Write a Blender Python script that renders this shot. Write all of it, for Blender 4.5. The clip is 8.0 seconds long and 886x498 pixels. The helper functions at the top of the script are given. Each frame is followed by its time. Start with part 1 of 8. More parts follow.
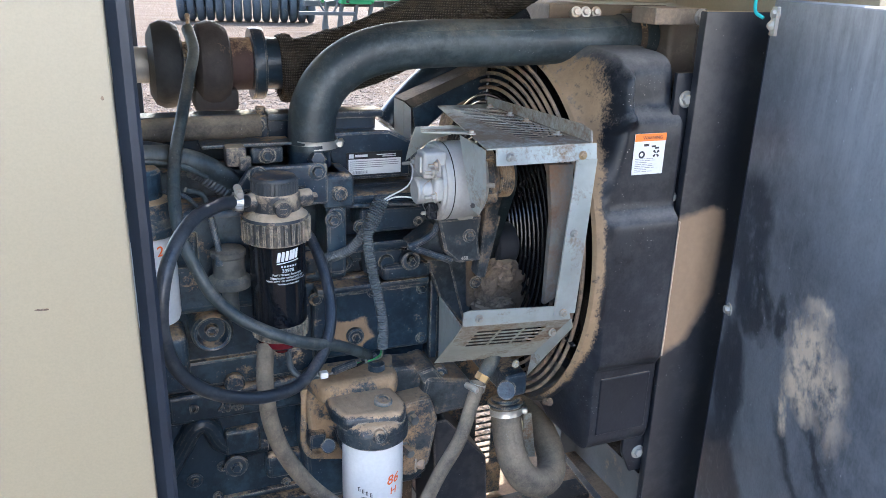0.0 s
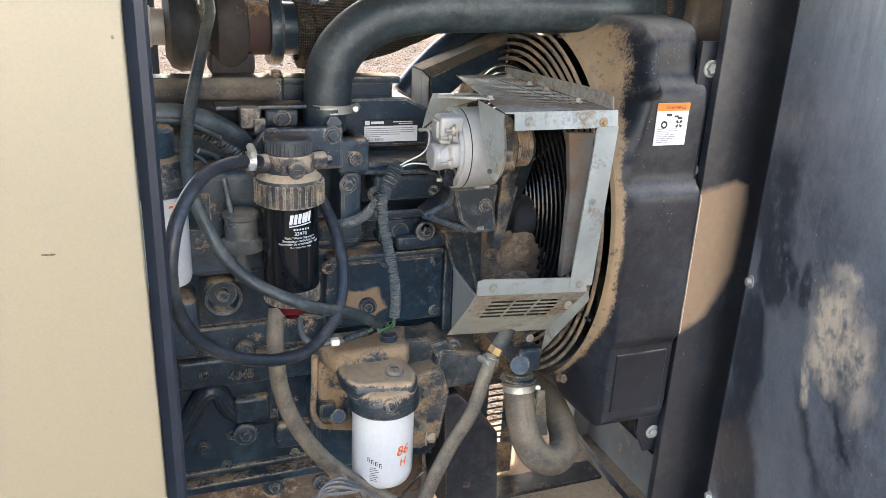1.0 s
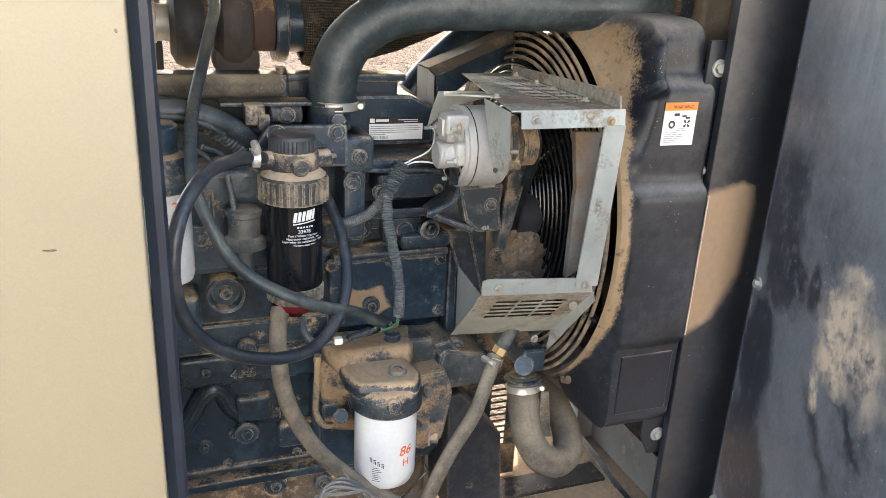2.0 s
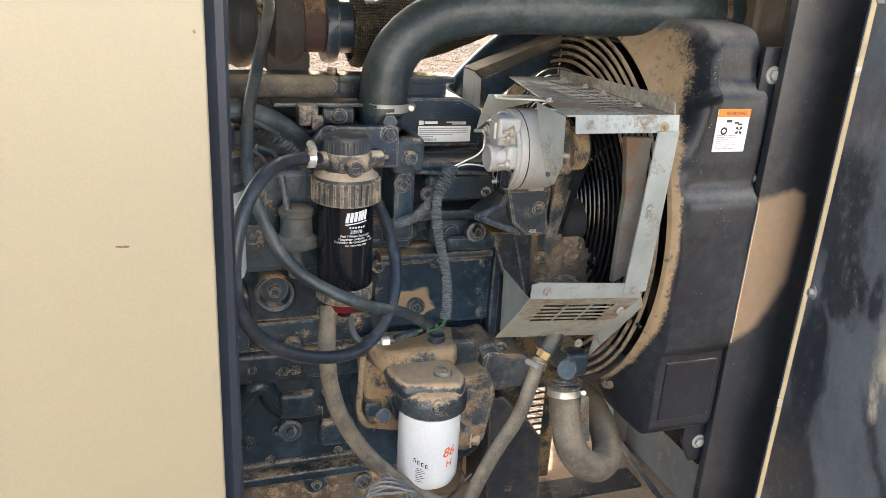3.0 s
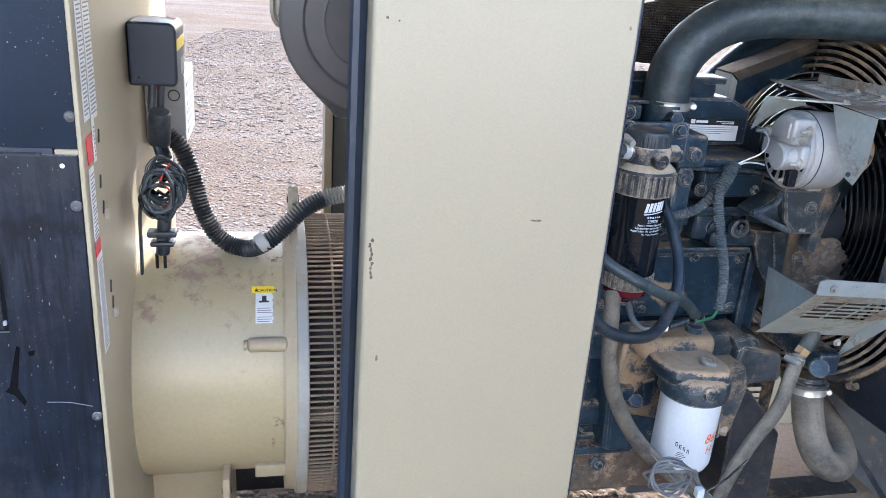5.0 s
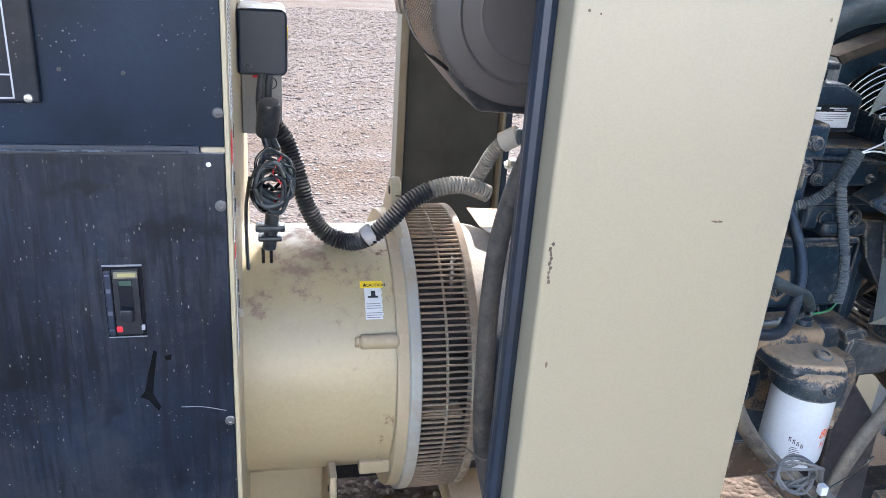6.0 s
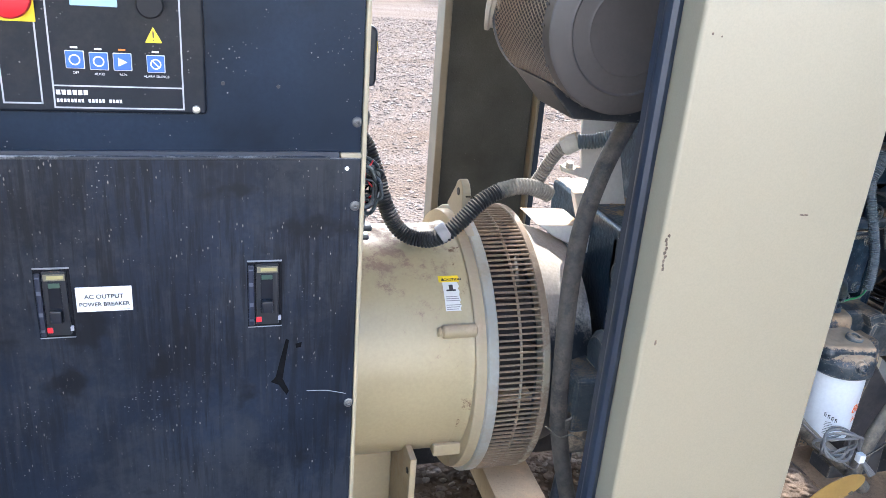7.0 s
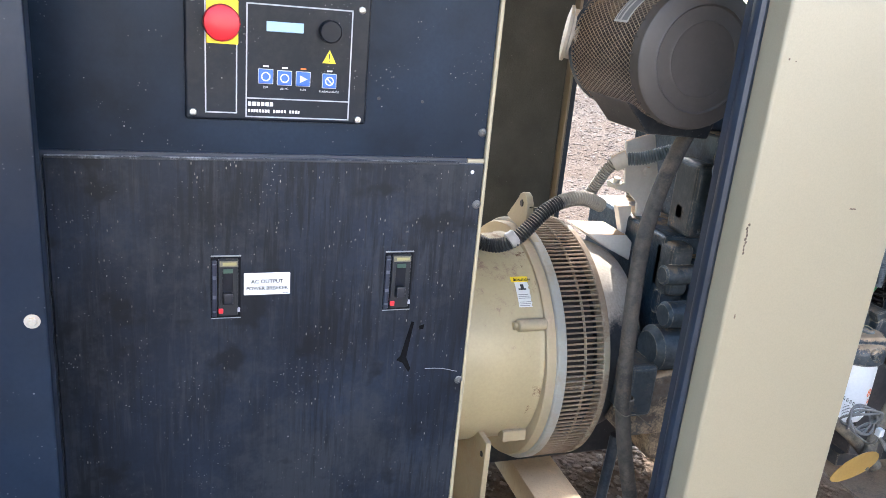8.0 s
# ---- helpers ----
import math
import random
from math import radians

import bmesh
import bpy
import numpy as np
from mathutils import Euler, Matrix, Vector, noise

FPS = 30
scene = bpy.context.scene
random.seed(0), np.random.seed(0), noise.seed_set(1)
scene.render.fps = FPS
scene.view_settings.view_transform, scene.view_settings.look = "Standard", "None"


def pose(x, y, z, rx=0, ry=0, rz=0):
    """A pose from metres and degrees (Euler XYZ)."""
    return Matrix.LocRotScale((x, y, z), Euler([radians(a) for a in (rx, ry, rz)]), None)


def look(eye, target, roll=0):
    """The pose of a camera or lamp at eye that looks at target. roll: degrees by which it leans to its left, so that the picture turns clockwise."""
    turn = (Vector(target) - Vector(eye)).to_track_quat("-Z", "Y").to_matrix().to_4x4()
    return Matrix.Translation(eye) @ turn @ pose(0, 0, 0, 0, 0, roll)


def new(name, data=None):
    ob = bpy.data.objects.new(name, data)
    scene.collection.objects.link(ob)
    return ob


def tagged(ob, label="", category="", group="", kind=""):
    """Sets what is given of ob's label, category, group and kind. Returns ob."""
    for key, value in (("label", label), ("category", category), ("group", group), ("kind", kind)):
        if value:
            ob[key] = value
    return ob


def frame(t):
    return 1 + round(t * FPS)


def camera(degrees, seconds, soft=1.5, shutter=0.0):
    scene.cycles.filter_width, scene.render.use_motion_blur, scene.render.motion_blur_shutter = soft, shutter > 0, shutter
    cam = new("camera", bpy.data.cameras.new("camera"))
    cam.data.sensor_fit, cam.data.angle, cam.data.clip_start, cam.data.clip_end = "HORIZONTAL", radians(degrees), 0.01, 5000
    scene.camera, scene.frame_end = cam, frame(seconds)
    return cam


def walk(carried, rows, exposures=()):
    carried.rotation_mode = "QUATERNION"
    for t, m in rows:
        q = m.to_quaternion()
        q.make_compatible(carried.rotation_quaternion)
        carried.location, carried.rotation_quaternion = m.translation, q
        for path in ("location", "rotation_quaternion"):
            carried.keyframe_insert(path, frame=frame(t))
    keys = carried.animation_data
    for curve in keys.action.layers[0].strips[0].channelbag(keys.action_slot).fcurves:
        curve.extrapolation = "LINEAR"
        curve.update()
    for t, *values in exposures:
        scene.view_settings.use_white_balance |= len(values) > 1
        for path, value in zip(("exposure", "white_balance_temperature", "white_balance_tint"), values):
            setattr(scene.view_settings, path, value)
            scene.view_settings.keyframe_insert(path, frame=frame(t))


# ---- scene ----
cam = camera(59.2, 8.0, soft=0.5)
PATH = [
    (0, (0.065, 0.075, 1.596), (0.786, 1.818, 0.93), 1.8),
    (0.5, (0.068, 0.083, 1.577), (0.757, 1.833, 0.898), 2.3),
    (1, (0.07, 0.081, 1.553), (0.752, 1.832, 0.869), 2.6),
    (1.5, (0.078, 0.084, 1.549), (0.761, 1.834, 0.864), 2.8),
    (3, (0.028, 0.101, 1.549), (0.656, 1.872, 0.865), 3.5),
    (3.5, (0.003, 0.104, 1.547), (0.593, 1.888, 0.863), 3.9),
    (4, (-0.021, 0.101, 1.545), (0.515, 1.9, 0.854), 4.2),
    (4.5, (-0.106, 0.104, 1.546), (0.364, 1.916, 0.842), 4.1),
    (5, (-0.298, 0.112, 1.53), (0.135, 1.938, 0.838), 4.3),
    (5.2, (-0.355, 0.119, 1.538), (0.061, 1.94, 0.823), 4.2),
    (6.3, (-0.519, 0.203, 1.53), (-0.062, 1.999, 0.78), 4.2),
    (6.5, (-0.572, 0.192, 1.535), (-0.098, 1.985, 0.787), 4.3),
    (7, (-0.666, 0.14, 1.545), (-0.132, 1.922, 0.81), 4.6),
    (7.5, (-0.696, 0.117, 1.539), (-0.114, 1.902, 0.852), 5.3),
    (8, (-0.92, 0.034, 1.522), (-0.274, 1.819, 0.894), 5.3),
]
walk(cam, [(t, look(eye, target, roll)) for t, eye, target, roll in PATH],
     exposures=[(0, 3.03, 5900, 10), (0.6, 3.09, 6250, 10), (1.3, 3.28, 7250, 10), (3.4, 3.22, 7500, 10), (3.9, 3.08, 6350, 10), (4.5, 3.06, 5520, 10), (5.0, 3.10, 5680, 10), (5.7, 3.07, 5780, 10), (6.5, 3.12, 5820, 10), (7.4, 3.23, 5930, 10), (8, 3.18, 6150, 10)])

# ---- world, sun ----
SUN_EL, SUN_AZ = radians(38), radians(26)      # azimuth from +y towards +x
world = bpy.data.worlds.new("sky")
scene.world = world
world.use_nodes = True
wn = world.node_tree.nodes
sky = wn.new("ShaderNodeTexSky")
sky.sky_type = "NISHITA"
sky.sun_disc = False
sky.sun_elevation = SUN_EL
sky.sun_rotation = SUN_AZ
sky.dust_density = 2.0
wn["Background"].inputs[1].default_value = 0.15
world.node_tree.links.new(sky.outputs[0], wn["Background"].inputs[0])
sun_data = bpy.data.lights.new("sun", "SUN")
sun_data.energy, sun_data.angle, sun_data.color = 2.0, radians(0.55), (1.0, 0.95, 0.87)
sun = new("sun", sun_data)
sd = Vector((math.sin(SUN_AZ) * math.cos(SUN_EL), math.cos(SUN_AZ) * math.cos(SUN_EL), math.sin(SUN_EL)))
sun.matrix_world = look(tuple(sd * 30), (0, 0, 0))

GROUND = 0.22      # height of the yard in this frame of reference

# ---- mesh tools ----
AXIS = {"x": Vector((1, 0, 0)), "y": Vector((0, 1, 0)), "z": Vector((0, 0, 1))}


def B():
    return bmesh.new()


def finish(bm, sharp=0.62):
    bmesh.ops.recalc_face_normals(bm, faces=bm.faces)
    for f in bm.faces:
        f.smooth = True
    for e in bm.edges:
        if len(e.link_faces) == 2 and e.calc_face_angle(0) > sharp:
            e.smooth = False
    return bm


def thing(name, base, label, category, group="", kind=""):
    ob = new(name)
    ob.empty_display_size = 0.02
    ob.location = base
    return tagged(ob, label, category, group, kind)


def part(name, bm, material, parent=None, label=""):
    """Links a bmesh in world coordinates as one mesh under a thing or under a part."""
    finish(bm)
    me = bpy.data.meshes.new(name)
    bm.to_mesh(me)
    bm.free()
    me.materials.append(material)
    ob = new(name, me)
    flat = ob.modifiers.new("flat_faces", "WEIGHTED_NORMAL")
    flat.keep_sharp, flat.weight = True, 80
    if parent is not None:
        ob.parent = parent
        if parent.type == "EMPTY":
            ob.matrix_parent_inverse = Matrix.Translation(-parent.location)
    if label:
        ob["label"] = label
    return ob


def solo(name, bm, material, label, category, group="", kind=""):
    return tagged(part(name, bm, material), label, category, group, kind)


def merge(bm, tmp):
    me = bpy.data.meshes.new("tmp")
    tmp.to_mesh(me)
    tmp.free()
    bm.from_mesh(me)
    bpy.data.meshes.remove(me)


def box(bm, x0, x1, y0, y1, z0, z1, bev=0.002, seg=2, turn=None):
    t = B()
    bmesh.ops.create_cube(t, size=1)
    c = Vector(((x0 + x1) / 2, (y0 + y1) / 2, (z0 + z1) / 2))
    d = Vector((abs(x1 - x0), abs(y1 - y0), abs(z1 - z0)))
    for v in t.verts:
        v.co = Vector((v.co.x * d.x, v.co.y * d.y, v.co.z * d.z))
    if bev > 0:
        bmesh.ops.bevel(t, geom=t.edges[:], offset=min(bev, min(d) * 0.45), segments=seg, profile=0.5, affect="EDGES")
    m = Matrix.Translation(c)
    if turn is not None:
        m = m @ turn
    bmesh.ops.transform(t, matrix=m, verts=t.verts)
    merge(bm, t)


def prism(bm, pts, axis, lo, hi, bev=0.0, seg=2):
    """A polygon, given in the two other axes in order x, y, z, drawn out along an axis."""
    t = B()
    k = "xyz".index(axis)
    rest = [i for i in range(3) if i != k]
    lower, upper = [], []
    for a, b in pts:
        for out, v in ((lower, lo), (upper, hi)):
            co = [0, 0, 0]
            co[k], co[rest[0]], co[rest[1]] = v, a, b
            out.append(t.verts.new(co))
    t.faces.new(lower)
    t.faces.new(upper[::-1])
    n = len(pts)
    for i in range(n):
        t.faces.new((lower[i], lower[(i + 1) % n], upper[(i + 1) % n], upper[i]))
    bmesh.ops.recalc_face_normals(t, faces=t.faces)
    if bev > 0:
        bmesh.ops.bevel(t, geom=t.edges[:], offset=bev, segments=seg, profile=0.5, affect="EDGES")
    merge(bm, t)


def basis(d):
    d = Vector(d).normalized()
    up = Vector((0, 0, 1)) if abs(d.z) < 0.9 else Vector((0, 1, 0))
    a = up.cross(d).normalized()
    return a, d.cross(a).normalized(), d


def lathe(bm, origin, d, profile, seg=40, squash=1.0):
    """Turns a profile of (radius, height) round the axis d through origin."""
    a, b, d = basis(d)
    o = Vector(origin)
    rings = []
    for r, h in profile:
        if r <= 1e-6:
            rings.append([bm.verts.new(o + d * h)])
        else:
            rings.append([bm.verts.new(o + d * h + a * (r * math.cos(2 * math.pi * i / seg)) + b * (squash * r * math.sin(2 * math.pi * i / seg))) for i in range(seg)])
    for p, q in zip(rings, rings[1:]):
        for i in range(seg):
            j = (i + 1) % seg
            if len(p) == 1 and len(q) == 1:
                continue
            if len(p) == 1:
                bm.faces.new((p[0], q[j], q[i]))
            elif len(q) == 1:
                bm.faces.new((p[i], p[j], q[0]))
            else:
                bm.faces.new((p[i], p[j], q[j], q[i]))


def cyl(bm, p0, p1, r, seg=24, bev=0.0015):
    p0, p1 = Vector(p0), Vector(p1)
    h = (p1 - p0).length
    bev = min(bev, r * 0.4, h * 0.4)
    lathe(bm, p0, p1 - p0, [(0, 0), (r - bev, 0), (r, bev), (r, h - bev), (r - bev, h), (0, h)], seg)


def spline(pts, per=8):
    """A smooth line through points (centripetal enough for hoses)."""
    P = [Vector(p) for p in pts]
    P = [P[0] * 2 - P[1]] + P + [P[-1] * 2 - P[-2]]
    out = []
    for i in range(1, len(P) - 2):
        p0, p1, p2, p3 = P[i - 1 : i + 3]
        for k in range(per):
            t = k / per
            out.append(0.5 * ((2 * p1) + (p2 - p0) * t + (2 * p0 - 5 * p1 + 4 * p2 - p3) * t * t + (3 * p1 - p0 - 3 * p2 + p3) * t**3))
    out.append(P[-2])
    return out


def resample(line, step):
    out, left = [line[0]], step
    for a, b in zip(line, line[1:]):
        d = (b - a).length
        pos = 0.0
        while d - pos >= left:
            pos += left
            out.append(a.lerp(b, pos / d))
            left = step
        left -= d - pos
    if (out[-1] - line[-1]).length > step * 0.4:
        out.append(line[-1])
    return out


def sweep(bm, line, radius, seg=16, caps=True):
    """A round tube along a line; radius is a number or a function of (index, count)."""
    n = len(line)
    tang = [(line[min(i + 1, n - 1)] - line[max(i - 1, 0)]).normalized() for i in range(n)]
    a, _, _ = basis(tang[0])
    rings = []
    for i in range(n):
        a = (a - tang[i] * a.dot(tang[i])).normalized()
        b = tang[i].cross(a)
        r = radius(i, n) if callable(radius) else radius
        rings.append([bm.verts.new(line[i] + (a * math.cos(2 * math.pi * k / seg) + b * math.sin(2 * math.pi * k / seg)) * r) for k in range(seg)])
    for p, q in zip(rings, rings[1:]):
        for k in range(seg):
            j = (k + 1) % seg
            bm.faces.new((p[k], p[j], q[j], q[k]))
    if caps:
        bm.faces.new(rings[0][::-1])
        bm.faces.new(rings[-1])


def hose(bm, pts, r, seg=16, per=10):
    sweep(bm, spline(pts, per), r, seg)


def loom(bm, pts, r, pitch=0.0038, depth=0.18, seg=14):
    """Ribbed split conduit."""
    line = resample(spline(pts, 14), pitch / 4)
    sweep(bm, line, lambda i, n: r * (1 - depth * (1, 0.35, 0, 0.35)[i % 4]), seg)


def hexbolt(bm, p, d, r=0.007, h=0.006, washer=True):
    """A hex head with its washer, on a face at p, pointing along d."""
    a, b, d = basis(d)
    p = Vector(p)
    if washer:
        lathe(bm, p - d * 0.001, d, [(0, 0), (r * 1.55, 0), (r * 1.6, 0.0006), (r * 1.5, 0.002), (0, 0.002)], 20)
    lathe(bm, p, d, [(0, 0), (r, 0), (r, h * 0.8), (r * 0.85, h), (0, h)], 6)


def screw(bm, p, d, r=0.006):
    lathe(bm, Vector(p) - Vector(d) * 0.001, d, [(0, 0), (r, 0), (r, 0.0016), (r * 0.8, 0.003), (r * 0.35, 0.0036), (r * 0.3, 0.0022), (0, 0.0022)], 16)


def clamp_band(bm, p, d, r, w=0.012, screw_dir=(1, -0.4, 0)):
    """A worm-drive band with raised edges and its screw housing."""
    p, d = Vector(p), Vector(d).normalized()
    o = p - d * (w / 2)
    lathe(bm, o, d, [(r, 0), (r + 0.0016, 0), (r + 0.0016, w * 0.12), (r + 0.0010, w * 0.2), (r + 0.0010, w * 0.8), (r + 0.0016, w * 0.88), (r + 0.0016, w), (r, w)], 36)
    s = Vector(screw_dir)
    s = (s - d * s.dot(d)).normalized()
    side = d.cross(s)
    q = p + s * (r + 0.005)
    cyl(bm, q - side * 0.011, q + side * 0.011, 0.0055, 14)
    hexbolt(bm, q + side * 0.010, side, 0.0055, 0.006, False)
    for k in range(8):
        an = 0.9 + k * 0.22
        e = s * math.cos(an) + side * math.sin(an)
        a, b = p + e * (r + 0.0012) - d * w * 0.28, p + e * (r + 0.0012) + d * w * 0.28
        cyl(bm, a, b, 0.0006, 6, 0)


def at_xz(pts, y):
    return [(x, y, z) for x, z in pts]


def lettering(text, size, align="CENTER", shear=0.0, bold=0.0):
    """Flat letters of the built-in font as a bmesh in the x, y plane."""
    cu = bpy.data.curves.new("letters", "FONT")
    cu.body, cu.size, cu.align_x, cu.shear, cu.offset = text, size, align, shear, bold
    cu.resolution_u = 3
    ob = bpy.data.objects.new("letters", cu)
    scene.collection.objects.link(ob)
    dg = bpy.context.evaluated_depsgraph_get()
    me = bpy.data.meshes.new_from_object(ob.evaluated_get(dg))
    bm = B()
    bm.from_mesh(me)
    bpy.data.objects.remove(ob)
    bpy.data.curves.remove(cu)
    bpy.data.meshes.remove(me)
    return bm


def add_flat(bm, tmp, x, y, z):
    """Puts letters from the x, y plane upright on a face that looks to -y."""
    for v in tmp.verts:
        v.co = Vector((x + v.co.x, y, z + v.co.y))
    merge(bm, tmp)


def add_round(bm, tmp, c, r, phi, z):
    """Wraps letters round an upright can; phi is the turn of their middle from -y towards +x."""
    bmesh.ops.triangulate(tmp, faces=tmp.faces[:])
    for v in tmp.verts:
        a = phi + v.co.x / r
        v.co = Vector((c[0] + r * math.sin(a), c[1] - r * math.cos(a), z + v.co.y))
    merge(bm, tmp)


def bar_flat(bm, x, y, z, w, h):
    """A thin plain bar on a face that looks to -y, from its lower left corner."""
    bm.faces.new([bm.verts.new(p) for p in ((x, y, z), (x + w, y, z), (x + w, y, z + h), (x, y, z + h))])


def bar_round(bm, c, r, phi, z, w, h, n=8):
    lo = [bm.verts.new((c[0] + r * math.sin(a), c[1] - r * math.cos(a), z)) for a in [phi + (k / n - 0.5) * w / r for k in range(n + 1)]]
    hi = [bm.verts.new((v.co.x, v.co.y, z + h)) for v in lo]
    for k in range(n):
        bm.faces.new((lo[k], lo[k + 1], hi[k + 1], hi[k]))

# ---- materials ----
def shader(name):
    m = bpy.data.materials.new(name)
    m.use_nodes = True
    t = m.node_tree
    return m, t.nodes, t.links, t.nodes["Principled BSDF"]


def ramp(n, l, src, lo, hi, a=(0, 0, 0, 1), b=(1, 1, 1, 1)):
    r = n.new("ShaderNodeValToRGB")
    r.color_ramp.elements[0].position, r.color_ramp.elements[0].color = lo, a
    r.color_ramp.elements[1].position, r.color_ramp.elements[1].color = hi, b
    l.new(src, r.inputs[0])
    return r.outputs[0]


def mixc(n, l, fac, a, b):
    m = n.new("ShaderNodeMix")
    m.data_type = "RGBA"
    for sock, v in ((m.inputs[0], fac), (m.inputs[6], a), (m.inputs[7], b)):
        if isinstance(v, (int, float)):
            sock.default_value = v
        elif isinstance(v, tuple):
            sock.default_value = (*v[:3], 1)
        else:
            l.new(v, sock)
    return m.outputs[2]


def calc(n, l, op, a, b=0.0, clamp=False):
    m = n.new("ShaderNodeMath")
    m.operation, m.use_clamp = op, clamp
    for sock, v in ((m.inputs[0], a), (m.inputs[1], b)):
        if isinstance(v, (int, float)):
            sock.default_value = v
        else:
            l.new(v, sock)
    return m.outputs[0]


def noise_tex(n, l, co, scale, detail=4.0, rough=0.55, stretch=None):
    t = n.new("ShaderNodeTexNoise")
    t.inputs["Scale"].default_value, t.inputs["Detail"].default_value, t.inputs["Roughness"].default_value = scale, detail, rough
    if stretch:
        mp = n.new("ShaderNodeMapping")
        mp.inputs["Scale"].default_value = stretch
        l.new(co, mp.inputs[0])
        co = mp.outputs[0]
    l.new(co, t.inputs["Vector"])
    return t.outputs["Fac"]


DUST = (0.40, 0.275, 0.165)
DUST_PALE = (0.44, 0.36, 0.26)


def coated(name, base, rough=0.5, metal=0.0, vary=0.25, dust=0.3, settle=0.5, bump=0.15, grain=180.0, speck=0.0, streak=None, alt=None, dust_col=DUST, cover=30.0, spec=0.5, crisp=5.0, film=0.0, edge=0.0, film_col=(0.21, 0.195, 0.165), level=0.25):
    """Painted, moulded or bare surface with wear at two scales, dust in patches (dust) and dust that lies on faces turned up (settle)."""
    m, n, l, p = shader(name)
    co = n.new("ShaderNodeTexCoord").outputs["Object"]
    big = noise_tex(n, l, co, 7.0, 5)
    fine = noise_tex(n, l, co, grain, 3)
    dark = tuple(c * (1 - vary) for c in base)
    lite = alt or tuple(min(1, c * (1 + vary) + 0.01 * vary) for c in base)
    col = mixc(n, l, ramp(n, l, big, 0.3, 0.7), dark, lite)
    col = mixc(n, l, calc(n, l, "MULTIPLY", ramp(n, l, fine, 0.35, 0.75), 0.35), col, tuple(c * 0.75 for c in base))
    if streak:
        st = noise_tex(n, l, co, 1.0, 6, 0.6, (200, 200, 11))
        col = mixc(n, l, calc(n, l, "MULTIPLY", ramp(n, l, st, 0.55, 0.70), streak[3]), col, streak[:3])
    if film:
        fm = calc(n, l, "ADD", calc(n, l, "MULTIPLY", noise_tex(n, l, co, 5.5, 3), 0.5), calc(n, l, "MULTIPLY", noise_tex(n, l, co, 48, 8, 0.72), 0.5))
        col = mixc(n, l, calc(n, l, "MULTIPLY", ramp(n, l, fm, 0.47, 0.58), film), col, film_col)
    geo = n.new("ShaderNodeNewGeometry")
    sep = n.new("ShaderNodeSeparateXYZ")
    l.new(geo.outputs["Normal"], sep.inputs[0])
    patch = noise_tex(n, l, co, cover, 6, 0.65)
    wide = noise_tex(n, l, co, cover * 0.27, 3, 0.5)
    up = calc(n, l, "MULTIPLY", calc(n, l, "SUBTRACT", sep.outputs[2], level), settle * 1.6)
    grit = noise_tex(n, l, co, cover * 9, 5, 0.75)
    mask = calc(n, l, "ADD", calc(n, l, "MULTIPLY", patch, 0.7), calc(n, l, "MULTIPLY", wide, 0.6))
    mask = calc(n, l, "ADD", mask, calc(n, l, "MULTIPLY", grit, 0.4))
    total = calc(n, l, "ADD", calc(n, l, "ADD", mask, -1.15 + 0.62 * dust), calc(n, l, "MAXIMUM", up, 0.0))
    dfac = calc(n, l, "MULTIPLY", total, crisp, True)
    dcol = mixc(n, l, ramp(n, l, fine, 0.3, 0.7), dust_col, tuple(min(1, c * 1.25) for c in dust_col))
    if dust > 0 or settle > 0:
        col = mixc(n, l, dfac, col, dcol)
        rr = mixc(n, l, dfac, (rough,) * 3, (0.92,) * 3)
    else:
        rr = mixc(n, l, fine, (rough * 0.85,) * 3, (min(1, rough * 1.15),) * 3)
        dfac = None
    # pale edges: dust and wear, with edge highlights painted in
    if edge:
        bv = n.new("ShaderNodeBevel")
        bv.samples = 3
        bv.inputs["Radius"].default_value = 0.0035
        dt = n.new("ShaderNodeVectorMath")
        dt.operation = "DOT_PRODUCT"
        l.new(bv.outputs[0], dt.inputs[0])
        l.new(geo.outputs["True Normal"], dt.inputs[1])
        worn = ramp(n, l, calc(n, l, "SUBTRACT", 1.0, dt.outputs["Value"]), 0.01, 0.12)
        worn = calc(n, l, "MULTIPLY", worn, ramp(n, l, noise_tex(n, l, co, 60, 5, 0.7), 0.40, 0.58))
        col = mixc(n, l, calc(n, l, "MULTIPLY", worn, edge), col, tuple(min(1, c * 1.15) for c in DUST_PALE))
    if speck:
        vo = n.new("ShaderNodeTexVoronoi")
        vo.inputs["Scale"].default_value = 55
        l.new(co, vo.inputs["Vector"])
        sp = calc(n, l, "MULTIPLY", ramp(n, l, vo.outputs["Distance"], 0.035, 0.07, (1, 1, 1, 1), (0, 0, 0, 1)), ramp(n, l, noise_tex(n, l, co, 23, 2), 0.52, 0.6))
        v2 = n.new("ShaderNodeTexVoronoi")
        v2.inputs["Scale"].default_value = 170
        l.new(co, v2.inputs["Vector"])
        s2 = calc(n, l, "MULTIPLY", ramp(n, l, v2.outputs["Distance"], 0.11, 0.18, (1, 1, 1, 1), (0, 0, 0, 1)), ramp(n, l, noise_tex(n, l, co, 19, 3), 0.56, 0.66))
        sp = calc(n, l, "MAXIMUM", sp, calc(n, l, "MULTIPLY", s2, 0.7))
        col = mixc(n, l, calc(n, l, "MULTIPLY", sp, speck), col, (0.36, 0.35, 0.34))
    l.new(col, p.inputs["Base Color"])
    l.new(rr, p.inputs["Roughness"])
    if metal:
        if dfac is not None:
            l.new(calc(n, l, "MULTIPLY", calc(n, l, "SUBTRACT", 1.0, dfac), metal), p.inputs["Metallic"])
        else:
            p.inputs["Metallic"].default_value = metal
    p.inputs["Specular IOR Level"].default_value = spec
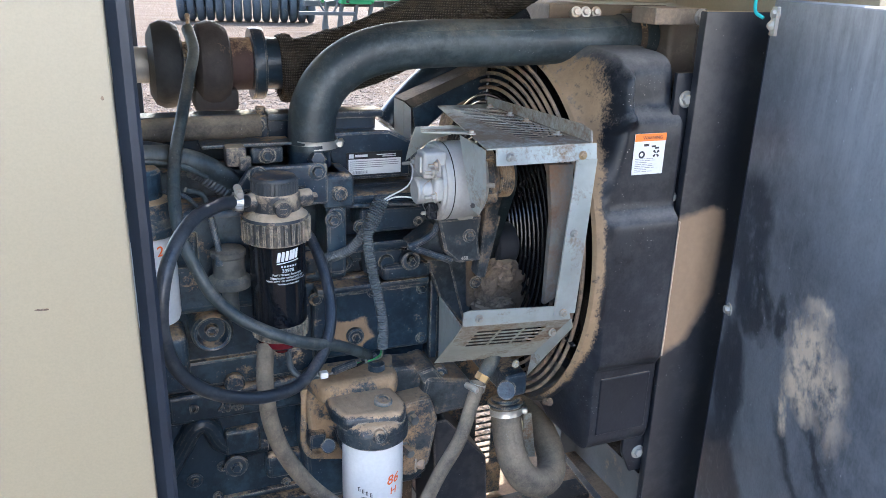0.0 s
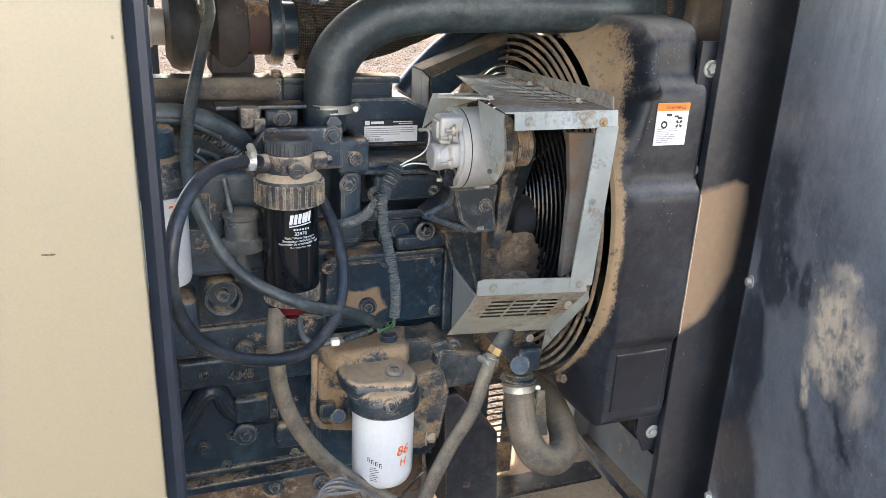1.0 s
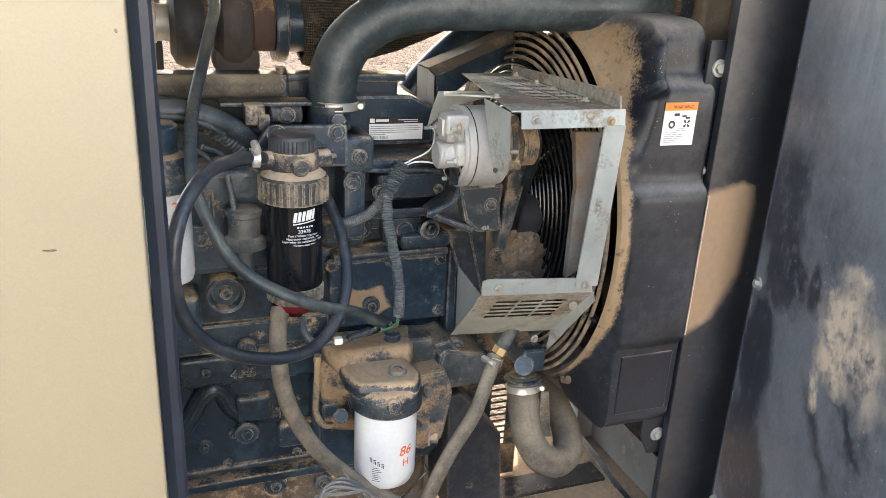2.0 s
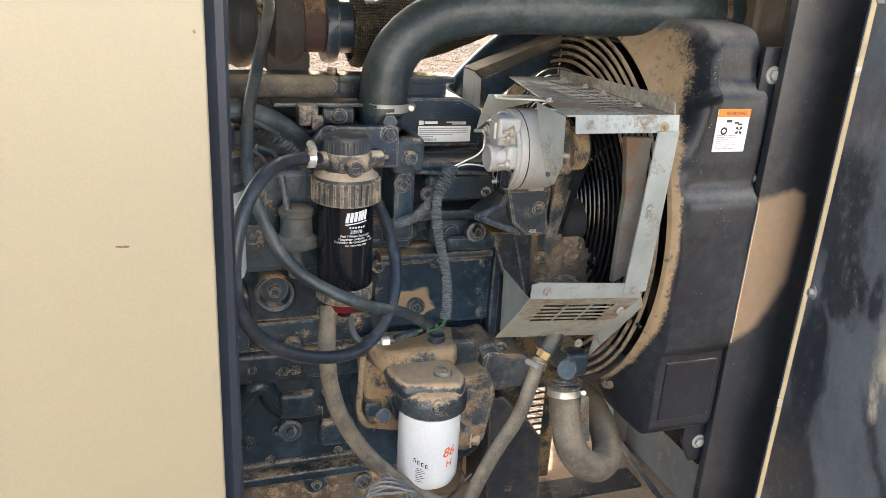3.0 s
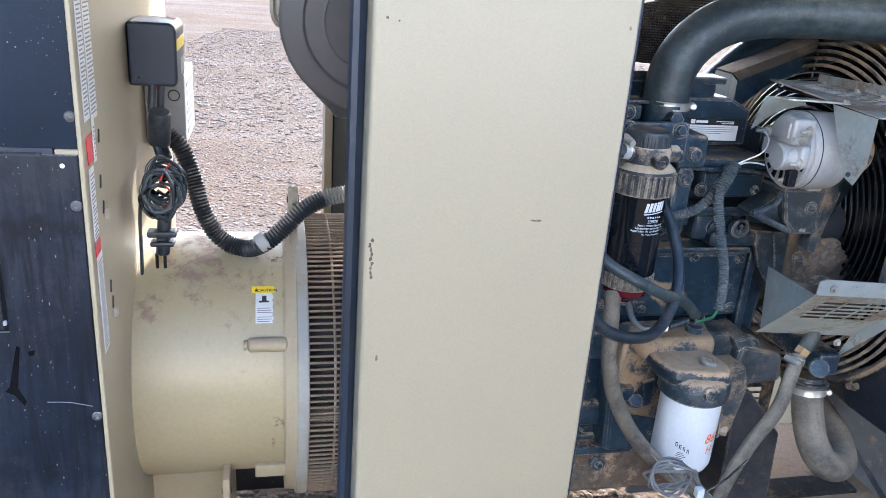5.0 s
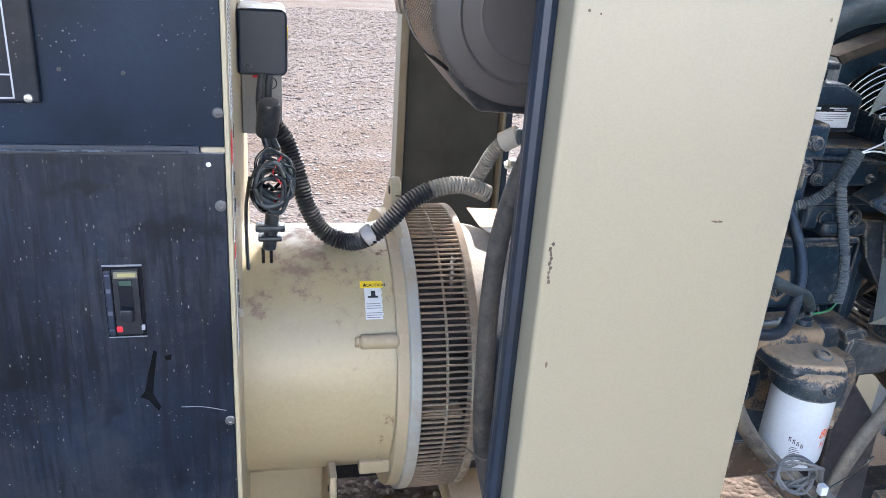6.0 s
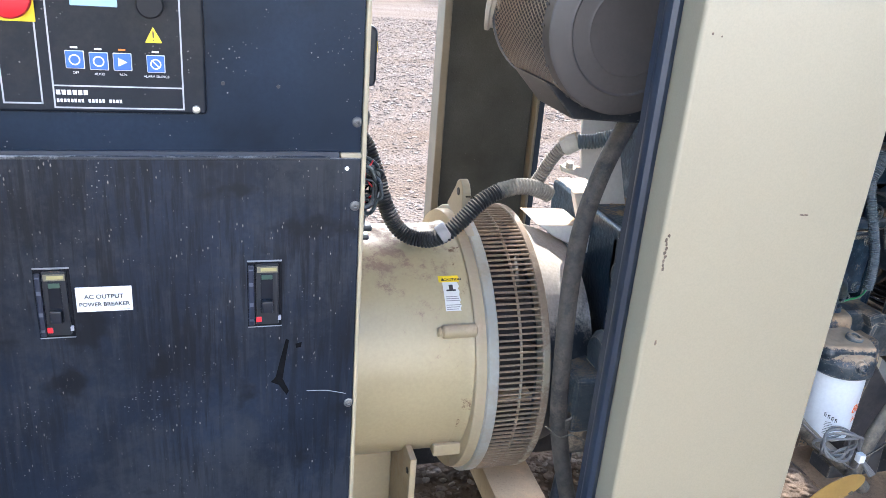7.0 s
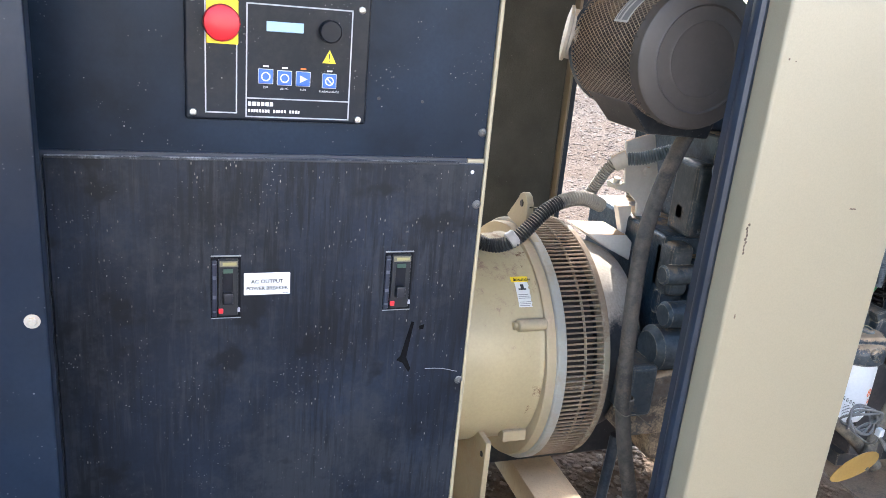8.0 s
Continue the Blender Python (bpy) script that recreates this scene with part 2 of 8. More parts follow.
    if bump:
        b = n.new("ShaderNodeBump")
        b.inputs["Strength"].default_value = bump
        b.inputs["Distance"].default_value = 0.002
        hsum = calc(n, l, "ADD", calc(n, l, "MULTIPLY", fine, 0.6), calc(n, l, "MULTIPLY", patch, 0.8))
        l.new(hsum, b.inputs["Height"])
        l.new(b.outputs[0], p.inputs["Normal"])
    return m


CREAM = coated("cream_paint", (0.345, 0.29, 0.19), 0.42, vary=0.06, dust=0.05, settle=0.15, bump=0.03, grain=240, film=0.10, film_col=(0.29, 0.25, 0.185))
CREAM_DIRTY = coated("cream_paint_weathered", (0.38, 0.31, 0.19), 0.45, vary=0.08, dust=0.42, settle=0.2, bump=0.1, dust_col=(0.36, 0.28, 0.19), cover=30, film=0.2, film_col=(0.29, 0.24, 0.175))
GASKET = coated("rubber_seal", (0.013, 0.021, 0.036), 0.42, vary=0.3, dust=0.08, settle=0.2, bump=0.2, dust_col=(0.16, 0.14, 0.12))
ENGINE = coated("engine_paint", (0.008, 0.021, 0.036), 0.32, spec=0.4, vary=0.55, dust=0.29, settle=0.14, bump=1.0, grain=120, speck=0.8, cover=21, film=0.45, edge=0.9, crisp=9.0, film_col=(0.056, 0.098, 0.130))
ENGINE_CLEAN = coated("engine_paint_clean", (0.009, 0.022, 0.038), 0.30, vary=0.4, dust=0.22, settle=0.07, bump=0.5, speck=0.8, cover=24, film=0.5, edge=0.85, crisp=9.0, film_col=(0.042, 0.076, 0.106), spec=0.4)
ENGINE_DUSTY = coated("engine_casting_dusty", (0.012, 0.027, 0.040), 0.45, vary=0.5, dust=0.54, settle=0.08, bump=1.0, grain=90, cover=26, film=0.4, edge=0.8, crisp=9.0, film_col=(0.12, 0.105, 0.09), dust_col=(0.27, 0.185, 0.11))
RUST = coated("dusty_rust", (0.085, 0.056, 0.036), 0.8, vary=0.5, dust=0.50, settle=0.4, bump=0.6, cover=24, crisp=6.0, film=0.3)
SHROUD = coated("black_moulded_plastic", (0.008, 0.011, 0.017), 0.36, vary=0.4, dust=0.02, settle=0.4, bump=0.2, speck=0.7, crisp=2.2, film=0.12, film_col=(0.05, 0.053, 0.057), spec=0.28)
BLACK_SHEET = coated("black_sheet_metal", (0.011, 0.015, 0.022), 0.38, vary=0.3, dust=0.12, settle=0.16, bump=0.1, speck=0.8, film=0.25, film_col=(0.12, 0.11, 0.10), edge=0.4)
PANEL_BLACK = coated("black_panel_streaked", (0.0048, 0.0096, 0.0200), 0.42, vary=0.5, dust=0.0, settle=0.5, bump=0.12, speck=0.55, streak=(0.036, 0.038, 0.043, 0.35), film=0.6, film_col=(0.025, 0.028, 0.034), dust_col=(0.25, 0.22, 0.2), spec=0.26)
RUBBER = coated("rubber_hose", (0.015, 0.026, 0.032), 0.45, vary=0.4, dust=0.34, settle=0.22, bump=0.3, dust_col=(0.20, 0.18, 0.14), crisp=1.8, film=0.6, film_col=(0.078, 0.100, 0.104), speck=0.5)
RUBBER_DUSTY = coated("rubber_hose_dusty", (0.040, 0.036, 0.031), 0.75, vary=0.4, dust=0.74, settle=0.3, bump=0.45, dust_col=(0.28, 0.23, 0.165), crisp=1.6, speck=0.5, film=0.4, film_col=(0.12, 0.105, 0.085))
RUBBER_BLACK = coated("black_fuel_hose", (0.014, 0.021, 0.031), 0.36, vary=0.2, dust=0.12, settle=0.18, bump=0.1, dust_col=(0.2, 0.17, 0.14), crisp=2.0, film=0.55, film_col=(0.085, 0.09, 0.092))
GALV = coated("galvanised_sheet", (0.42, 0.455, 0.43), 0.42, metal=0.4, vary=0.3, dust=0.40, settle=0.05, bump=0.15, grain=70, dust_col=(0.20, 0.14, 0.09), cover=19, film=0.35, film_col=(0.33, 0.31, 0.26), edge=0.6, crisp=7.0)
ALU = coated("cast_aluminium", (0.46, 0.455, 0.43), 0.5, metal=0.3, vary=0.14, dust=0.2, settle=0.1, bump=0.25, dust_col=(0.36, 0.31, 0.25), film=0.25, film_col=(0.33, 0.30, 0.25), edge=0.4)
ZINC = coated("zinc_fastener", (0.45, 0.43, 0.38), 0.40, metal=0.6, vary=0.3, dust=0.42, settle=0.1, bump=0.1)
CHROME = coated("steel_band", (0.56, 0.55, 0.51), 0.34, metal=0.8, vary=0.2, dust=0.38, settle=0.1, bump=0.05, dust_col=(0.45, 0.38, 0.28))
BRASS = coated("brass_fitting", (0.38, 0.26, 0.12), 0.45, metal=0.6, vary=0.3, dust=0.40, settle=0.2)
WHITE_CAN = coated("white_enamel", (0.68, 0.70, 0.71), 0.30, vary=0.03, dust=0.12, settle=0.35, bump=0.04, dust_col=(0.5, 0.42, 0.33))
GLOSS_BLACK = coated("glossy_black_can", (0.006, 0.008, 0.011), 0.14, vary=0.2, dust=0.05, settle=0.4, bump=0.03, spec=0.35)
PLASTIC = coated("black_plastic_dusty", (0.022, 0.028, 0.036), 0.42, vary=0.2, dust=0.46, settle=0.40, bump=0.3, dust_col=(0.38, 0.30, 0.21), cover=70)
RED = coated("red_bowl", (0.085, 0.004, 0.010), 0.2, vary=0.5, dust=0.3, settle=0.2, bump=0.05)
FAN = coated("black_fan", (0.010, 0.011, 0.013), 0.24, vary=0.3, dust=0.06, settle=0.15, bump=0.15)
FOAM = coated("insulation_foam", (0.070, 0.071, 0.066), 0.95, vary=0.25, dust=0.2, settle=0.1, bump=0.9, grain=320, dust_col=(0.12, 0.11, 0.09), spec=0.1, speck=0.25)
WOOD = coated("weathered_plank", (0.36, 0.27, 0.17), 0.85, vary=0.2, dust=0.2, settle=0.1, bump=0.4, streak=(0.2, 0.14, 0.09, 0.5))
WIRE_GREY = coated("grey_cable", (0.15, 0.145, 0.14), 0.55, vary=0.15, dust=0.3, settle=0.2, dust_col=(0.3, 0.27, 0.22))
WHITE_WIRE = coated("white_wire", (0.75, 0.74, 0.72), 0.45, vary=0.05, dust=0.1, settle=0.1)
LOOM = coated("ribbed_conduit", (0.070, 0.088, 0.098), 0.40, vary=0.2, dust=0.22, settle=0.15, bump=0.1, dust_col=(0.24, 0.20, 0.16), cover=60, film=0.3)
LOOM_DUSTY = coated("ribbed_conduit_dusty", (0.10, 0.095, 0.09), 0.7, vary=0.2, dust=0.6, settle=0.3, bump=0.1, dust_col=(0.25, 0.22, 0.18))


def plain(name, base, rough=0.5, metal=0.0, vary=0.06, spec=0.5):
    return coated(name, base, rough, metal, vary=vary, dust=0.0, settle=0.2, bump=0.02, spec=spec)


WHITE = plain("label_white", (0.66, 0.66, 0.65), 0.5)
INK = plain("label_ink", (0.02, 0.02, 0.022), 0.5)
GREY_INK = plain("label_grey_ink", (0.22, 0.22, 0.23), 0.5)
ORANGE = plain("label_orange", (0.85, 0.20, 0.02), 0.5)
YELLOW = plain("label_yellow", (0.85, 0.62, 0.02), 0.5)
BLUE = plain("button_blue", (0.03, 0.12, 0.48), 0.4)
REDPAINT = plain("signal_red", (0.62, 0.02, 0.03), 0.4)
MARKER = plain("orange_marker", (0.85, 0.16, 0.03), 0.6)
BLACK_LABEL = plain("label_black", (0.010, 0.011, 0.013), 0.35)
TEAL = plain("teal_cord", (0.02, 0.36, 0.33), 0.6)
GREEN = plain("implement_green", (0.02, 0.22, 0.07), 0.45)


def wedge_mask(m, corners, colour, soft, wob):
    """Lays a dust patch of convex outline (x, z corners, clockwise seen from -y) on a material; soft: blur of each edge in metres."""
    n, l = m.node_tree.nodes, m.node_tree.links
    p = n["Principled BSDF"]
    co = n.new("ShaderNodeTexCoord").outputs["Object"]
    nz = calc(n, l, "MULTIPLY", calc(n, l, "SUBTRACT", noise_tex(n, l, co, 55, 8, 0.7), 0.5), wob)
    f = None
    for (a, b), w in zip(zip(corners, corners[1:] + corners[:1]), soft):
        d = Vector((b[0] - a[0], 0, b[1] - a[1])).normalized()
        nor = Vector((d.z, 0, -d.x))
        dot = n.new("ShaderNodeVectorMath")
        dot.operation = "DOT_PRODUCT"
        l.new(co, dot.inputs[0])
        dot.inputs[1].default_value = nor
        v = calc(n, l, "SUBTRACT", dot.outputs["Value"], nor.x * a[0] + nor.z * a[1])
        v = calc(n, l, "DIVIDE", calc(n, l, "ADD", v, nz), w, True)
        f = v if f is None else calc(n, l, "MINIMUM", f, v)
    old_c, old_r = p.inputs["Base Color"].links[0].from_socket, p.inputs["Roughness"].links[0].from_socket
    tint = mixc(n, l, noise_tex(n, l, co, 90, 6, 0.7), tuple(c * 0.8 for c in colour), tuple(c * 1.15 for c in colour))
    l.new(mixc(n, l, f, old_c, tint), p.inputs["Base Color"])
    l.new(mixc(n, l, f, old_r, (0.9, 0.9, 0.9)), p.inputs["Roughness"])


def runs_and_blots(m):
    """Dried runs, short pale flecks drawn downwards, and greasy dark blots on a painted panel."""
    n, l = m.node_tree.nodes, m.node_tree.links
    p = n["Principled BSDF"]
    co = n.new("ShaderNodeTexCoord").outputs["Object"]
    col = p.inputs["Base Color"].links[0].from_socket
    where = ramp(n, l, noise_tex(n, l, co, 6, 4, 0.6, (1, 1, 0.35)), 0.36, 0.54)
    dark = ramp(n, l, noise_tex(n, l, co, 1.0, 7, 0.65, (120, 120, 9)), 0.47, 0.60)
    col = mixc(n, l, calc(n, l, "MULTIPLY", calc(n, l, "MULTIPLY", dark, where), 0.85), col, (0.003, 0.0045, 0.008))
    blot = calc(n, l, "MULTIPLY", ramp(n, l, noise_tex(n, l, co, 15, 4, 0.55), 0.60, 0.68), 0.85)
    col = mixc(n, l, blot, col, (0.0025, 0.004, 0.0075))
    mp = n.new("ShaderNodeMapping")
    mp.inputs["Scale"].default_value = (230, 230, 85)
    l.new(co, mp.inputs[0])
    vo = n.new("ShaderNodeTexVoronoi")
    vo.inputs["Scale"].default_value = 1.0
    l.new(mp.outputs[0], vo.inputs["Vector"])
    fleck = ramp(n, l, vo.outputs["Distance"], 0.10, 0.22, (1, 1, 1, 1), (0, 0, 0, 1))
    fleck = calc(n, l, "MULTIPLY", fleck, ramp(n, l, noise_tex(n, l, co, 70, 3), 0.56, 0.66))
    col = mixc(n, l, calc(n, l, "MULTIPLY", calc(n, l, "MULTIPLY", fleck, where), 0.8), col, (0.26, 0.24, 0.21))
    l.new(col, p.inputs["Base Color"])


runs_and_blots(PANEL_BLACK)

# ---- ground ----
def gravel_mat(name, stone):
    m, n, l, p = shader(name)
    co = n.new("ShaderNodeTexCoord").outputs["Object"]
    wide, mid = noise_tex(n, l, co, 0.35, 5), noise_tex(n, l, co, 2.6, 5)
    fine = noise_tex(n, l, co, 75, 5, 0.7)
    col = mixc(n, l, ramp(n, l, wide, 0.35, 0.7), (0.100, 0.071, 0.051), (0.108, 0.083, 0.064))
    col = mixc(n, l, ramp(n, l, mid, 0.4, 0.75), col, (0.085, 0.055, 0.036))
    band = noise_tex(n, l, co, 1.0, 5, 0.6, (0.25, 1.6, 1))
    col = mixc(n, l, ramp(n, l, band, 0.48, 0.66), col, (0.125, 0.100, 0.082))
    if stone:
        rnd = n.new("ShaderNodeNewGeometry").outputs["Random Per Island"]
        col = mixc(n, l, rnd, (0.075, 0.052, 0.038), (0.21, 0.170, 0.138))
    vo = n.new("ShaderNodeTexVoronoi")
    vo.inputs["Scale"].default_value = 42
    l.new(co, vo.inputs["Vector"])
    shade = ramp(n, l, vo.outputs["Distance"], 0.1, 0.6, (1, 1, 1, 1), (0, 0, 0, 1))
    if not stone:
        col = mixc(n, l, calc(n, l, "MULTIPLY", shade, 0.55), col, (0.122, 0.086, 0.062))
        col = mixc(n, l, calc(n, l, "MULTIPLY", ramp(n, l, fine, 0.5, 0.75), 0.6), col, (0.065, 0.043, 0.029))
    l.new(col, p.inputs["Base Color"])
    p.inputs["Roughness"].default_value = 0.95
    p.inputs["Specular IOR Level"].default_value = 0.04
    b = n.new("ShaderNodeBump")
    b.inputs["Strength"].default_value, b.inputs["Distance"].default_value = 0.8, 0.012
    l.new(calc(n, l, "ADD", shade, calc(n, l, "MULTIPLY", fine, 0.6)), b.inputs["Height"])
    l.new(b.outputs[0], p.inputs["Normal"])
    return m


GRAVEL, STONE = gravel_mat("gravel_yard", False), gravel_mat("loose_stone", True)
bm = B()
xs = [-900, -60, -12, -4, -1, 2, 6, 16, 60, 900]
ys = [-900, -30, -4, 0, 2, 5, 9, 16, 30, 90, 900]
grid = [[bm.verts.new((x, y, GROUND)) for x in xs] for y in ys]
for r0, r1 in zip(grid, grid[1:]):
    for i in range(len(xs) - 1):
        bm.faces.new((r0[i], r0[i + 1], r1[i + 1], r1[i]))
solo("ground", bm, GRAVEL, "pale sunlit gravel and dirt yard", "ground", kind="structure")


def stones(name, count, area, size, seed, label):
    rng = np.random.default_rng(seed)
    base = B()
    bmesh.ops.create_icosphere(base, subdivisions=1, radius=1)
    co = np.array([v.co[:] for v in base.verts])
    fa = np.array([[v.index for v in f.verts] for f in base.faces])
    base.free()
    V, F = [], []
    for k in range(count):
        a, b = rng.random(2)
        y = area[2] + (area[3] - area[2]) * a**1.25
        x = area[0] + (area[1] - area[0]) * b
        x += (y - 2) * 0.18
        s = size * (0.45 + rng.random() ** 2.5 * 1.5) * (1, 1.5)[y > 6]
        jit = co * (1 + rng.uniform(-0.25, 0.25, co.shape)) * (s * np.array([rng.uniform(0.8, 1.4), rng.uniform(0.7, 1.1), rng.uniform(0.2, 0.4)]))
        an = rng.uniform(0, 6.283)
        rot = np.array([[math.cos(an), -math.sin(an), 0], [math.sin(an), math.cos(an), 0], [0, 0, 1]])
        V.append(jit @ rot.T + (x, y, GROUND + s * 0.08))
        F.append(fa + 12 * k)
    me = bpy.data.meshes.new(name)
    me.from_pydata(np.concatenate(V).tolist(), [], np.concatenate(F).tolist())
    me.materials.append(STONE)
    ob = new(name, me)
    return tagged(ob, label, "gravel", kind="stuff")


stones("gravel_stones", 42000, (-3.2, 3.6, 1.9, 14.0), 0.0105, 3, "loose pale stones scattered over the yard")
stones("gravel_stones", 5000, (-0.9, 0.7, 1.1, 2.1), 0.009, 4, "small stones in the shade under the machine")

# ---- enclosure ----
def post(name, x0, x1, yf, depth, z0, z1, face, label):
    """A folded sheet post: rounded face, returns on both sides, rubber seals along both edges."""
    s = 1 if depth > 0 else -1
    t = thing(name, ((x0 + x1) / 2, yf, z0), label, "post", kind="structure")
    r, rr = 0.005, 0.003
    outer = []
    for k in range(7):
        a = math.pi / 2 * k / 6
        outer.append((x0 + r - r * math.cos(a), yf + s * (r - r * math.sin(a))))
    for k in range(7):
        a = math.pi / 2 * k / 6
        outer.append((x1 - rr + rr * math.sin(a), yf + s * (rr - rr * math.cos(a))))
    pts = [(x0, yf + depth)] + outer + [(x1, yf + depth), (x1 - 0.02, yf + depth), (x1 - 0.02, yf + s * 0.02), (x0 + 0.02, yf + s * 0.02), (x0 + 0.02, yf + depth)]
    b = B()
    prism(b, pts, "z", z0, z1)
    part("face", b, face, t)
    for xa, sgn, back in ((x0, -1, 0.028), (x1, 1, 0.026)):
        b = B()
        prof = [(0.001, 0.004), (0.012, 0.0), (0.021, 0.002), (0.025, 0.009), (0.022, 0.017), (0.017, 0.021), (0.017, 0.034), (0.001, 0.034)]
        prism(b, [(xa + sgn * u * (0.66, 0.88)[sgn > 0], yf + s * (0.008 + back + v)) for u, v in prof], "z", z0 + 0.01, z1 - 0.01)
        part("seal", b, GASKET, t, "black rubber edge seal")
    return t


POST_PAINT = coated("cream_post_paint", (0.295, 0.249, 0.168), 0.36, vary=0.015, dust=0.0, settle=0.0, bump=0.0, grain=500)
centre = post("enclosure_post", -0.2055, 0.056, 0.845, 0.06, 0.34, 1.72, POST_PAINT, "cream painted steel post between two open service doors")
# small chips in its paint
b = B()
rng = random.Random(5)
for x, z, w, h in ((-0.026, 1.283, 0.006, 0.0014), (-0.031, 1.2835, 0.003, 0.0012), (-0.192, 1.478, 0.0016, 0.0018), (-0.181, 1.476, 0.0012, 0.0012), (0.047, 1.481, 0.0018, 0.0022), (-0.188, 1.128, 0.0016, 0.005)):
    prism(b, [(x + w * math.cos(a) * rng.uniform(0.7, 1), z + h * math.sin(a) * rng.uniform(0.7, 1)) for a in [k * 0.785 for k in range(8)]], "y", 0.8447, 0.8462)
for k in range(9):
    x, z = -0.1985 + rng.uniform(-0.002, 0.002), 1.262 - k * 0.005
    prism(b, [(x + 0.0016 * math.cos(a) * rng.uniform(0.5, 1.3), z + 0.003 * math.sin(a) * rng.uniform(0.5, 1.2)) for a in [q * 0.785 for q in range(8)]], "y", 0.8445, 0.850)
part("paint_chip", b, RUST, centre, "chips in the paint down to rusty metal")

END_BLACK = coated("end_post_gloss", (0.005, 0.011, 0.023), 0.30, vary=0.4, dust=0.0, settle=0.4, bump=0.05, speck=0.4, film=0.2, film_col=(0.020, 0.026, 0.036), spec=0.24)
end_l = thing("end_post", (-1.15, 0.86, 0.34), "black painted end post of the enclosure", "post", kind="structure")
b = B()
box(b, -1.34, -1.046, 0.845, 0.875, 0.34, 1.72, 0.004)
part("face", b, END_BLACK, end_l)
b = B()
hexbolt(b, (-1.060, 0.845, 1.168), (0, -1, 0), 0.0050, 0.003)
part("bolt", b, ZINC, end_l, "bright round bolt head")

b = B()
box(b, -1.36, 1.12, 0.85, 1.97, 1.72, 1.75, 0.004)
solo("roof", b, CREAM, "cream steel roof of the enclosure", "roof", kind="structure")
b = B()
box(b, -1.36, -1.33, 0.88, 1.95, 0.34, 1.72, 0.002)
solo("end_wall", b, CREAM, "cream steel end wall", "wall", kind="structure")
b = B()
box(b, 1.05, 1.08, 0.90, 1.95, 0.34, 1.72, 0.002)
solo("end_wall", b, CREAM, "cream steel end wall behind the radiator", "wall", kind="structure")

EDGE_OLIVE = coated("tan_edge_paint", (0.17, 0.145, 0.105), 0.5, vary=0.2, dust=0.3, settle=0.2, dust_col=(0.27, 0.21, 0.15))
rear = thing("rear_post", (-0.03, 1.95, 0.34), "rear post lined with dark foam between cream edges", "post", kind="structure")
b = B()
box(b, -0.150, 0.075, 1.945, 1.985, 0.34, 1.72, 0.003)
part("foam_lining", b, FOAM, rear, "dark grey insulation foam")
for xa, xb in ((-0.172, -0.153), (0.078, 0.088)):
    b = B()
    box(b, xa, xb, 1.925, 1.99, 0.34, 1.72, 0.004)
    part("edge_strip", b, EDGE_OLIVE, rear, "tan folded edge")
b = B()
box(b, 0.089, 0.104, 1.93, 1.985, 0.34, 1.72, 0.003)
part("seal", b, GASKET, rear, "dark seal")

# base frame
for name, args in (("base_rail", (-1.3, 1.05, 1.10, 1.17, 0.30, 0.46)), ("base_rail", (-1.3, 0.70, 1.72, 1.79, 0.30, 0.46))):
    b = B()
    box(b, *args, 0.004)
    solo(name, b, BLACK_SHEET, "black steel base rail under the machine, dusty", "rail", "base rails", "structure")
for x in (-1.1, 0.95):
    for y in (1.10, 1.70):
        b = B()
        box(b, x - 0.1, x + 0.1, y, y + 0.09, GROUND, 0.299, 0.004)
        solo("support_block", b, WOOD, "wooden block under the base rail", "block", "support blocks")

b = B()
box(b, -1.32, 0.50, 1.93, 1.955, 0.30, 0.60, 0.003)
solo("rear_sill", b, EDGE_OLIVE, "low sill along the open rear side, tan with dust", "sill", kind="structure")

# open door with peeling paint
HX, HY = 0.815, 0.852
dd = Vector((-0.37, -0.93, 0)).normalized()
dn = Vector((dd.y, -dd.x, 0))
if dn.x > 0:
    dn = -dn
def dpt(s, o, z):
    q = Vector((HX, HY, z)) + dd * s - dn * o
    return q


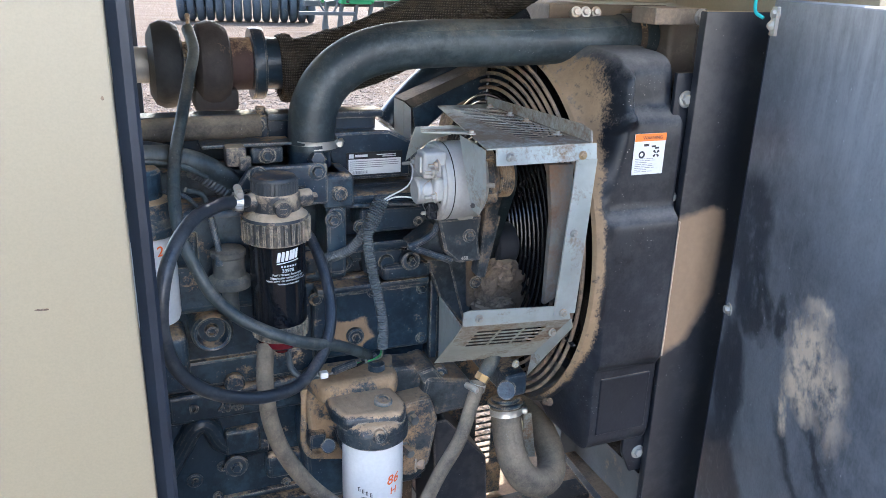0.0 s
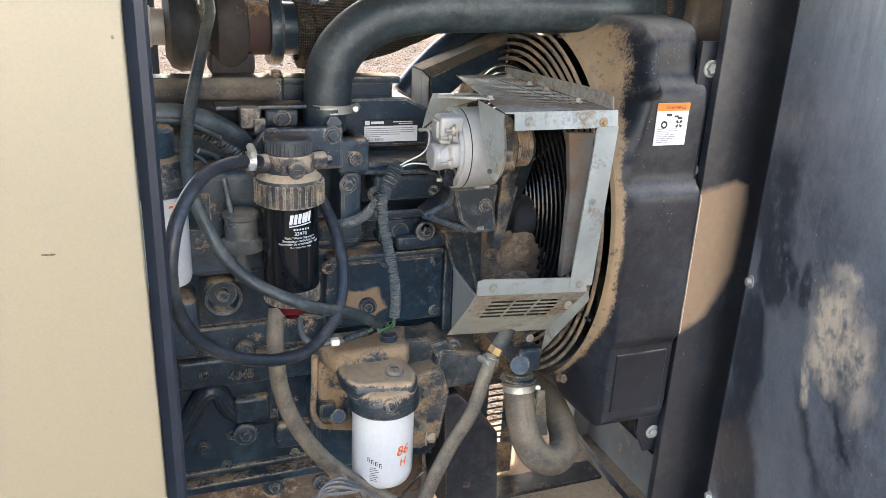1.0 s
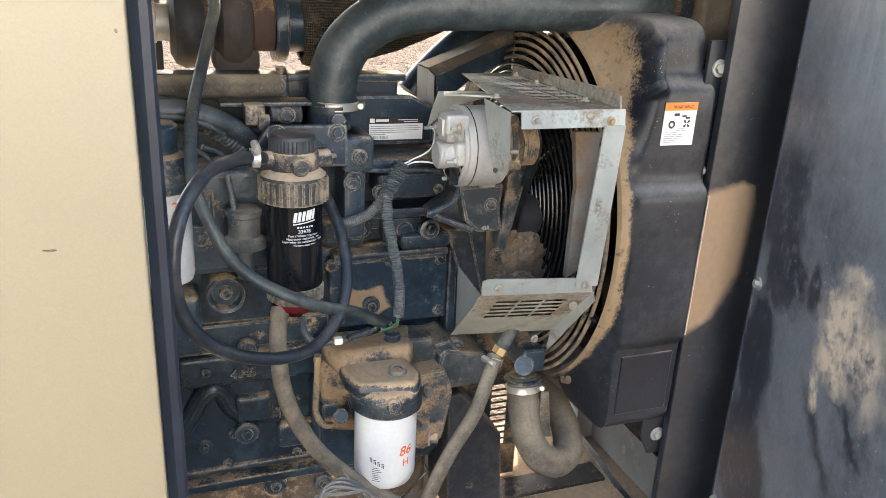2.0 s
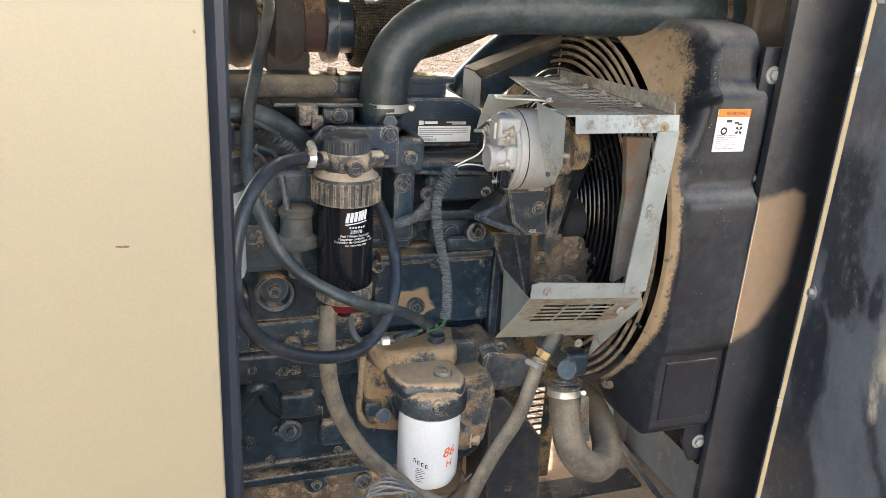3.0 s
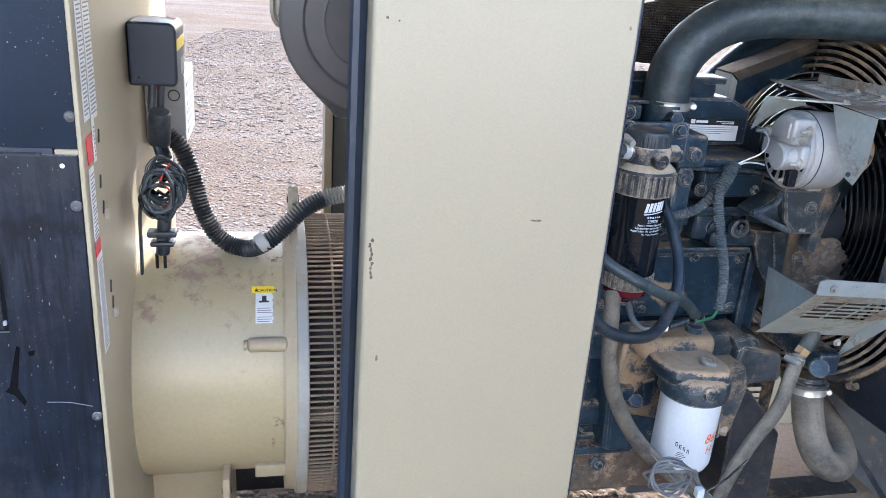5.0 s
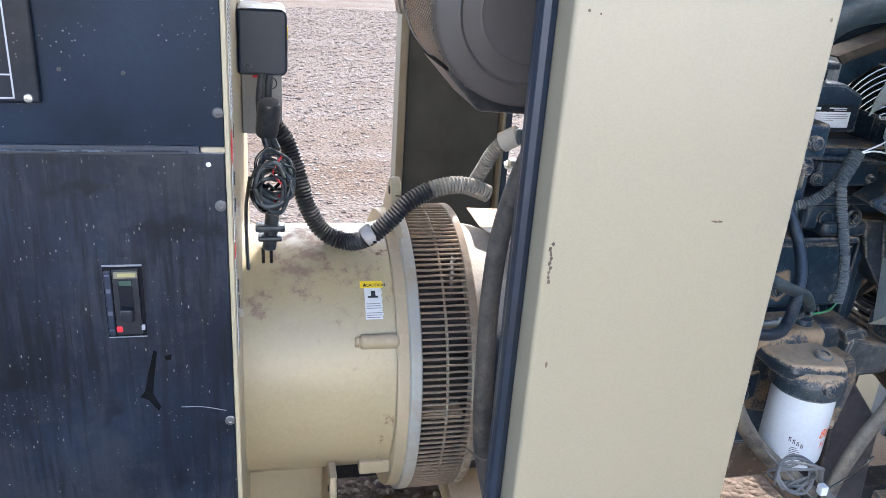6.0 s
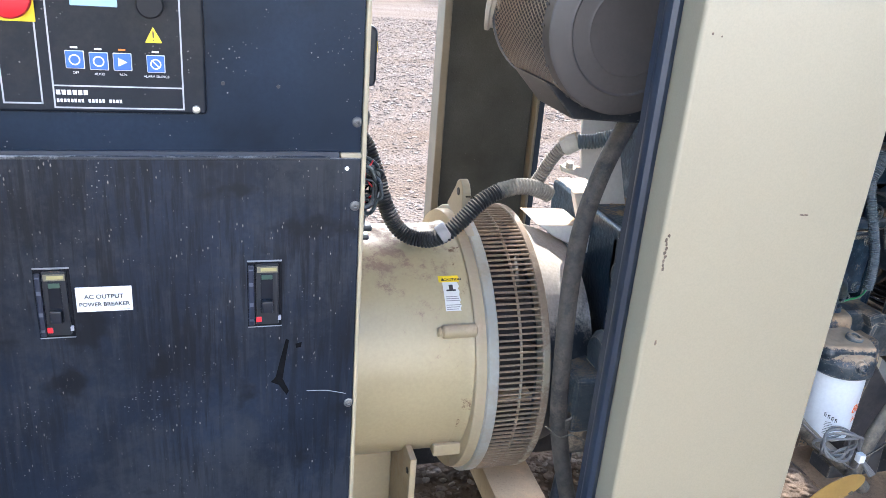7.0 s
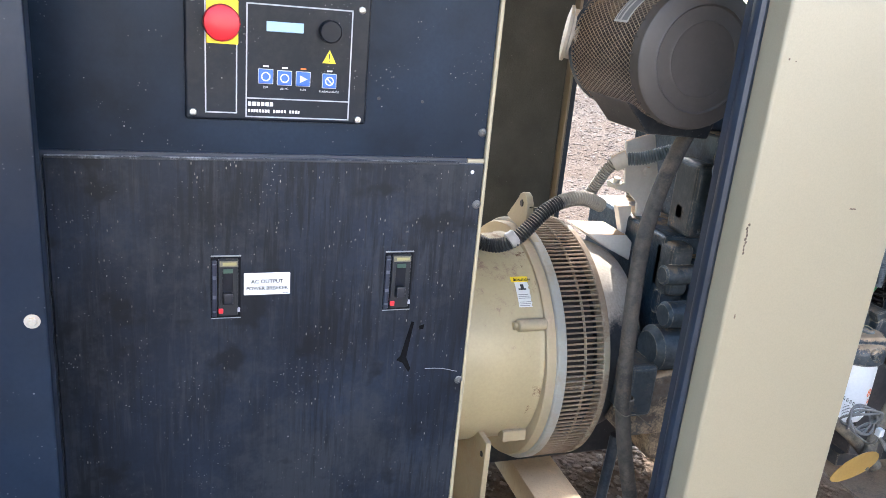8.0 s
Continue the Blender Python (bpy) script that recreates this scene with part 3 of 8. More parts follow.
def door_paint():
    """Black paint dulled to grey, worn to bare dark patches by the hinge, with a chalky smear rubbed over it and the
    sky's sheen painted in at the top.
    """
    m, n, l, p = shader("door_black_paint")
    co = n.new("ShaderNodeTexCoord").outputs["Object"]
    dot = n.new("ShaderNodeVectorMath")
    dot.operation = "DOT_PRODUCT"
    l.new(co, dot.inputs[0])
    dot.inputs[1].default_value = dd
    s = calc(n, l, "SUBTRACT", dot.outputs["Value"], HX * dd.x + HY * dd.y)
    sep = n.new("ShaderNodeSeparateXYZ")
    l.new(co, sep.inputs[0])
    z = sep.outputs[2]

    def warped(v, scale, amount, seed):
        mp = n.new("ShaderNodeMapping")
        mp.inputs["Location"].default_value = (seed, seed * 0.7, 0)
        l.new(co, mp.inputs[0])
        return calc(n, l, "ADD", v, calc(n, l, "MULTIPLY", calc(n, l, "SUBTRACT", noise_tex(n, l, mp.outputs[0], scale, 5, 0.6), 0.5), amount))

    ws, wz = warped(warped(s, 14, 0.085, 1.3), 60, 0.030, 4.1), warped(warped(z, 14, 0.10, 7.7), 60, 0.030, 2.9)

    def spot(cs, cz, hs, hz, soft, lean=0.0):
        a = calc(n, l, "DIVIDE", calc(n, l, "SUBTRACT", ws, cs), hs)
        b = calc(n, l, "DIVIDE", calc(n, l, "ADD", calc(n, l, "SUBTRACT", wz, cz), calc(n, l, "MULTIPLY", calc(n, l, "SUBTRACT", ws, cs), lean)), hz)
        r = calc(n, l, "SQRT", calc(n, l, "ADD", calc(n, l, "MULTIPLY", a, a), calc(n, l, "MULTIPLY", b, b)))
        return calc(n, l, "DIVIDE", calc(n, l, "SUBTRACT", 1.0, r), soft, True)

    scuff = noise_tex(n, l, co, 30, 9, 0.78)
    grain = noise_tex(n, l, co, 260, 4, 0.6)
    col = mixc(n, l, ramp(n, l, scuff, 0.36, 0.66), (0.050, 0.053, 0.060), (0.150, 0.154, 0.163))
    col = mixc(n, l, calc(n, l, "MULTIPLY", ramp(n, l, noise_tex(n, l, co, 6, 4, 0.5), 0.38, 0.66), 0.6), col, (0.175, 0.179, 0.188))
    drip = noise_tex(n, l, co, 1.0, 6, 0.6, (170, 170, 9))
    col = mixc(n, l, calc(n, l, "MULTIPLY", ramp(n, l, drip, 0.56, 0.72), 0.45), col, (0.16, 0.16, 0.17))
    col = mixc(n, l, calc(n, l, "MULTIPLY", ramp(n, l, grain, 0.45, 0.75), 0.35), col, (0.030, 0.033, 0.041))
    bare = spot(0.045, 1.30, 0.075, 0.10, 0.30)
    for q in (spot(0.085, 1.215, 0.060, 0.055, 0.25), spot(0.05, 1.08, 0.055, 0.10, 0.22), spot(0.06, 0.93, 0.105, 0.09, 0.25), spot(0.245, 1.075, 0.080, 0.026, 0.7, 0.62), spot(0.16, 1.225, 0.025, 0.035, 0.5), spot(0.30, 1.12, 0.05, 0.014, 0.6, 0.5)):
        bare = calc(n, l, "MAXIMUM", bare, q)
    col = mixc(n, l, calc(n, l, "MULTIPLY", calc(n, l, "MULTIPLY", bare, ramp(n, l, noise_tex(n, l, co, 48, 6, 0.7), 0.30, 0.46)), 0.85), col, mixc(n, l, ramp(n, l, scuff, 0.48, 0.66), (0.009, 0.012, 0.018), (0.032, 0.032, 0.037)))
    # sheen of the sky on the upper door, painted in as a soft paler spot
    sky_sheen = calc(n, l, "MULTIPLY", spot(0.34, 1.56, 0.34, 0.24, 0.9), ramp(n, l, noise_tex(n, l, co, 1.0, 6, 0.65, (40, 40, 6)), 0.30, 0.62))
    col = mixc(n, l, calc(n, l, "MULTIPLY", sky_sheen, 0.75), col, (0.30, 0.305, 0.315))
    chalk = spot(0.250, 1.205, 0.072, 0.066, 0.50)
    for q in (spot(0.215, 1.135, 0.022, 0.045, 0.5), spot(0.30, 1.20, 0.05, 0.06, 0.9), spot(0.25, 1.265, 0.05, 0.02, 0.9)):
        chalk = calc(n, l, "MAXIMUM", chalk, q)
    chalk = calc(n, l, "MULTIPLY", chalk, ramp(n, l, noise_tex(n, l, co, 38, 7, 0.68), 0.36, 0.54))
    chalk = calc(n, l, "MULTIPLY", chalk, 0.92)
    tone = mixc(n, l, noise_tex(n, l, co, 22, 5, 0.6), (0.40, 0.295, 0.205), (0.72, 0.54, 0.375))
    col = mixc(n, l, chalk, col, tone)
    vo = n.new("ShaderNodeTexVoronoi")
    vo.inputs["Scale"].default_value = 70
    l.new(co, vo.inputs["Vector"])
    fleck = calc(n, l, "MULTIPLY", ramp(n, l, vo.outputs["Distance"], 0.05, 0.09, (1, 1, 1, 1), (0, 0, 0, 1)), ramp(n, l, noise_tex(n, l, co, 17, 3), 0.50, 0.60))
    col = mixc(n, l, calc(n, l, "MULTIPLY", fleck, 0.7), col, (0.42, 0.42, 0.42))
    l.new(col, p.inputs["Base Color"])
    l.new(mixc(n, l, bare, mixc(n, l, chalk, (0.34,) * 3, (0.85,) * 3), (0.30,) * 3), p.inputs["Roughness"])
    bp = n.new("ShaderNodeBump")
    bp.inputs["Strength"].default_value, bp.inputs["Distance"].default_value = 0.25, 0.002
    l.new(calc(n, l, "ADD", scuff, chalk), bp.inputs["Height"])
    l.new(bp.outputs[0], p.inputs["Normal"])
    return m


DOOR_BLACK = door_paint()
door = thing("open_door", (HX, HY, 0.34), "open black inner face of a service door, paint peeling and scuffed", "door")
b = B()


def slab(bm, s0, s1, o0, o1, z0, z1, bev=0.003):
    t = B()
    bmesh.ops.create_cube(t, size=1)
    for v in t.verts:
        v.co = dpt(s0 if v.co.x < 0 else s1, o0 if v.co.y < 0 else o1, z0 if v.co.z < 0 else z1)
    bmesh.ops.recalc_face_normals(t, faces=t.faces)
    bmesh.ops.bevel(t, geom=t.edges[:], offset=bev, segments=2, profile=0.5, affect="EDGES")
    merge(bm, t)


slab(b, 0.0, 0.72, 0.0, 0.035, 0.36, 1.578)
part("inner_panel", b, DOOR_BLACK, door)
b = B()
hexbolt(b, dpt(0.016, 0, 1.172), dn, 0.006, 0.007)
hexbolt(b, dpt(0.016, 0, 0.826), dn, 0.006, 0.007)
part("bolt", b, ZINC, door, "bright bolts by the hinge edge")
b = B()
lathe(b, dpt(0.012, -0.001, 1.548), dn, [(0, 0), (0.0075, 0), (0.008, 0.002), (0.006, 0.005), (0.003, 0.008), (0, 0.008)], 18)
hexbolt(b, dpt(0.016, 0, 1.562), dn, 0.0055, 0.008)
slab(b, 0.006, 0.022, -0.004, 0.002, 1.536, 1.570, 0.001)
part("latch", b, ZINC, door, "zinc latch stud")
b = B()
hose(b, [dpt(0.004, -0.012, 1.556), dpt(-0.006, -0.02, 1.566), dpt(0.0, -0.02, 1.60), dpt(0.012, -0.01, 1.66)], 0.0022, 8)
solo("pull_cord", b, TEAL, "teal cord tied to the latch of the open door", "cord")

jamb = thing("door_jamb", (0.915, 1.0, 0.36), "cream folded jamb between radiator frame and open door", "jamb", kind="structure")
b = B()
box(b, 0.963, 1.04, 1.000, 1.005, 0.36, 1.556, 0.001, 1)
part("face", b, CREAM_DIRTY, jamb)
b = B()
box(b, 0.9610, 0.9628, 1.001, 1.004, 0.36, 1.556, 0.0003, 1)
part("seal", b, GASKET, jamb)
b = B()
box(b, 0.959, 0.981, 0.9965, 0.9995, 1.432, 1.446, 0.001, 1)
box(b, 0.959, 0.981, 0.9965, 0.9995, 0.882, 0.896, 0.001, 1)
part("clip", b, ZINC, jamb, "small clip")
b = B()
box(b, 0.84, 1.049, 1.34, 1.37, 1.556, 1.72, 0.003)
solo("header_panel", b, CREAM, "cream sheet above the radiator", "panel", kind="structure")

# ---- fan shroud, guard, radiator ----
FY, FZ, FR = 1.39, 1.135, 0.345       # fan axis
shroud = thing("fan_shroud", (0.81, 1.39, 0.79), "black moulded fan shroud with dusty rim and stepped side", "fan shroud")

# grey on upturned faces: dust, and weak sky light made up in the colour
SHROUD_BODY = coated("shroud_dusty_plastic", (0.009, 0.012, 0.018), 0.36, vary=0.4, dust=0.08, settle=0.55, bump=0.25, speck=0.7, crisp=1.5, film=0.28, film_col=(0.062, 0.068, 0.075), dust_col=(0.185, 0.172, 0.158), spec=0.3, level=0.0)


def rim_dust(m, start, colour):
    """Tan dust caked on the rim and creeping over the plastic behind it, wider towards the corners of the moulding."""
    n, l = m.node_tree.nodes, m.node_tree.links
    p = n["Principled BSDF"]
    co = n.new("ShaderNodeTexCoord").outputs["Object"]
    sep = n.new("ShaderNodeSeparateXYZ")
    l.new(co, sep.inputs[0])
    wide = calc(n, l, "MULTIPLY", ramp(n, l, calc(n, l, "SUBTRACT", sep.outputs[2], FZ), 0.14, 0.34), 0.024)
    nz = calc(n, l, "ADD", calc(n, l, "MULTIPLY", calc(n, l, "SUBTRACT", noise_tex(n, l, co, 24, 5, 0.6), 0.5), 0.030), calc(n, l, "MULTIPLY", calc(n, l, "SUBTRACT", noise_tex(n, l, co, 240, 5, 0.75), 0.5), 0.022))
    low = calc(n, l, "MULTIPLY", ramp(n, l, calc(n, l, "SUBTRACT", FZ, sep.outputs[2]), 0.10, 0.28), 0.020)
    edge = calc(n, l, "SUBTRACT", calc(n, l, "ADD", calc(n, l, "ADD", wide, start), nz), low)
    f = calc(n, l, "MULTIPLY", calc(n, l, "SUBTRACT", edge, sep.outputs[0]), 150.0, True)
    f = calc(n, l, "MULTIPLY", f, ramp(n, l, noise_tex(n, l, co, 60, 6, 0.7), 0.28, 0.44))
    tint = mixc(n, l, noise_tex(n, l, co, 45, 7, 0.7), tuple(c * 0.62 for c in colour), tuple(c * 1.25 for c in colour))
    old_c, old_r = p.inputs["Base Color"].links[0].from_socket, p.inputs["Roughness"].links[0].from_socket
    l.new(mixc(n, l, f, old_c, tint), p.inputs["Base Color"])
    l.new(mixc(n, l, f, old_r, (0.92, 0.92, 0.92)), p.inputs["Roughness"])


rim_dust(SHROUD_BODY, 0.745, (0.33, 0.225, 0.132))


def ease(z, lo, hi, a, b):
    k = min(1, max(0, (z - lo) / (hi - lo)))
    return a + (b - a) * k * k * (3 - 2 * k)


# outline of the moulding seen along the fan axis: the stepped side that faces the open door, then bottom, far side and top
SIDE = [(1.30, 1.492), (1.20, 1.491), (1.150, 1.490), (1.120, 1.486), (1.104, 1.478), (1.096, 1.467), (1.092, 1.455), (1.090, 1.43), (1.089, 1.416), (1.084, 1.404), (1.073, 1.394), (1.068, 1.380), (1.0665, 1.36), (1.0665, 1.32), (1.0665, 1.28), (1.066, 1.256), (1.061, 1.245), (1.052, 1.237), (1.0468, 1.226), (1.046, 1.20), (1.046, 1.15), (1.046, 1.10), (1.046, 1.05), (1.046, 1.00), (1.0465, 0.986), (1.051, 0.976), (1.056, 0.968), (1.057, 0.95), (1.057, 0.90), (1.057, 0.85), (1.060, 0.826), (1.072, 0.812), (1.10, 0.806), (1.18, 0.804)]
FAR = [(1.40, 0.803), (1.60, 0.803), (1.69, 0.806), (1.725, 0.84), (1.73, 0.95), (1.73, 1.135), (1.73, 1.32), (1.725, 1.44), (1.69, 1.488), (1.55, 1.492), (1.42, 1.492)]
outline = [(q.y, q.z) for q in spline([(0, y, z) for y, z in SIDE], 3)] + FAR
bm = B()
loops = []
for y, z in outline:
    near = y < 1.2
    a = math.atan2(z - FZ, FY - y)
    xa = ease(z, 1.20, 1.40, 0.756, 0.782) if near else 0.79
    xb = ease(z, 1.385, 1.425, 0.8815, 0.868) if near else 0.886
    line = [(x, FY - r * math.cos(a), FZ + r * math.sin(a)) for x, r in ((0.80, 0.326), (0.742, 0.328), (0.729, 0.335), (0.723, 0.342), (0.727, 0.3485), (0.736, 0.3515))]
    y0, z0 = line[-1][1:]
    cove = ease(z, 1.375, 1.40, 0, 1) * (1 - ease(z, 1.455, 1.475, 0, 1)) if near else 0
    for s in (0.12, 0.28, 0.45, 0.62, 0.78, 0.9, 1.0):
        k = s * s * (3 - 2 * s)
        line.append((0.736 + (xa - 0.736) * s, y0 + (y - cove * 0.020 - y0) * k, z0 + (z - z0) * k))
    d = Vector((y - FY, z - FZ)).normalized()
    for s in (0.06, 0.14, 0.24, 0.4, 0.6, 0.8, 0.93):
        c = cove * 0.020 * (1 - ease(s, 0.0, 0.16, 0, 1))
        line.append((xa + (xb - xa) * s, y - c, z))
    for g in (0.4, 0.8, 1.2, 1.571):
        line.append((xb - 0.007 * (1 - math.sin(g)), y - d.x * 0.007 * (1 - math.cos(g)), z - d.y * 0.007 * (1 - math.cos(g))))
    line.append((xb + 0.001, y - d.x * 0.03, z - d.y * 0.03))
    loops.append([bm.verts.new(q) for q in line])
for p, q in zip(loops, loops[1:] + loops[:1]):
    for k in range(len(p) - 1):
        bm.faces.new((p[k], p[k + 1], q[k + 1], q[k]))
part("body", bm, SHROUD_BODY, shroud, "black moulded body with a rim caked in tan dust")
b = B()
box(b, 0.768, 0.868, 1.0545, 1.06, 0.845, 0.955, 0.004, 3)
part("bottom_rib", b, SHROUD, shroud)
b = B()
box(b, 0.8818, 0.8835, 1.048, 1.078, 0.985, 1.228, 0.0006, 1)
part("edge_lip", b, coated("dusty_lip", (0.05, 0.045, 0.04), 0.8, vary=0.2, dust=1.0, settle=0.3, dust_col=(0.52, 0.41, 0.30), cover=40), shroud, "lip caked with pale dust")
b = B()
prism(b, [(0.862, 1.462), (0.895, 1.462), (0.899, 1.452), (0.899, 0.735), (0.866, 0.735), (0.845, 0.78), (0.845, 0.83), (0.862, 0.84)], "y", 1.076, 1.084, 0.002)
part("flange", b, SHROUD, shroud)
DULL_ZINC = coated("dull_zinc", (0.26, 0.265, 0.25), 0.5, metal=0.4, vary=0.3, dust=0.4, settle=0.1, bump=0.2, dust_col=(0.3, 0.25, 0.18))
for x, y, z, r in ((0.884, 1.0755, 1.421, 0.0085), (0.881, 1.0755, 1.262, 0.0058), (0.881, 1.0755, 0.935, 0.0055), (0.880, 1.0755, 0.775, 0.0085)):
    b = B()
    hexbolt(b, (x, y, z), (0, -1, 0), r, 0.006)
    part("bolt", b, DULL_ZINC, shroud, "dull zinc bolt with washer")

GUARD_DUST = coated("dusty_guard_wire", (0.05, 0.042, 0.036), 0.7, vary=0.4, dust=0.66, settle=0.25, bump=0.4, cover=34, crisp=5.0, dust_col=(0.27, 0.195, 0.13))
b = B()
box(b, 0.728, 0.750, 1.166, 1.180, 0.848, 0.882, 0.005, 2)
hexbolt(b, (0.739, 1.166, 0.861), (-0.4, -1, 0.2), 0.0075, 0.009)
part("rim_tab", b, coated("tab_dust", (0.14, 0.10, 0.07), 0.85, vary=0.4, dust=0.6, settle=0.3, bump=0.8, cover=40, dust_col=(0.33, 0.24, 0.15)), shroud, "dusty tab with its bolt")
guard = thing("fan_guard", (0.70, FY, 0.80), "round wire fan guard of concentric dusty rings", "fan guard")
for k in range(17):
    r = 0.122 + k * 0.0129
    b = B()
    line = [Vector((0.716 - 0.03 * (1 - (r / 0.33) ** 2), FY + r * math.cos(a), FZ + r * math.sin(a))) for a in [2 * math.pi * i / 80 for i in range(81)]]
    sweep(b, line, (0.0027, 0.0034)[k >= 10], 8, False)
    part("ring", b, (FAN, GUARD_DUST)[k >= 11], guard)
for k in range(6):
    a = math.pi / 3 * k + 0.35
    b = B()
    cyl(b, (0.690, FY + 0.12 * math.cos(a), FZ + 0.12 * math.sin(a)), (0.718, FY + 0.34 * math.cos(a), FZ + 0.34 * math.sin(a)), 0.004, 8)
    part("spoke", b, FAN, guard)

fan = thing("cooling_fan", (0.77, FY, 0.82), "black glossy engine cooling fan inside the shroud", "fan")
b = B()
cyl(b, (0.70, FY, FZ), (0.79, FY, FZ), 0.07, 32)
part("hub", b, FAN, fan)
for k in range(7):
    b = B()
    a0 = 2 * math.pi * k / 7
    prev = None
    for r in (0.06, 0.13, 0.20, 0.30):
        row = []
        for w, x in ((-0.5, 0.735), (-0.2, 0.752), (0.2, 0.772), (0.5, 0.80)):
            a = a0 + w * (0.62 - 0.4 * r)
            row.append(b.verts.new((x, FY + r * math.cos(a), FZ + r * math.sin(a))))
        if prev:
            for i in range(3):
                b.faces.new((prev[i], prev[i + 1], row[i + 1], row[i]))
        prev = row
    bmesh.ops.solidify(b, geom=b.faces[:], thickness=0.004)
    part("blade", b, FAN, fan)

radiator = thing("radiator", (0.95, 1.4, 0.46), "dusty radiator with top tank behind the shroud", "radiator")
b = B()
box(b, 0.90, 0.985, 1.09, 1.72, 0.71, 1.42, 0.004)
part("core", b, FAN, radiator)
b = B()
box(b, 0.928, 1.03, 1.19, 1.74, 1.42, 1.545, 0.010, 3)
TANK = coated("tank_brown_dust", (0.15, 0.115, 0.083), 0.7, vary=0.4, dust=0.42, settle=0.3, bump=0.5, cover=20, crisp=3.0, film=0.4, film_col=(0.22, 0.18, 0.135), dust_col=(0.32, 0.24, 0.165))
part("top_tank", b, TANK, radiator, "top tank brown with dust")
b = B()
cyl(b, (0.915, 1.25, 1.504), (0.935, 1.25, 1.504), 0.034, 28)
part("tank_neck", b, TANK, radiator)
FRAME_MAT = coated("frame_black", (0.012, 0.015, 0.021), 0.40, vary=0.3, dust=0.05, settle=0.5, bump=0.12, speck=0.8, film=0.2, film_col=(0.10, 0.095, 0.09))
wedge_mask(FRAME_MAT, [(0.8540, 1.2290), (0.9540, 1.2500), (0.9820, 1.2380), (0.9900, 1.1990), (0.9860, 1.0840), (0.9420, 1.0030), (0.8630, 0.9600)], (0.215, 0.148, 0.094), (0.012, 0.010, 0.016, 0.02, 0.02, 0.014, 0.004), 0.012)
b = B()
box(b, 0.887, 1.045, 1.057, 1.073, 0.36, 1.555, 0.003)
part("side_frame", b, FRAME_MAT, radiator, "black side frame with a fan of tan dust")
b = B()
prism(b, [(1.30, 1.520), (1.35, 1.520), (1.35, 1.552), (1.344, 1.552), (1.344, 1.526), (1.30, 1.526)], "x", 0.78, 1.03, 0.001)
part("top_channel", b, TANK, radiator, "dusty steel channel")
b = B()
box(b, 0.845, 0.945, 1.125, 1.19, 1.530, 1.556, 0.003)
part("corner_plate", b, TANK, radiator, "corner plate brown with dust")
b = B()
box(b, 0.932, 0.944, 1.125, 1.133, 1.47, 1.529, 0.002)
part("tank_flange", b, RUST, radiator, "narrow flange edged with tan dust")
b = B()
hexbolt(b, (0.932, 1.125, 1.543), (0, -1, 0), 0.008, 0.006)
part("bolt", b, ZINC, radiator)
for x in (0.803, 0.822, 0.843):
    b = B()
    cyl(b, (x, 1.30, 1.536), (x - 0.004, 1.285, 1.541), 0.009, 14)
    hexbolt(b, (x - 0.004, 1.285, 1.541), (-0.2, -1, 0.2), 0.006, 0.006)
    part("spacer", b, ZINC, radiator)

# ---- engine ----
engine = thing("diesel_engine", (0.25, 1.45, 0.46), "black painted four cylinder diesel engine caked with tan dust", "engine")


def ep(name, build, mat=None, label=""):
    b = B()
    build(b)
    return part(name, b, mat or ENGINE, engine, label)


ep("block", lambda b: (box(b, 0.0, 0.535, 1.285, 1.60, 0.69, 1.10, 0.010, 3), box(b, 0.0, 0.33, 1.277, 1.30, 0.935, 0.985, 0.006, 2), box(b, 0.08, 0.50, 1.270, 1.30, 0.875, 0.93, 0.008, 3)))
ep("pan_rail", lambda b: box(b, 0.0, 0.60, 1.262, 1.62, 0.676, 0.694, 0.003))
ep("oil_pan", lambda b: (box(b, 0.06, 0.52, 1.285, 1.60, 0.57, 0.675, 0.015, 3),), RUST, "oil pan covered in brown dust")
COVER = coated("side_cover_paint", (0.010, 0.025, 0.042), 0.28, vary=0.4, dust=0.22, settle=0.07, bump=0.5, speck=0.8, cover=24, film=0.5, edge=0.85, crisp=9.0, film_col=(0.046, 0.082, 0.110), spec=0.4)
wedge_mask(COVER, [(0.352, 1.030), (0.415, 1.030), (0.436, 0.991), (0.406, 0.968), (0.364, 0.992)], (0.33, 0.225, 0.135), (0.006, 0.006, 0.005, 0.006, 0.004), 0.03)
ep("side_cover", lambda b: (box(b, 0.325, 0.537, 1.268, 1.30, 0.958, 1.088, 0.008, 3), box(b, 0.325, 0.53, 1.264, 1.31, 1.076, 1.083, 0.003)), COVER, "plain side cover with a tan dust patch")
ep("cover_ledge", lambda b: box(b, 0.33, 0.53, 1.255, 1.31, 1.084, 1.096, 0.004), ENGINE, "ledge with tan dust")
ep("cylinder_head", lambda b: (box(b, 0.09, 0.372, 1.30, 1.60, 1.10, 1.30, 0.008, 3), box(b, 0.372, 0.52, 1.30, 1.60, 1.10, 1.258, 0.008, 3), box(b, 0.03, 0.52, 1.285, 1.32, 1.125, 1.165, 0.008, 2)))
ep("valve_cover", lambda b: (box(b, 0.05, 0.46, 1.345, 1.395, 1.30, 1.372, 0.008, 3), box(b, 0.0, 0.262, 1.335, 1.385, 1.364, 1.376, 0.003), box(b, 0.275, 0.47, 1.335, 1.385, 1.364, 1.376, 0.003)), ENGINE_CLEAN)
ep("cover_bolt", lambda b: cyl(b, (0.268, 1.36, 1.36), (0.268, 1.36, 1.384), 0.008, 16))
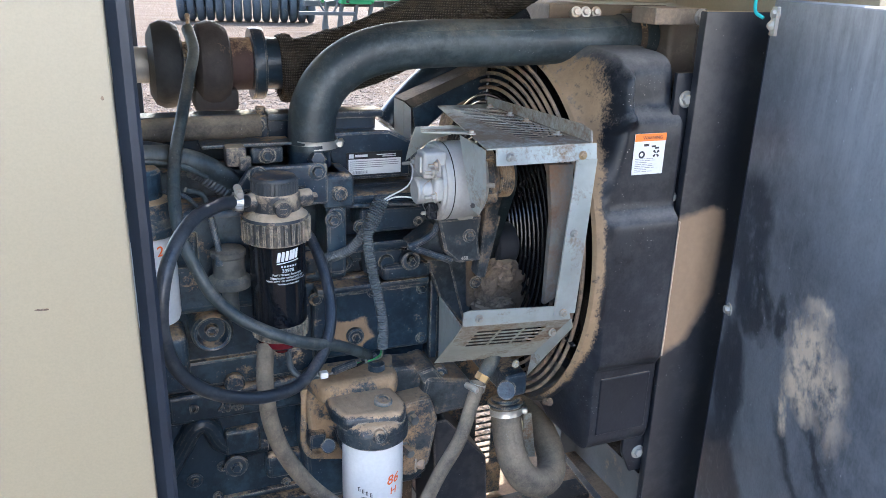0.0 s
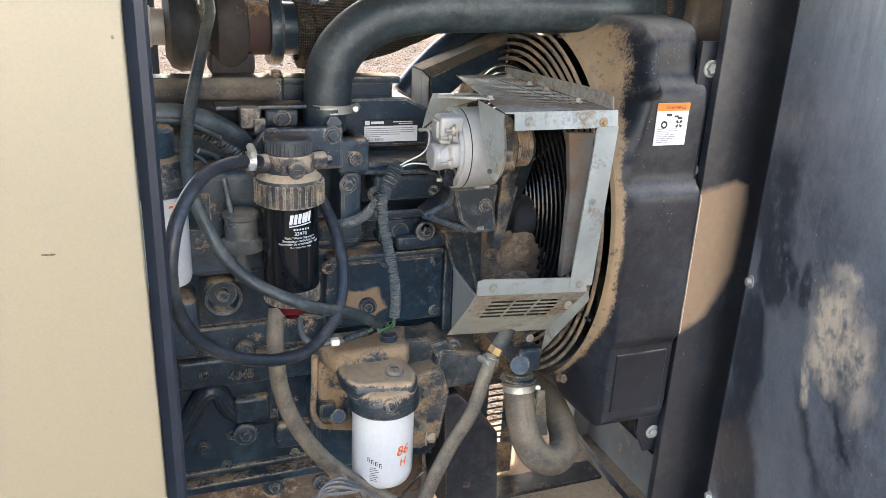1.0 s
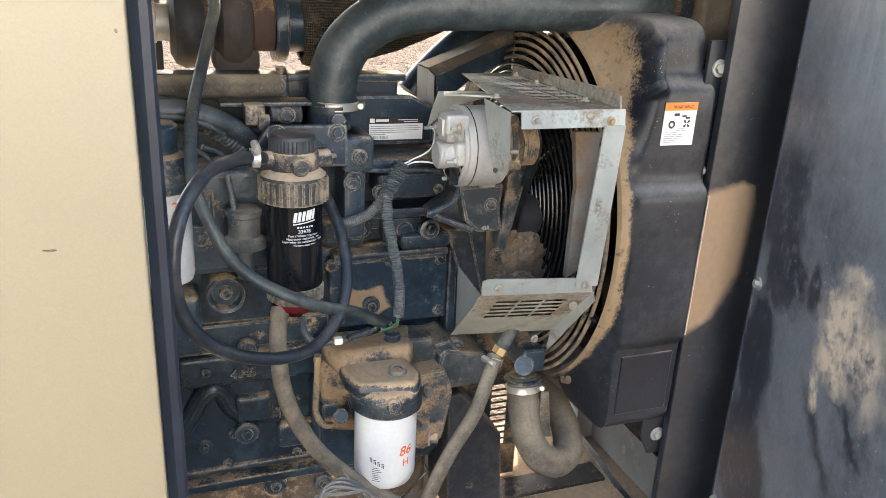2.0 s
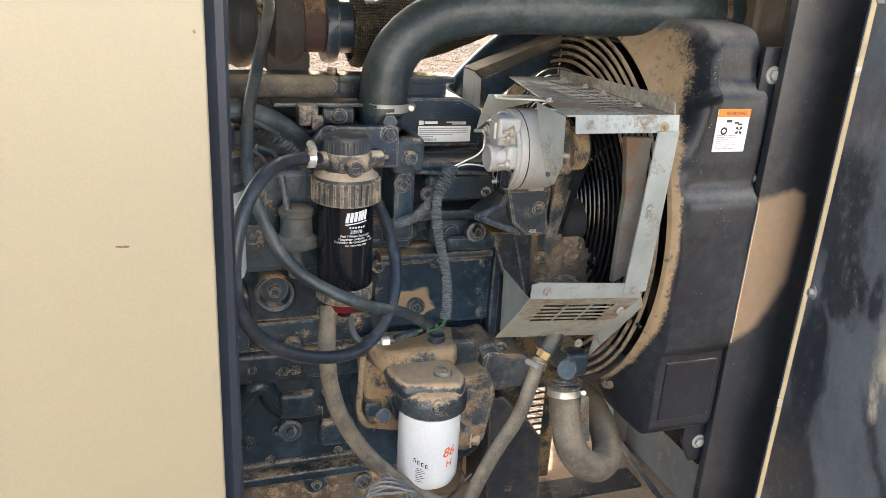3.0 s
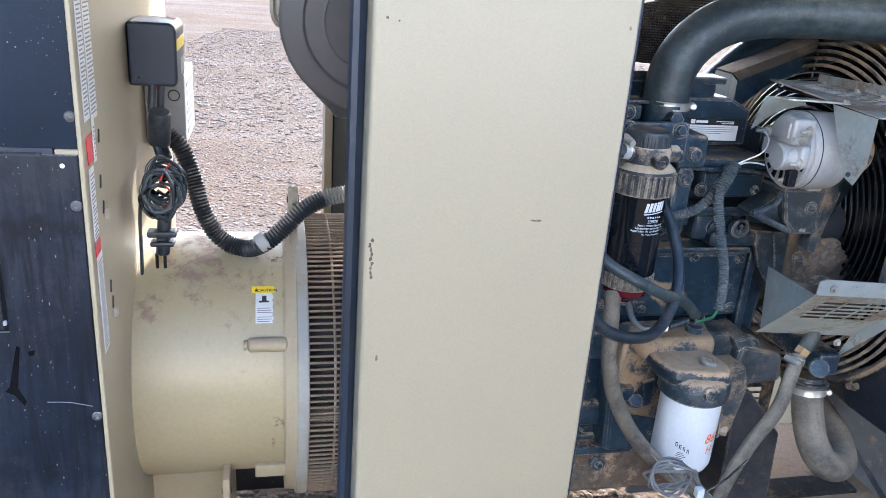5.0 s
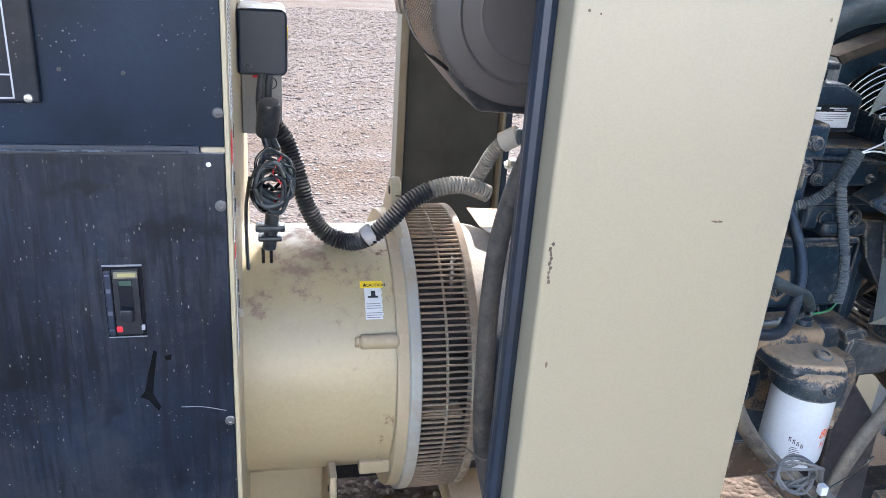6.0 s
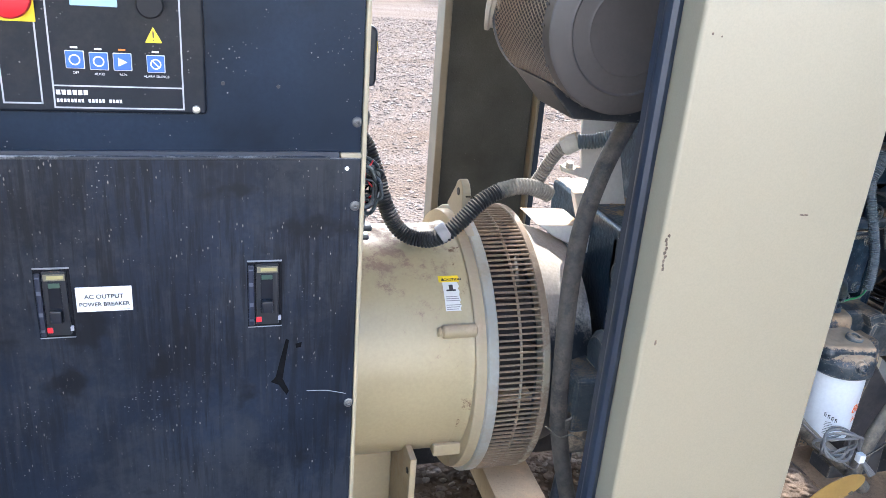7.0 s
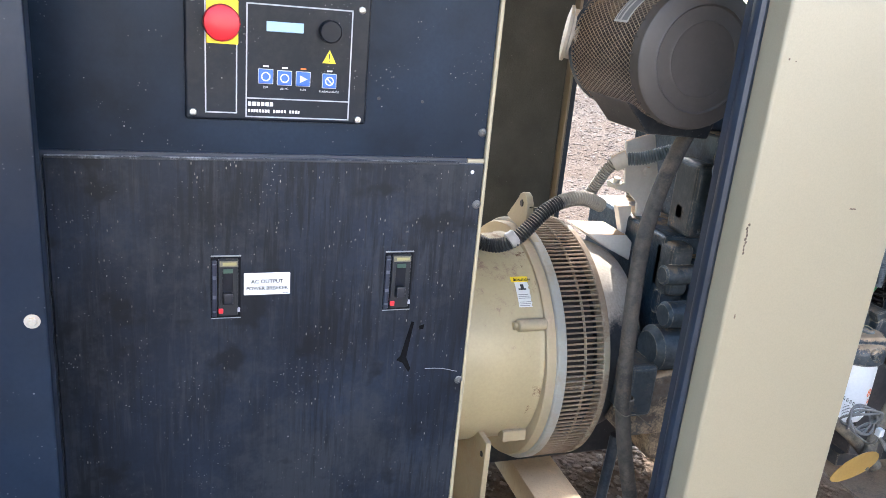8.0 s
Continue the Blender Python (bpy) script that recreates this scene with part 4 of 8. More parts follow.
ep("front_housing", lambda b: (prism(b, [(0.345, 1.262), (0.515, 1.262), (0.515, 1.325), (0.475, 1.345), (0.345, 1.345)], "y", 1.3168, 1.52, 0.006, 2)), ENGINE_CLEAN, "black housing that carries the data plate")
ep("intake_pipe", lambda b: hose(b, [(0.02, 1.322, 1.352), (0.06, 1.325, 1.355), (0.12, 1.33, 1.358), (0.262, 1.335, 1.358)], 0.0185, 20), RUBBER_DUSTY)
ep("lifting_tab", lambda b: (box(b, 0.236, 0.275, 1.325, 1.337, 1.335, 1.375, 0.006, 3), hexbolt(b, (0.258, 1.325, 1.36), (0, -1, 0), 0.007)))
ep("timing_cover", lambda b: (prism(b, [(0.537, 0.86), (0.537, 1.30), (0.60, 1.27), (0.615, 1.10), (0.60, 0.90)], "y", 1.30, 1.60, 0.008, 2), box(b, 0.535, 0.550, 1.262, 1.60, 0.90, 1.10, 0.003)))
ep("gear_case", lambda b: (prism(b, [(0.33, 0.92), (0.53, 0.92), (0.56, 0.88), (0.545, 0.72), (0.50, 0.69), (0.30, 0.70), (0.29, 0.86)], "y", 1.235, 1.30, 0.012, 3)), ENGINE)

# ---- fuel filter ----
FC = (0.250, 1.150)
ff = thing("fuel_filter", (FC[0], FC[1], 1.045), "glossy black spin-on fuel filter with ribbed collar and red bowl", "filter")
def up(bm, c, prof, seg=48):
    lathe(bm, (c[0], c[1], 0), (0, 0, 1), prof, seg)
b = B()
up(b, FC, [(0, 1.098), (0.038, 1.098), (0.0405, 1.102), (0.0405, 1.232), (0.038, 1.236), (0, 1.236)])
can = part("canister", b, GLOSS_BLACK, ff, "glossy black can with white lettering")
phi = 0.19
b = B()
# maker's mark as plain slanted blocks
def slant_round(bm, w0, z0, w1, z1, s=0.0025):
    pts = []
    for u, z in ((w0, z0), (w1, z0), (w1 + s, z1), (w0 + s, z1)):
        a = phi + u / 0.0408
        pts.append(bm.verts.new((FC[0] + 0.0408 * math.sin(a), FC[1] - 0.0408 * math.cos(a), z)))
    bm.faces.new(pts)
for u in (-0.0165, -0.0105, -0.0045, 0.0015, 0.006, 0.011):
    slant_round(b, u, 1.205 + (u + 0.0165) * 0.12, u + (0.0046, 0.0042)[u > 0], 1.2195 + (u + 0.0165) * 0.12)
for k in range(8):
    slant_round(b, -0.0165 + k * 0.0042, 1.2015 + k * 0.0005, -0.0123 + k * 0.0042, 1.2032 + k * 0.0005, 0.0003)
for k in range(6):
    slant_round(b, -0.0105 + k * 0.0042, 1.1965, -0.0080 + k * 0.0042, 1.1992, 0.0004)
add_round(b, lettering("33978", 0.0075, bold=0.00008), FC, 0.0408, phi, 1.189)
for k, (s, z) in enumerate((("Fuel / Water Separator", 1.1838), ("Séparateur carburant / eau", 1.1793), ("Separador de combustible / agua", 1.1748))):
    add_round(b, lettering(s, 0.0049, bold=0.00004), FC, 0.0408, phi, z)
add_round(b, lettering("The Heavy Duty Filter", 0.0037, shear=0.25, bold=0.00003), FC, 0.0408, phi, 1.1700)
part("lettering", b, WHITE, can, "white printed lettering")
def ribbed(r0, r1, z0, z1, ribs, name, mat):
    b = B()
    up(b, FC, [(0, z0), (r0, z0), (r0, z1), (r0 - 0.004, z1 + 0.003), (0, z1 + 0.003)])
    body = part(name, b, mat, ff)
    for k in range(ribs):
        a = 2 * math.pi * k / ribs
        m = Matrix.Rotation(a, 3, "Z")
        t = B()
        bmesh.ops.create_cube(t, size=1)
        for v in t.verts:
            q = m @ Vector((v.co.x * (r1 - r0) * 2 + r0 + (r1 - r0) * 0.2, v.co.y * 0.0042, 0))
            v.co = Vector((FC[0] + q.x, FC[1] + q.y, z0 + 0.002 + (v.co.z + 0.5) * (z1 - z0 - 0.003)))
        part("rib", t, mat, body)
    return body
COLLAR = coated("ribbed_collar_dusty", (0.045, 0.047, 0.048), 0.5, vary=0.3, dust=0.55, settle=0.35, bump=0.4, cover=75, crisp=4.0, edge=1.0, film=0.5, film_col=(0.17, 0.145, 0.11), dust_col=(0.36, 0.29, 0.205))
ribbed(0.0455, 0.0490, 1.228, 1.262, 30, "collar", COLLAR)
b = B()
up(b, FC, [(0, 1.262), (0.047, 1.262), (0.046, 1.266), (0.040, 1.271), (0.036, 1.275), (0.036, 1.296), (0.034, 1.300), (0, 1.300)])
cyl(b, (0.198, 1.138, 1.288), (0.235, 1.142, 1.288), 0.013, 20)
cyl(b, (0.270, 1.150, 1.285), (0.303, 1.158, 1.285), 0.013, 20)
cyl(b, (0.253, 1.103, 1.284), (0.251, 1.125, 1.284), 0.012, 20)
part("head", b, PLASTIC, ff, "dusty black filter head with ports")
b = B()
up(b, FC, [(0, 1.294), (0.0325, 1.294), (0.0325, 1.318), (0.030, 1.322), (0.026, 1.3235), (0, 1.3235)])
CAP_BLACK = coated("charcoal_cap", (0.034, 0.042, 0.050), 0.45, vary=0.2, dust=0.1, settle=0.2, bump=0.1, film=0.3)
cap = part("cap", b, CAP_BLACK, ff)
for k in range(40):
    a = 2 * math.pi * k / 40
    b = B()
    cyl(b, (FC[0] + 0.0325 * math.cos(a), FC[1] + 0.0325 * math.sin(a), 1.298), (FC[0] + 0.0325 * math.cos(a), FC[1] + 0.0325 * math.sin(a), 1.317), 0.0011, 6, 0)
    part("rib", b, CAP_BLACK, cap)
b = B()
lathe(b, (0.2525, 1.1035, 1.284), (0.03, -1, 0), [(0.0095, 0), (0.0095, 0.0022), (0.0065, 0.0022), (0.0065, 0.0004), (0, 0.0004)], 24)
box(b, 0.2475, 0.2575, 1.1005, 1.104, 1.2825, 1.2855, 0.0006)
part("port_plug", b, PLASTIC, ff)
b = B()
hexbolt(b, (0.304, 1.158, 1.285), (1, 0.1, 0), 0.006, 0.009, False)
part("side_plug", b, PLASTIC, ff)
ribbed(0.0395, 0.0415, 1.076, 1.100, 26, "bottom_ring", COLLAR)
b = B()
up(b, FC, [(0, 1.046), (0.010, 1.046), (0.012, 1.056), (0.026, 1.058), (0.034, 1.064), (0.036, 1.076), (0, 1.076)])
part("bowl", b, RED, ff, "red water bowl")
b = B()
prism(b, [(0.222, 1.325), (0.338, 1.325), (0.338, 1.262), (0.30, 1.262), (0.30, 1.29), (0.215, 1.29), (0.20, 1.262), (0.205, 1.30)], "y", 1.190, 1.205, 0.004, 2)
box(b, 0.225, 0.29, 1.18, 1.30, 1.268, 1.288, 0.004)
for x, z in ((0.234, 1.314), (0.322, 1.314), (0.345, 1.236)):
    hexbolt(b, (x, 1.190, z), (0, -1, 0), 0.0085, 0.008)
part("bracket", b, ENGINE_CLEAN, ff, "black mounting bracket")
ff.location += Vector((0.002, 0.014, -0.004))
b = B()
clamp_band(b, (0.194, 1.118, 1.297), (1, 0.05, -0.05), 0.0115, 0.012, (0, -0.2, 1))
solo("hose_clamp", b, CHROME, "small steel clamp on the black fuel hose", "clamp", "hose clamps")

# ---- oil filter ----
GRIMY_BOLT = coated("grimy_steel_bolt", (0.12, 0.13, 0.13), 0.4, metal=0.3, vary=0.4, dust=0.4, settle=0.2, bump=0.3)
OC = (0.3925, 1.148)
of = thing("oil_filter", (OC[0], OC[1], 0.741), "white spin-on oil filter under a dusty black housing", "filter")
b = B()
up(b, OC, [(0, 0.741), (0.036, 0.741), (0.045, 0.745), (0.0495, 0.755), (0.050, 0.765), (0.050, 0.862), (0.0485, 0.866), (0.0485, 0.880), (0.046, 0.884), (0, 0.884)])
can = part("canister", b, WHITE_CAN, of, "white can with handwriting in orange marker")
b = B()
add_round(b, lettering("86", 0.024, shear=0.2, bold=0.0004), OC, 0.0503, 0.40, 0.806)
add_round(b, lettering("H", 0.018, shear=0.1, bold=0.0003), OC, 0.0503, 0.42, 0.786)
part("marker_writing", b, MARKER, can, "orange handwritten figures")
b = B()
for k in range(4):
    bar_round(b, OC, 0.0503, -0.74 + 0.13 * k, 0.803 - 0.003 * k, 0.0040, 0.0015, 2)
    bar_round(b, OC, 0.0503, -0.76 + 0.13 * k, 0.797 - 0.003 * k, 0.0013, 0.0075, 2)
    bar_round(b, OC, 0.0503, -0.71 + 0.13 * k, 0.796 - 0.003 * k, 0.0012, 0.0060, 2)
for k in range(8):
    bar_round(b, OC, 0.0503, -0.58 + 0.02 * (k % 3), 0.786 - k * 0.0034, 0.010 + 0.003 * (k % 3), 0.0010, 4)
part("printing", b, INK, can, "small black printing")
b = B()
up(b, OC, [(0, 0.876), (0.053, 0.876), (0.0575, 0.880), (0.058, 0.900), (0.054, 0.910), (0.046, 0.917), (0, 0.922)])
cyl(b, (0.388, 1.105, 0.903), (0.386, 1.087, 0.904), 0.011, 20, 0.004)
prism(b, [(0.338, 1.12), (0.43, 1.105), (0.448, 1.14), (0.44, 1.20), (0.40, 1.26), (0.33, 1.26), (0.325, 1.16)], "z", 0.900, 0.930, 0.012, 3)
t = B()
prism(t, [(0.325, 1.19), (0.45, 1.19), (0.475, 1.28), (0.30, 1.28)], "z", 0.905, 0.950, 0.016, 4)
part("filter_base", t, ENGINE_DUSTY, of, "casting above the filter caked with dust")
part("housing", b, coated("housing_caked", (0.012, 0.024, 0.036), 0.36, vary=0.4, dust=0.34, settle=0.26, bump=1.0, grain=90, speck=0.6, cover=38, film=0.4, edge=0.9, crisp=9.0, film_col=(0.09, 0.11, 0.12)), of, "black filter housing caked with dust on top")
b = B()
lathe(b, (0.409, 1.146, 0.929), (0.1, -0.2, 1), [(0, 0), (0.015, 0), (0.015, 0.006), (0.012, 0.009), (0.008, 0.009), (0.008, 0.005), (0, 0.005)], 24)
part("plug", b, GRIMY_BOLT, of)
b = B()
hexbolt(b, (0.386, 1.087, 0.904), (0, -1, 0.1), 0.005, 0.005)
part("bolt", b, ENGINE_CLEAN, of)

b = B()
prism(b, [(0.437, 0.900), (0.505, 0.905), (0.520, 0.860), (0.505, 0.770), (0.470, 0.752), (0.437, 0.765)], "y", 1.175, 1.23, 0.008, 2)
part("side_bracket", b, ENGINE_DUSTY, of, "cast bracket beside the filter brown with dust")
b = B()
hexbolt(b, (0.470, 1.175, 0.872), (0.2, -1, 0), 0.0095, 0.012)
part("bracket_nut", b, GRIMY_BOLT, of)
b = B()
hexbolt(b, (0.458, 1.175, 0.815), (0.2, -1, 0), 0.0085, 0.022)
part("bracket_nut", b, GRIMY_BOLT, of)

of.location += Vector((-0.005, -0.018, 0.011))

# ---- second white filter by the post ----
SC = (0.072, 1.205)
sf = thing("white_filter", (SC[0], SC[1], 1.10), "second white filter with a red figure, half hidden by the post", "filter")
b = B()
up(b, SC, [(0, 1.098), (0.030, 1.098), (0.039, 1.103), (0.0415, 1.112), (0.0415, 1.232), (0.038, 1.237), (0, 1.237)])
can = part("canister", b, WHITE_CAN, sf)
b = B()
add_round(b, lettering("2", 0.021, bold=0.0003), SC, 0.0418, 0.48, 1.212)
part("marker_writing", b, MARKER, can, "red handwritten figure")
b = B()
up(b, SC, [(0, 1.237), (0.045, 1.237), (0.047, 1.245), (0.047, 1.252), (0.040, 1.262), (0.040, 1.285), (0.030, 1.290), (0.030, 1.325), (0.026, 1.330), (0, 1.330)])
part("head", b, ENGINE, sf, "black filter head with dusty rings")

# ---- fuel lift pump ----
PC = (0.184, 1.185)
fp = thing("fuel_pump", (PC[0], PC[1], 1.10), "small dusty fuel lift pump with domed top", "pump")
b = B()
up(b, PC, [(0, 1.145), (0.014, 1.145), (0.030, 1.150), (0.032, 1.153), (0.032, 1.161), (0.029, 1.164), (0.0235, 1.168), (0.023, 1.196), (0.0255, 1.199), (0.0255, 1.206), (0.022, 1.209), (0.010, 1.211), (0, 1.211)])
PUMP_GREY = coated("dusty_grey_casting", (0.05, 0.056, 0.055), 0.5, vary=0.4, dust=0.35, settle=0.25, bump=0.4, cover=40, crisp=3.0, film=0.3, dust_col=(0.24, 0.20, 0.15))
part("body", b, PUMP_GREY, fp)
b = B()
cyl(b, (PC[0], PC[1], 1.10), (PC[0], PC[1] + 0.005, 1.15), 0.012, 20)
part("stem", b, PUMP_GREY, fp)
b = B()
cyl(b, (PC[0] - 0.012, PC[1] - 0.012, 1.20), (0.164, 1.19, 1.256), 0.0045, 12)
cyl(b, (PC[0] - 0.012, PC[1] - 0.012, 1.188), (PC[0] - 0.012, PC[1] - 0.012, 1.206), 0.009, 14)
part("pump_rod", b, ENGINE_CLEAN, fp)

# ---- charging alternator ----
AY, AZ = 1.205, 1.283
al = thing("alternator", (0.55, AY, 1.22), "grey cast aluminium charging alternator with terminals", "alternator")
b = B()
lathe(b, (0, AY, AZ), (1, 0, 0), [(0, 0.504), (0.0605, 0.504), (0.0615, 0.505), (0.0615, 0.510), (0.0652, 0.510), (0.066, 0.5108), (0.066, 0.562), (0.0645, 0.564), (0.0645, 0.580), (0.058, 0.586), (0, 0.586)], 56)
for k in range(3):
    a = 0.6 + k * 2.1
    cyl(b, (0.555, AY - 0.064 * math.cos(a), AZ + 0.064 * math.sin(a)), (0.582, AY - 0.064 * math.cos(a), AZ + 0.064 * math.sin(a)), 0.007, 14)
part("body", b, ALU, al)
b = B()
lathe(b, (0, AY, AZ), (1, 0, 0), [(0, 0.488), (0.020, 0.488), (0.024, 0.492), (0.024, 0.503), (0, 0.503)], 32)
box(b, 0.474, 0.515, AY - 0.048, AY - 0.010, AZ + 0.016, AZ + 0.060, 0.006, 3)
box(b, 0.470, 0.476, AY - 0.040, AY - 0.018, AZ + 0.026, AZ + 0.052, 0.002, 2)
box(b, 0.490, 0.508, AY - 0.058, AY - 0.035, AZ - 0.020, AZ + 0.018, 0.006, 3)
cyl(b, (0.466, AY - 0.028, AZ - 0.006), (0.503, AY - 0.028, AZ - 0.006), 0.022, 28, 0.003)
box(b, 0.486, 0.506, AY - 0.020, AY + 0.045, AZ - 0.014, AZ + 0.014, 0.004, 2)
part("end_cover", b, ALU, al, "cast end cover with brush holder")
b = B()
for k in range(16):
    a = 2 * math.pi * k / 16
    if math.cos(a) > 0.35:
        continue
    rot = Matrix.Rotation(a, 3, "X")
    q = [rot @ Vector((0.5036, -0.0040, 0.034)), rot @ Vector((0.5036, 0.0040, 0.034)), rot @ Vector((0.5036, 0.0058, 0.056)), rot @ Vector((0.5036, -0.0058, 0.056))]
    b.faces.new([b.verts.new(v + Vector((0, AY, AZ))) for v in q])
part("vent_slot", b, FAN, al, "dark cooling slots")
tagged(al.children[-1], kind="stuff")
for y, z, d in ((AY + 0.045, AZ + 0.022, 0.016), (AY - 0.05, AZ + 0.028, 0.012), (AY - 0.062, AZ + 0.042, 0.010), (AY - 0.055, AZ - 0.012, 0.012), (AY - 0.03, AZ - 0.045, 0.008)):
    b = B()
    cyl(b, (0.498, y, z), (0.498 - d - 0.012, y, z), 0.003, 10)
    hexbolt(b, (0.492, y, z), (-1, 0, 0), 0.0062, 0.006)
    part("terminal", b, ZINC, al, "threaded terminal with nut")
b = B()
lathe(b, (0, AY, AZ), (1, 0, 0), [(0.0655, 0.5215), (0.0664, 0.5218), (0.0664, 0.5232), (0.0655, 0.5235)], 56)
part("seam", b, FAN, al, "dark seam between the housing halves")
b = B()
box(b, 0.484, 0.500, AY - 0.048, AY - 0.034, AZ - 0.052, AZ - 0.024, 0.002)
part("brush_cover", b, FAN, al, "black plastic cover below the capacitor")
for k in range(3):
    b = B()
    q = Vector((0.488, AY - 0.040 + 0.012 * k, AZ + 0.012 - 0.006 * k))
    hose(b, [q, q + Vector((-0.012, -0.008, -0.004)), q + Vector((-0.014, -0.010, -0.018)), q + Vector((0.0, -0.004, -0.026))], 0.0011, 8, 5)
    part("lead", b, ZINC, al)
b = B()
lathe(b, (0, AY, AZ), (1, 0, 0), [(0, 0.586), (0.050, 0.586), (0.052, 0.60), (0.044, 0.612), (0.030, 0.618), (0, 0.618)], 40)
for k in range(4):
    a = 0.5 + 1.57 * k
    cyl(b, (0.58, AY + 0.05 * math.cos(a), AZ + 0.05 * math.sin(a)), (0.606, AY + 0.05 * math.cos(a), AZ + 0.05 * math.sin(a)), 0.009, 14)
part("drive_end", b, ENGINE_DUSTY, al, "drive end brown with dust")
b = B()
lathe(b, (0, AY, AZ), (1, 0, 0), [(0, 0.616), (0.036, 0.618), (0.036, 0.621)] + [(0.036 - 0.003 * (k % 2), 0.622 + 0.0022 * k) for k in range(10)] + [(0.036, 0.645), (0.030, 0.648), (0, 0.648)], 36)
part("pulley", b, ENGINE_DUSTY, al)
b = B()
cyl(b, (0.574, AY - 0.068, AZ + 0.006), (0.588, AY - 0.076, AZ + 0.006), 0.0045, 12)
hexbolt(b, (0.566, AY - 0.064, AZ + 0.012), (-0.2, -1, 0), 0.006, 0.012, False)
part("bolt", b, ZINC, al)
al.location, al.scale = Vector((0.5360, 1.172, 1.2325)), (0.93, 0.93, 0.93)
b = B()
hose(b, [(0.471, 1.216, 1.313), (0.476, 1.208, 1.309), (0.471, 1.19, 1.302), (0.466, 1.185, 1.289), (0.456, 1.185, 1.279), (0.436, 1.185, 1.27), (0.42, 1.19, 1.26)], 0.0013, 8)
solo("white_wire", b, WHITE_WIRE, "white wire from the alternator terminal", "wire")
b = B()
hose(b, [(0.473, 1.19, 1.261), (0.457, 1.19, 1.264), (0.439, 1.19, 1.264), (0.422, 1.195, 1.255)], 0.0013, 8)
solo("white_wire", b, WHITE_WIRE, "second white wire leading into the conduit", "wire")

# ---- belt guards of galvanised sheet ----
def sheet(bm, pts, n, th=0.0022):
    """A bent or flat sheet from corner points in order, given thickness along n."""
    n = Vector(n).normalized() * th
    lo = [bm.verts.new(p) for p in pts]
    hi = [bm.verts.new(Vector(p) + n) for p in pts]
    bm.faces.new(lo)
    bm.faces.new(hi[::-1])
    k = len(pts)
    for i in range(k):
        bm.faces.new((lo[i], lo[(i + 1) % k], hi[(i + 1) % k], hi[i]))


def slotted(bm, o, u, v, n, w, h, slots, th=0.0022):
    """A plate with real slots: origin, unit directions, size; slots as (u0, u1, v0, v1) on one grid of columns and rows."""
    us = sorted({0, w, *[s[0] for s in slots], *[s[1] for s in slots]})
    vs = sorted({0, h, *[s[2] for s in slots], *[s[3] for s in slots]})
    o, u, v, n = Vector(o), Vector(u), Vector(v), Vector(n).normalized() * th
    cells = {(i, j) for i in range(len(us) - 1) for j in range(len(vs) - 1)
             if not any(q[0] < (us[i] + us[i + 1]) / 2 < q[1] and q[2] < (vs[j] + vs[j + 1]) / 2 < q[3] for q in slots)}
    top, bot = {}, {}

    def corner(i, j, store, off):
        if (i, j) not in store:
            store[i, j] = bm.verts.new(o + u * us[i] + v * vs[j] + off)
        return store[i, j]

    for i, j in sorted(cells):
        ring = ((i, j), (i + 1, j), (i + 1, j + 1), (i, j + 1))
        bm.faces.new([corner(*c, top, Vector()) for c in ring])
        bm.faces.new([corner(*c, bot, n) for c in ring[::-1]])
        for (p, q), nb in zip(zip(ring, ring[1:] + ring[:1]), ((i, j - 1), (i + 1, j), (i, j + 1), (i - 1, j))):
            if nb not in cells:
                bm.faces.new((corner(*p, top, Vector()), corner(*p, bot, n), corner(*q, bot, n), corner(*q, top, Vector())))


GALV_DUSTY = coated("galvanised_dusty", (0.44, 0.455, 0.41), 0.45, metal=0.35, vary=0.25, dust=0.60, settle=0.05, bump=0.2, dust_col=(0.19, 0.135, 0.09), cover=14, crisp=5.0, film=0.4, film_col=(0.30, 0.26, 0.20), edge=0.6)
# coat of the added backing sheets: the dark inside the guards as colour
DARK_BROWN = coated("dark_slot_backing", (0.022, 0.016, 0.012), 0.8, vary=0.4, dust=0.25, settle=0.0, bump=0.4, dust_col=(0.10, 0.065, 0.04))
ug = thing("upper_belt_guard", (0.61, 1.2, 1.24), "slotted galvanised sheet guard over the alternator and belt", "guard")
b = B()
slots = [(0.006 + 0.043 * c, 0.006 + 0.043 * c + 0.036, 0.055 + 0.0135 * r, 0.055 + 0.0135 * r + 0.0095) for c in range(2) for r in range(20)]
slotted(b, (0.598, 1.03, 1.3705), (1, 0, 0), (0, 1, 0), (0, 0, -1), 0.093, 0.36, slots, 0.0010)
sheet(b, [(0.521, 1.03, 1.3705), (0.598, 1.03, 1.3705), (0.598, 1.39, 1.3705), (0.590, 1.39, 1.3705)], (0, 0, -1))
part("top_plate", b, GALV_DUSTY, ug, "slotted top plate")
# added sheet, keeps the upper slots dark in place of real shade
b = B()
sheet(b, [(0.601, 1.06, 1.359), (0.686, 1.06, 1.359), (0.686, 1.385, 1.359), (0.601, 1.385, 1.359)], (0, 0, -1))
part("inner_baffle", b, DARK_BROWN, ug, "dark sheet added under the slots for their unlit depth")
b = B()
sheet(b, [(0.535, 1.030, 1.370), (0.697, 1.030, 1.370), (0.697, 1.026, 1.346), (0.535, 1.026, 1.346)], (0, 1, 0))
part("front_flange", b, GALV, ug)
b = B()
sheet(b, [(0.688, 1.030, 1.371), (0.688, 1.39, 1.371), (0.688, 1.39, 1.384), (0.688, 1.06, 1.393), (0.688, 1.034, 1.388)], (1, 0, 0))
part("rear_flange", b, GALV_DUSTY, ug, "upright flange stained with dust")
b = B()
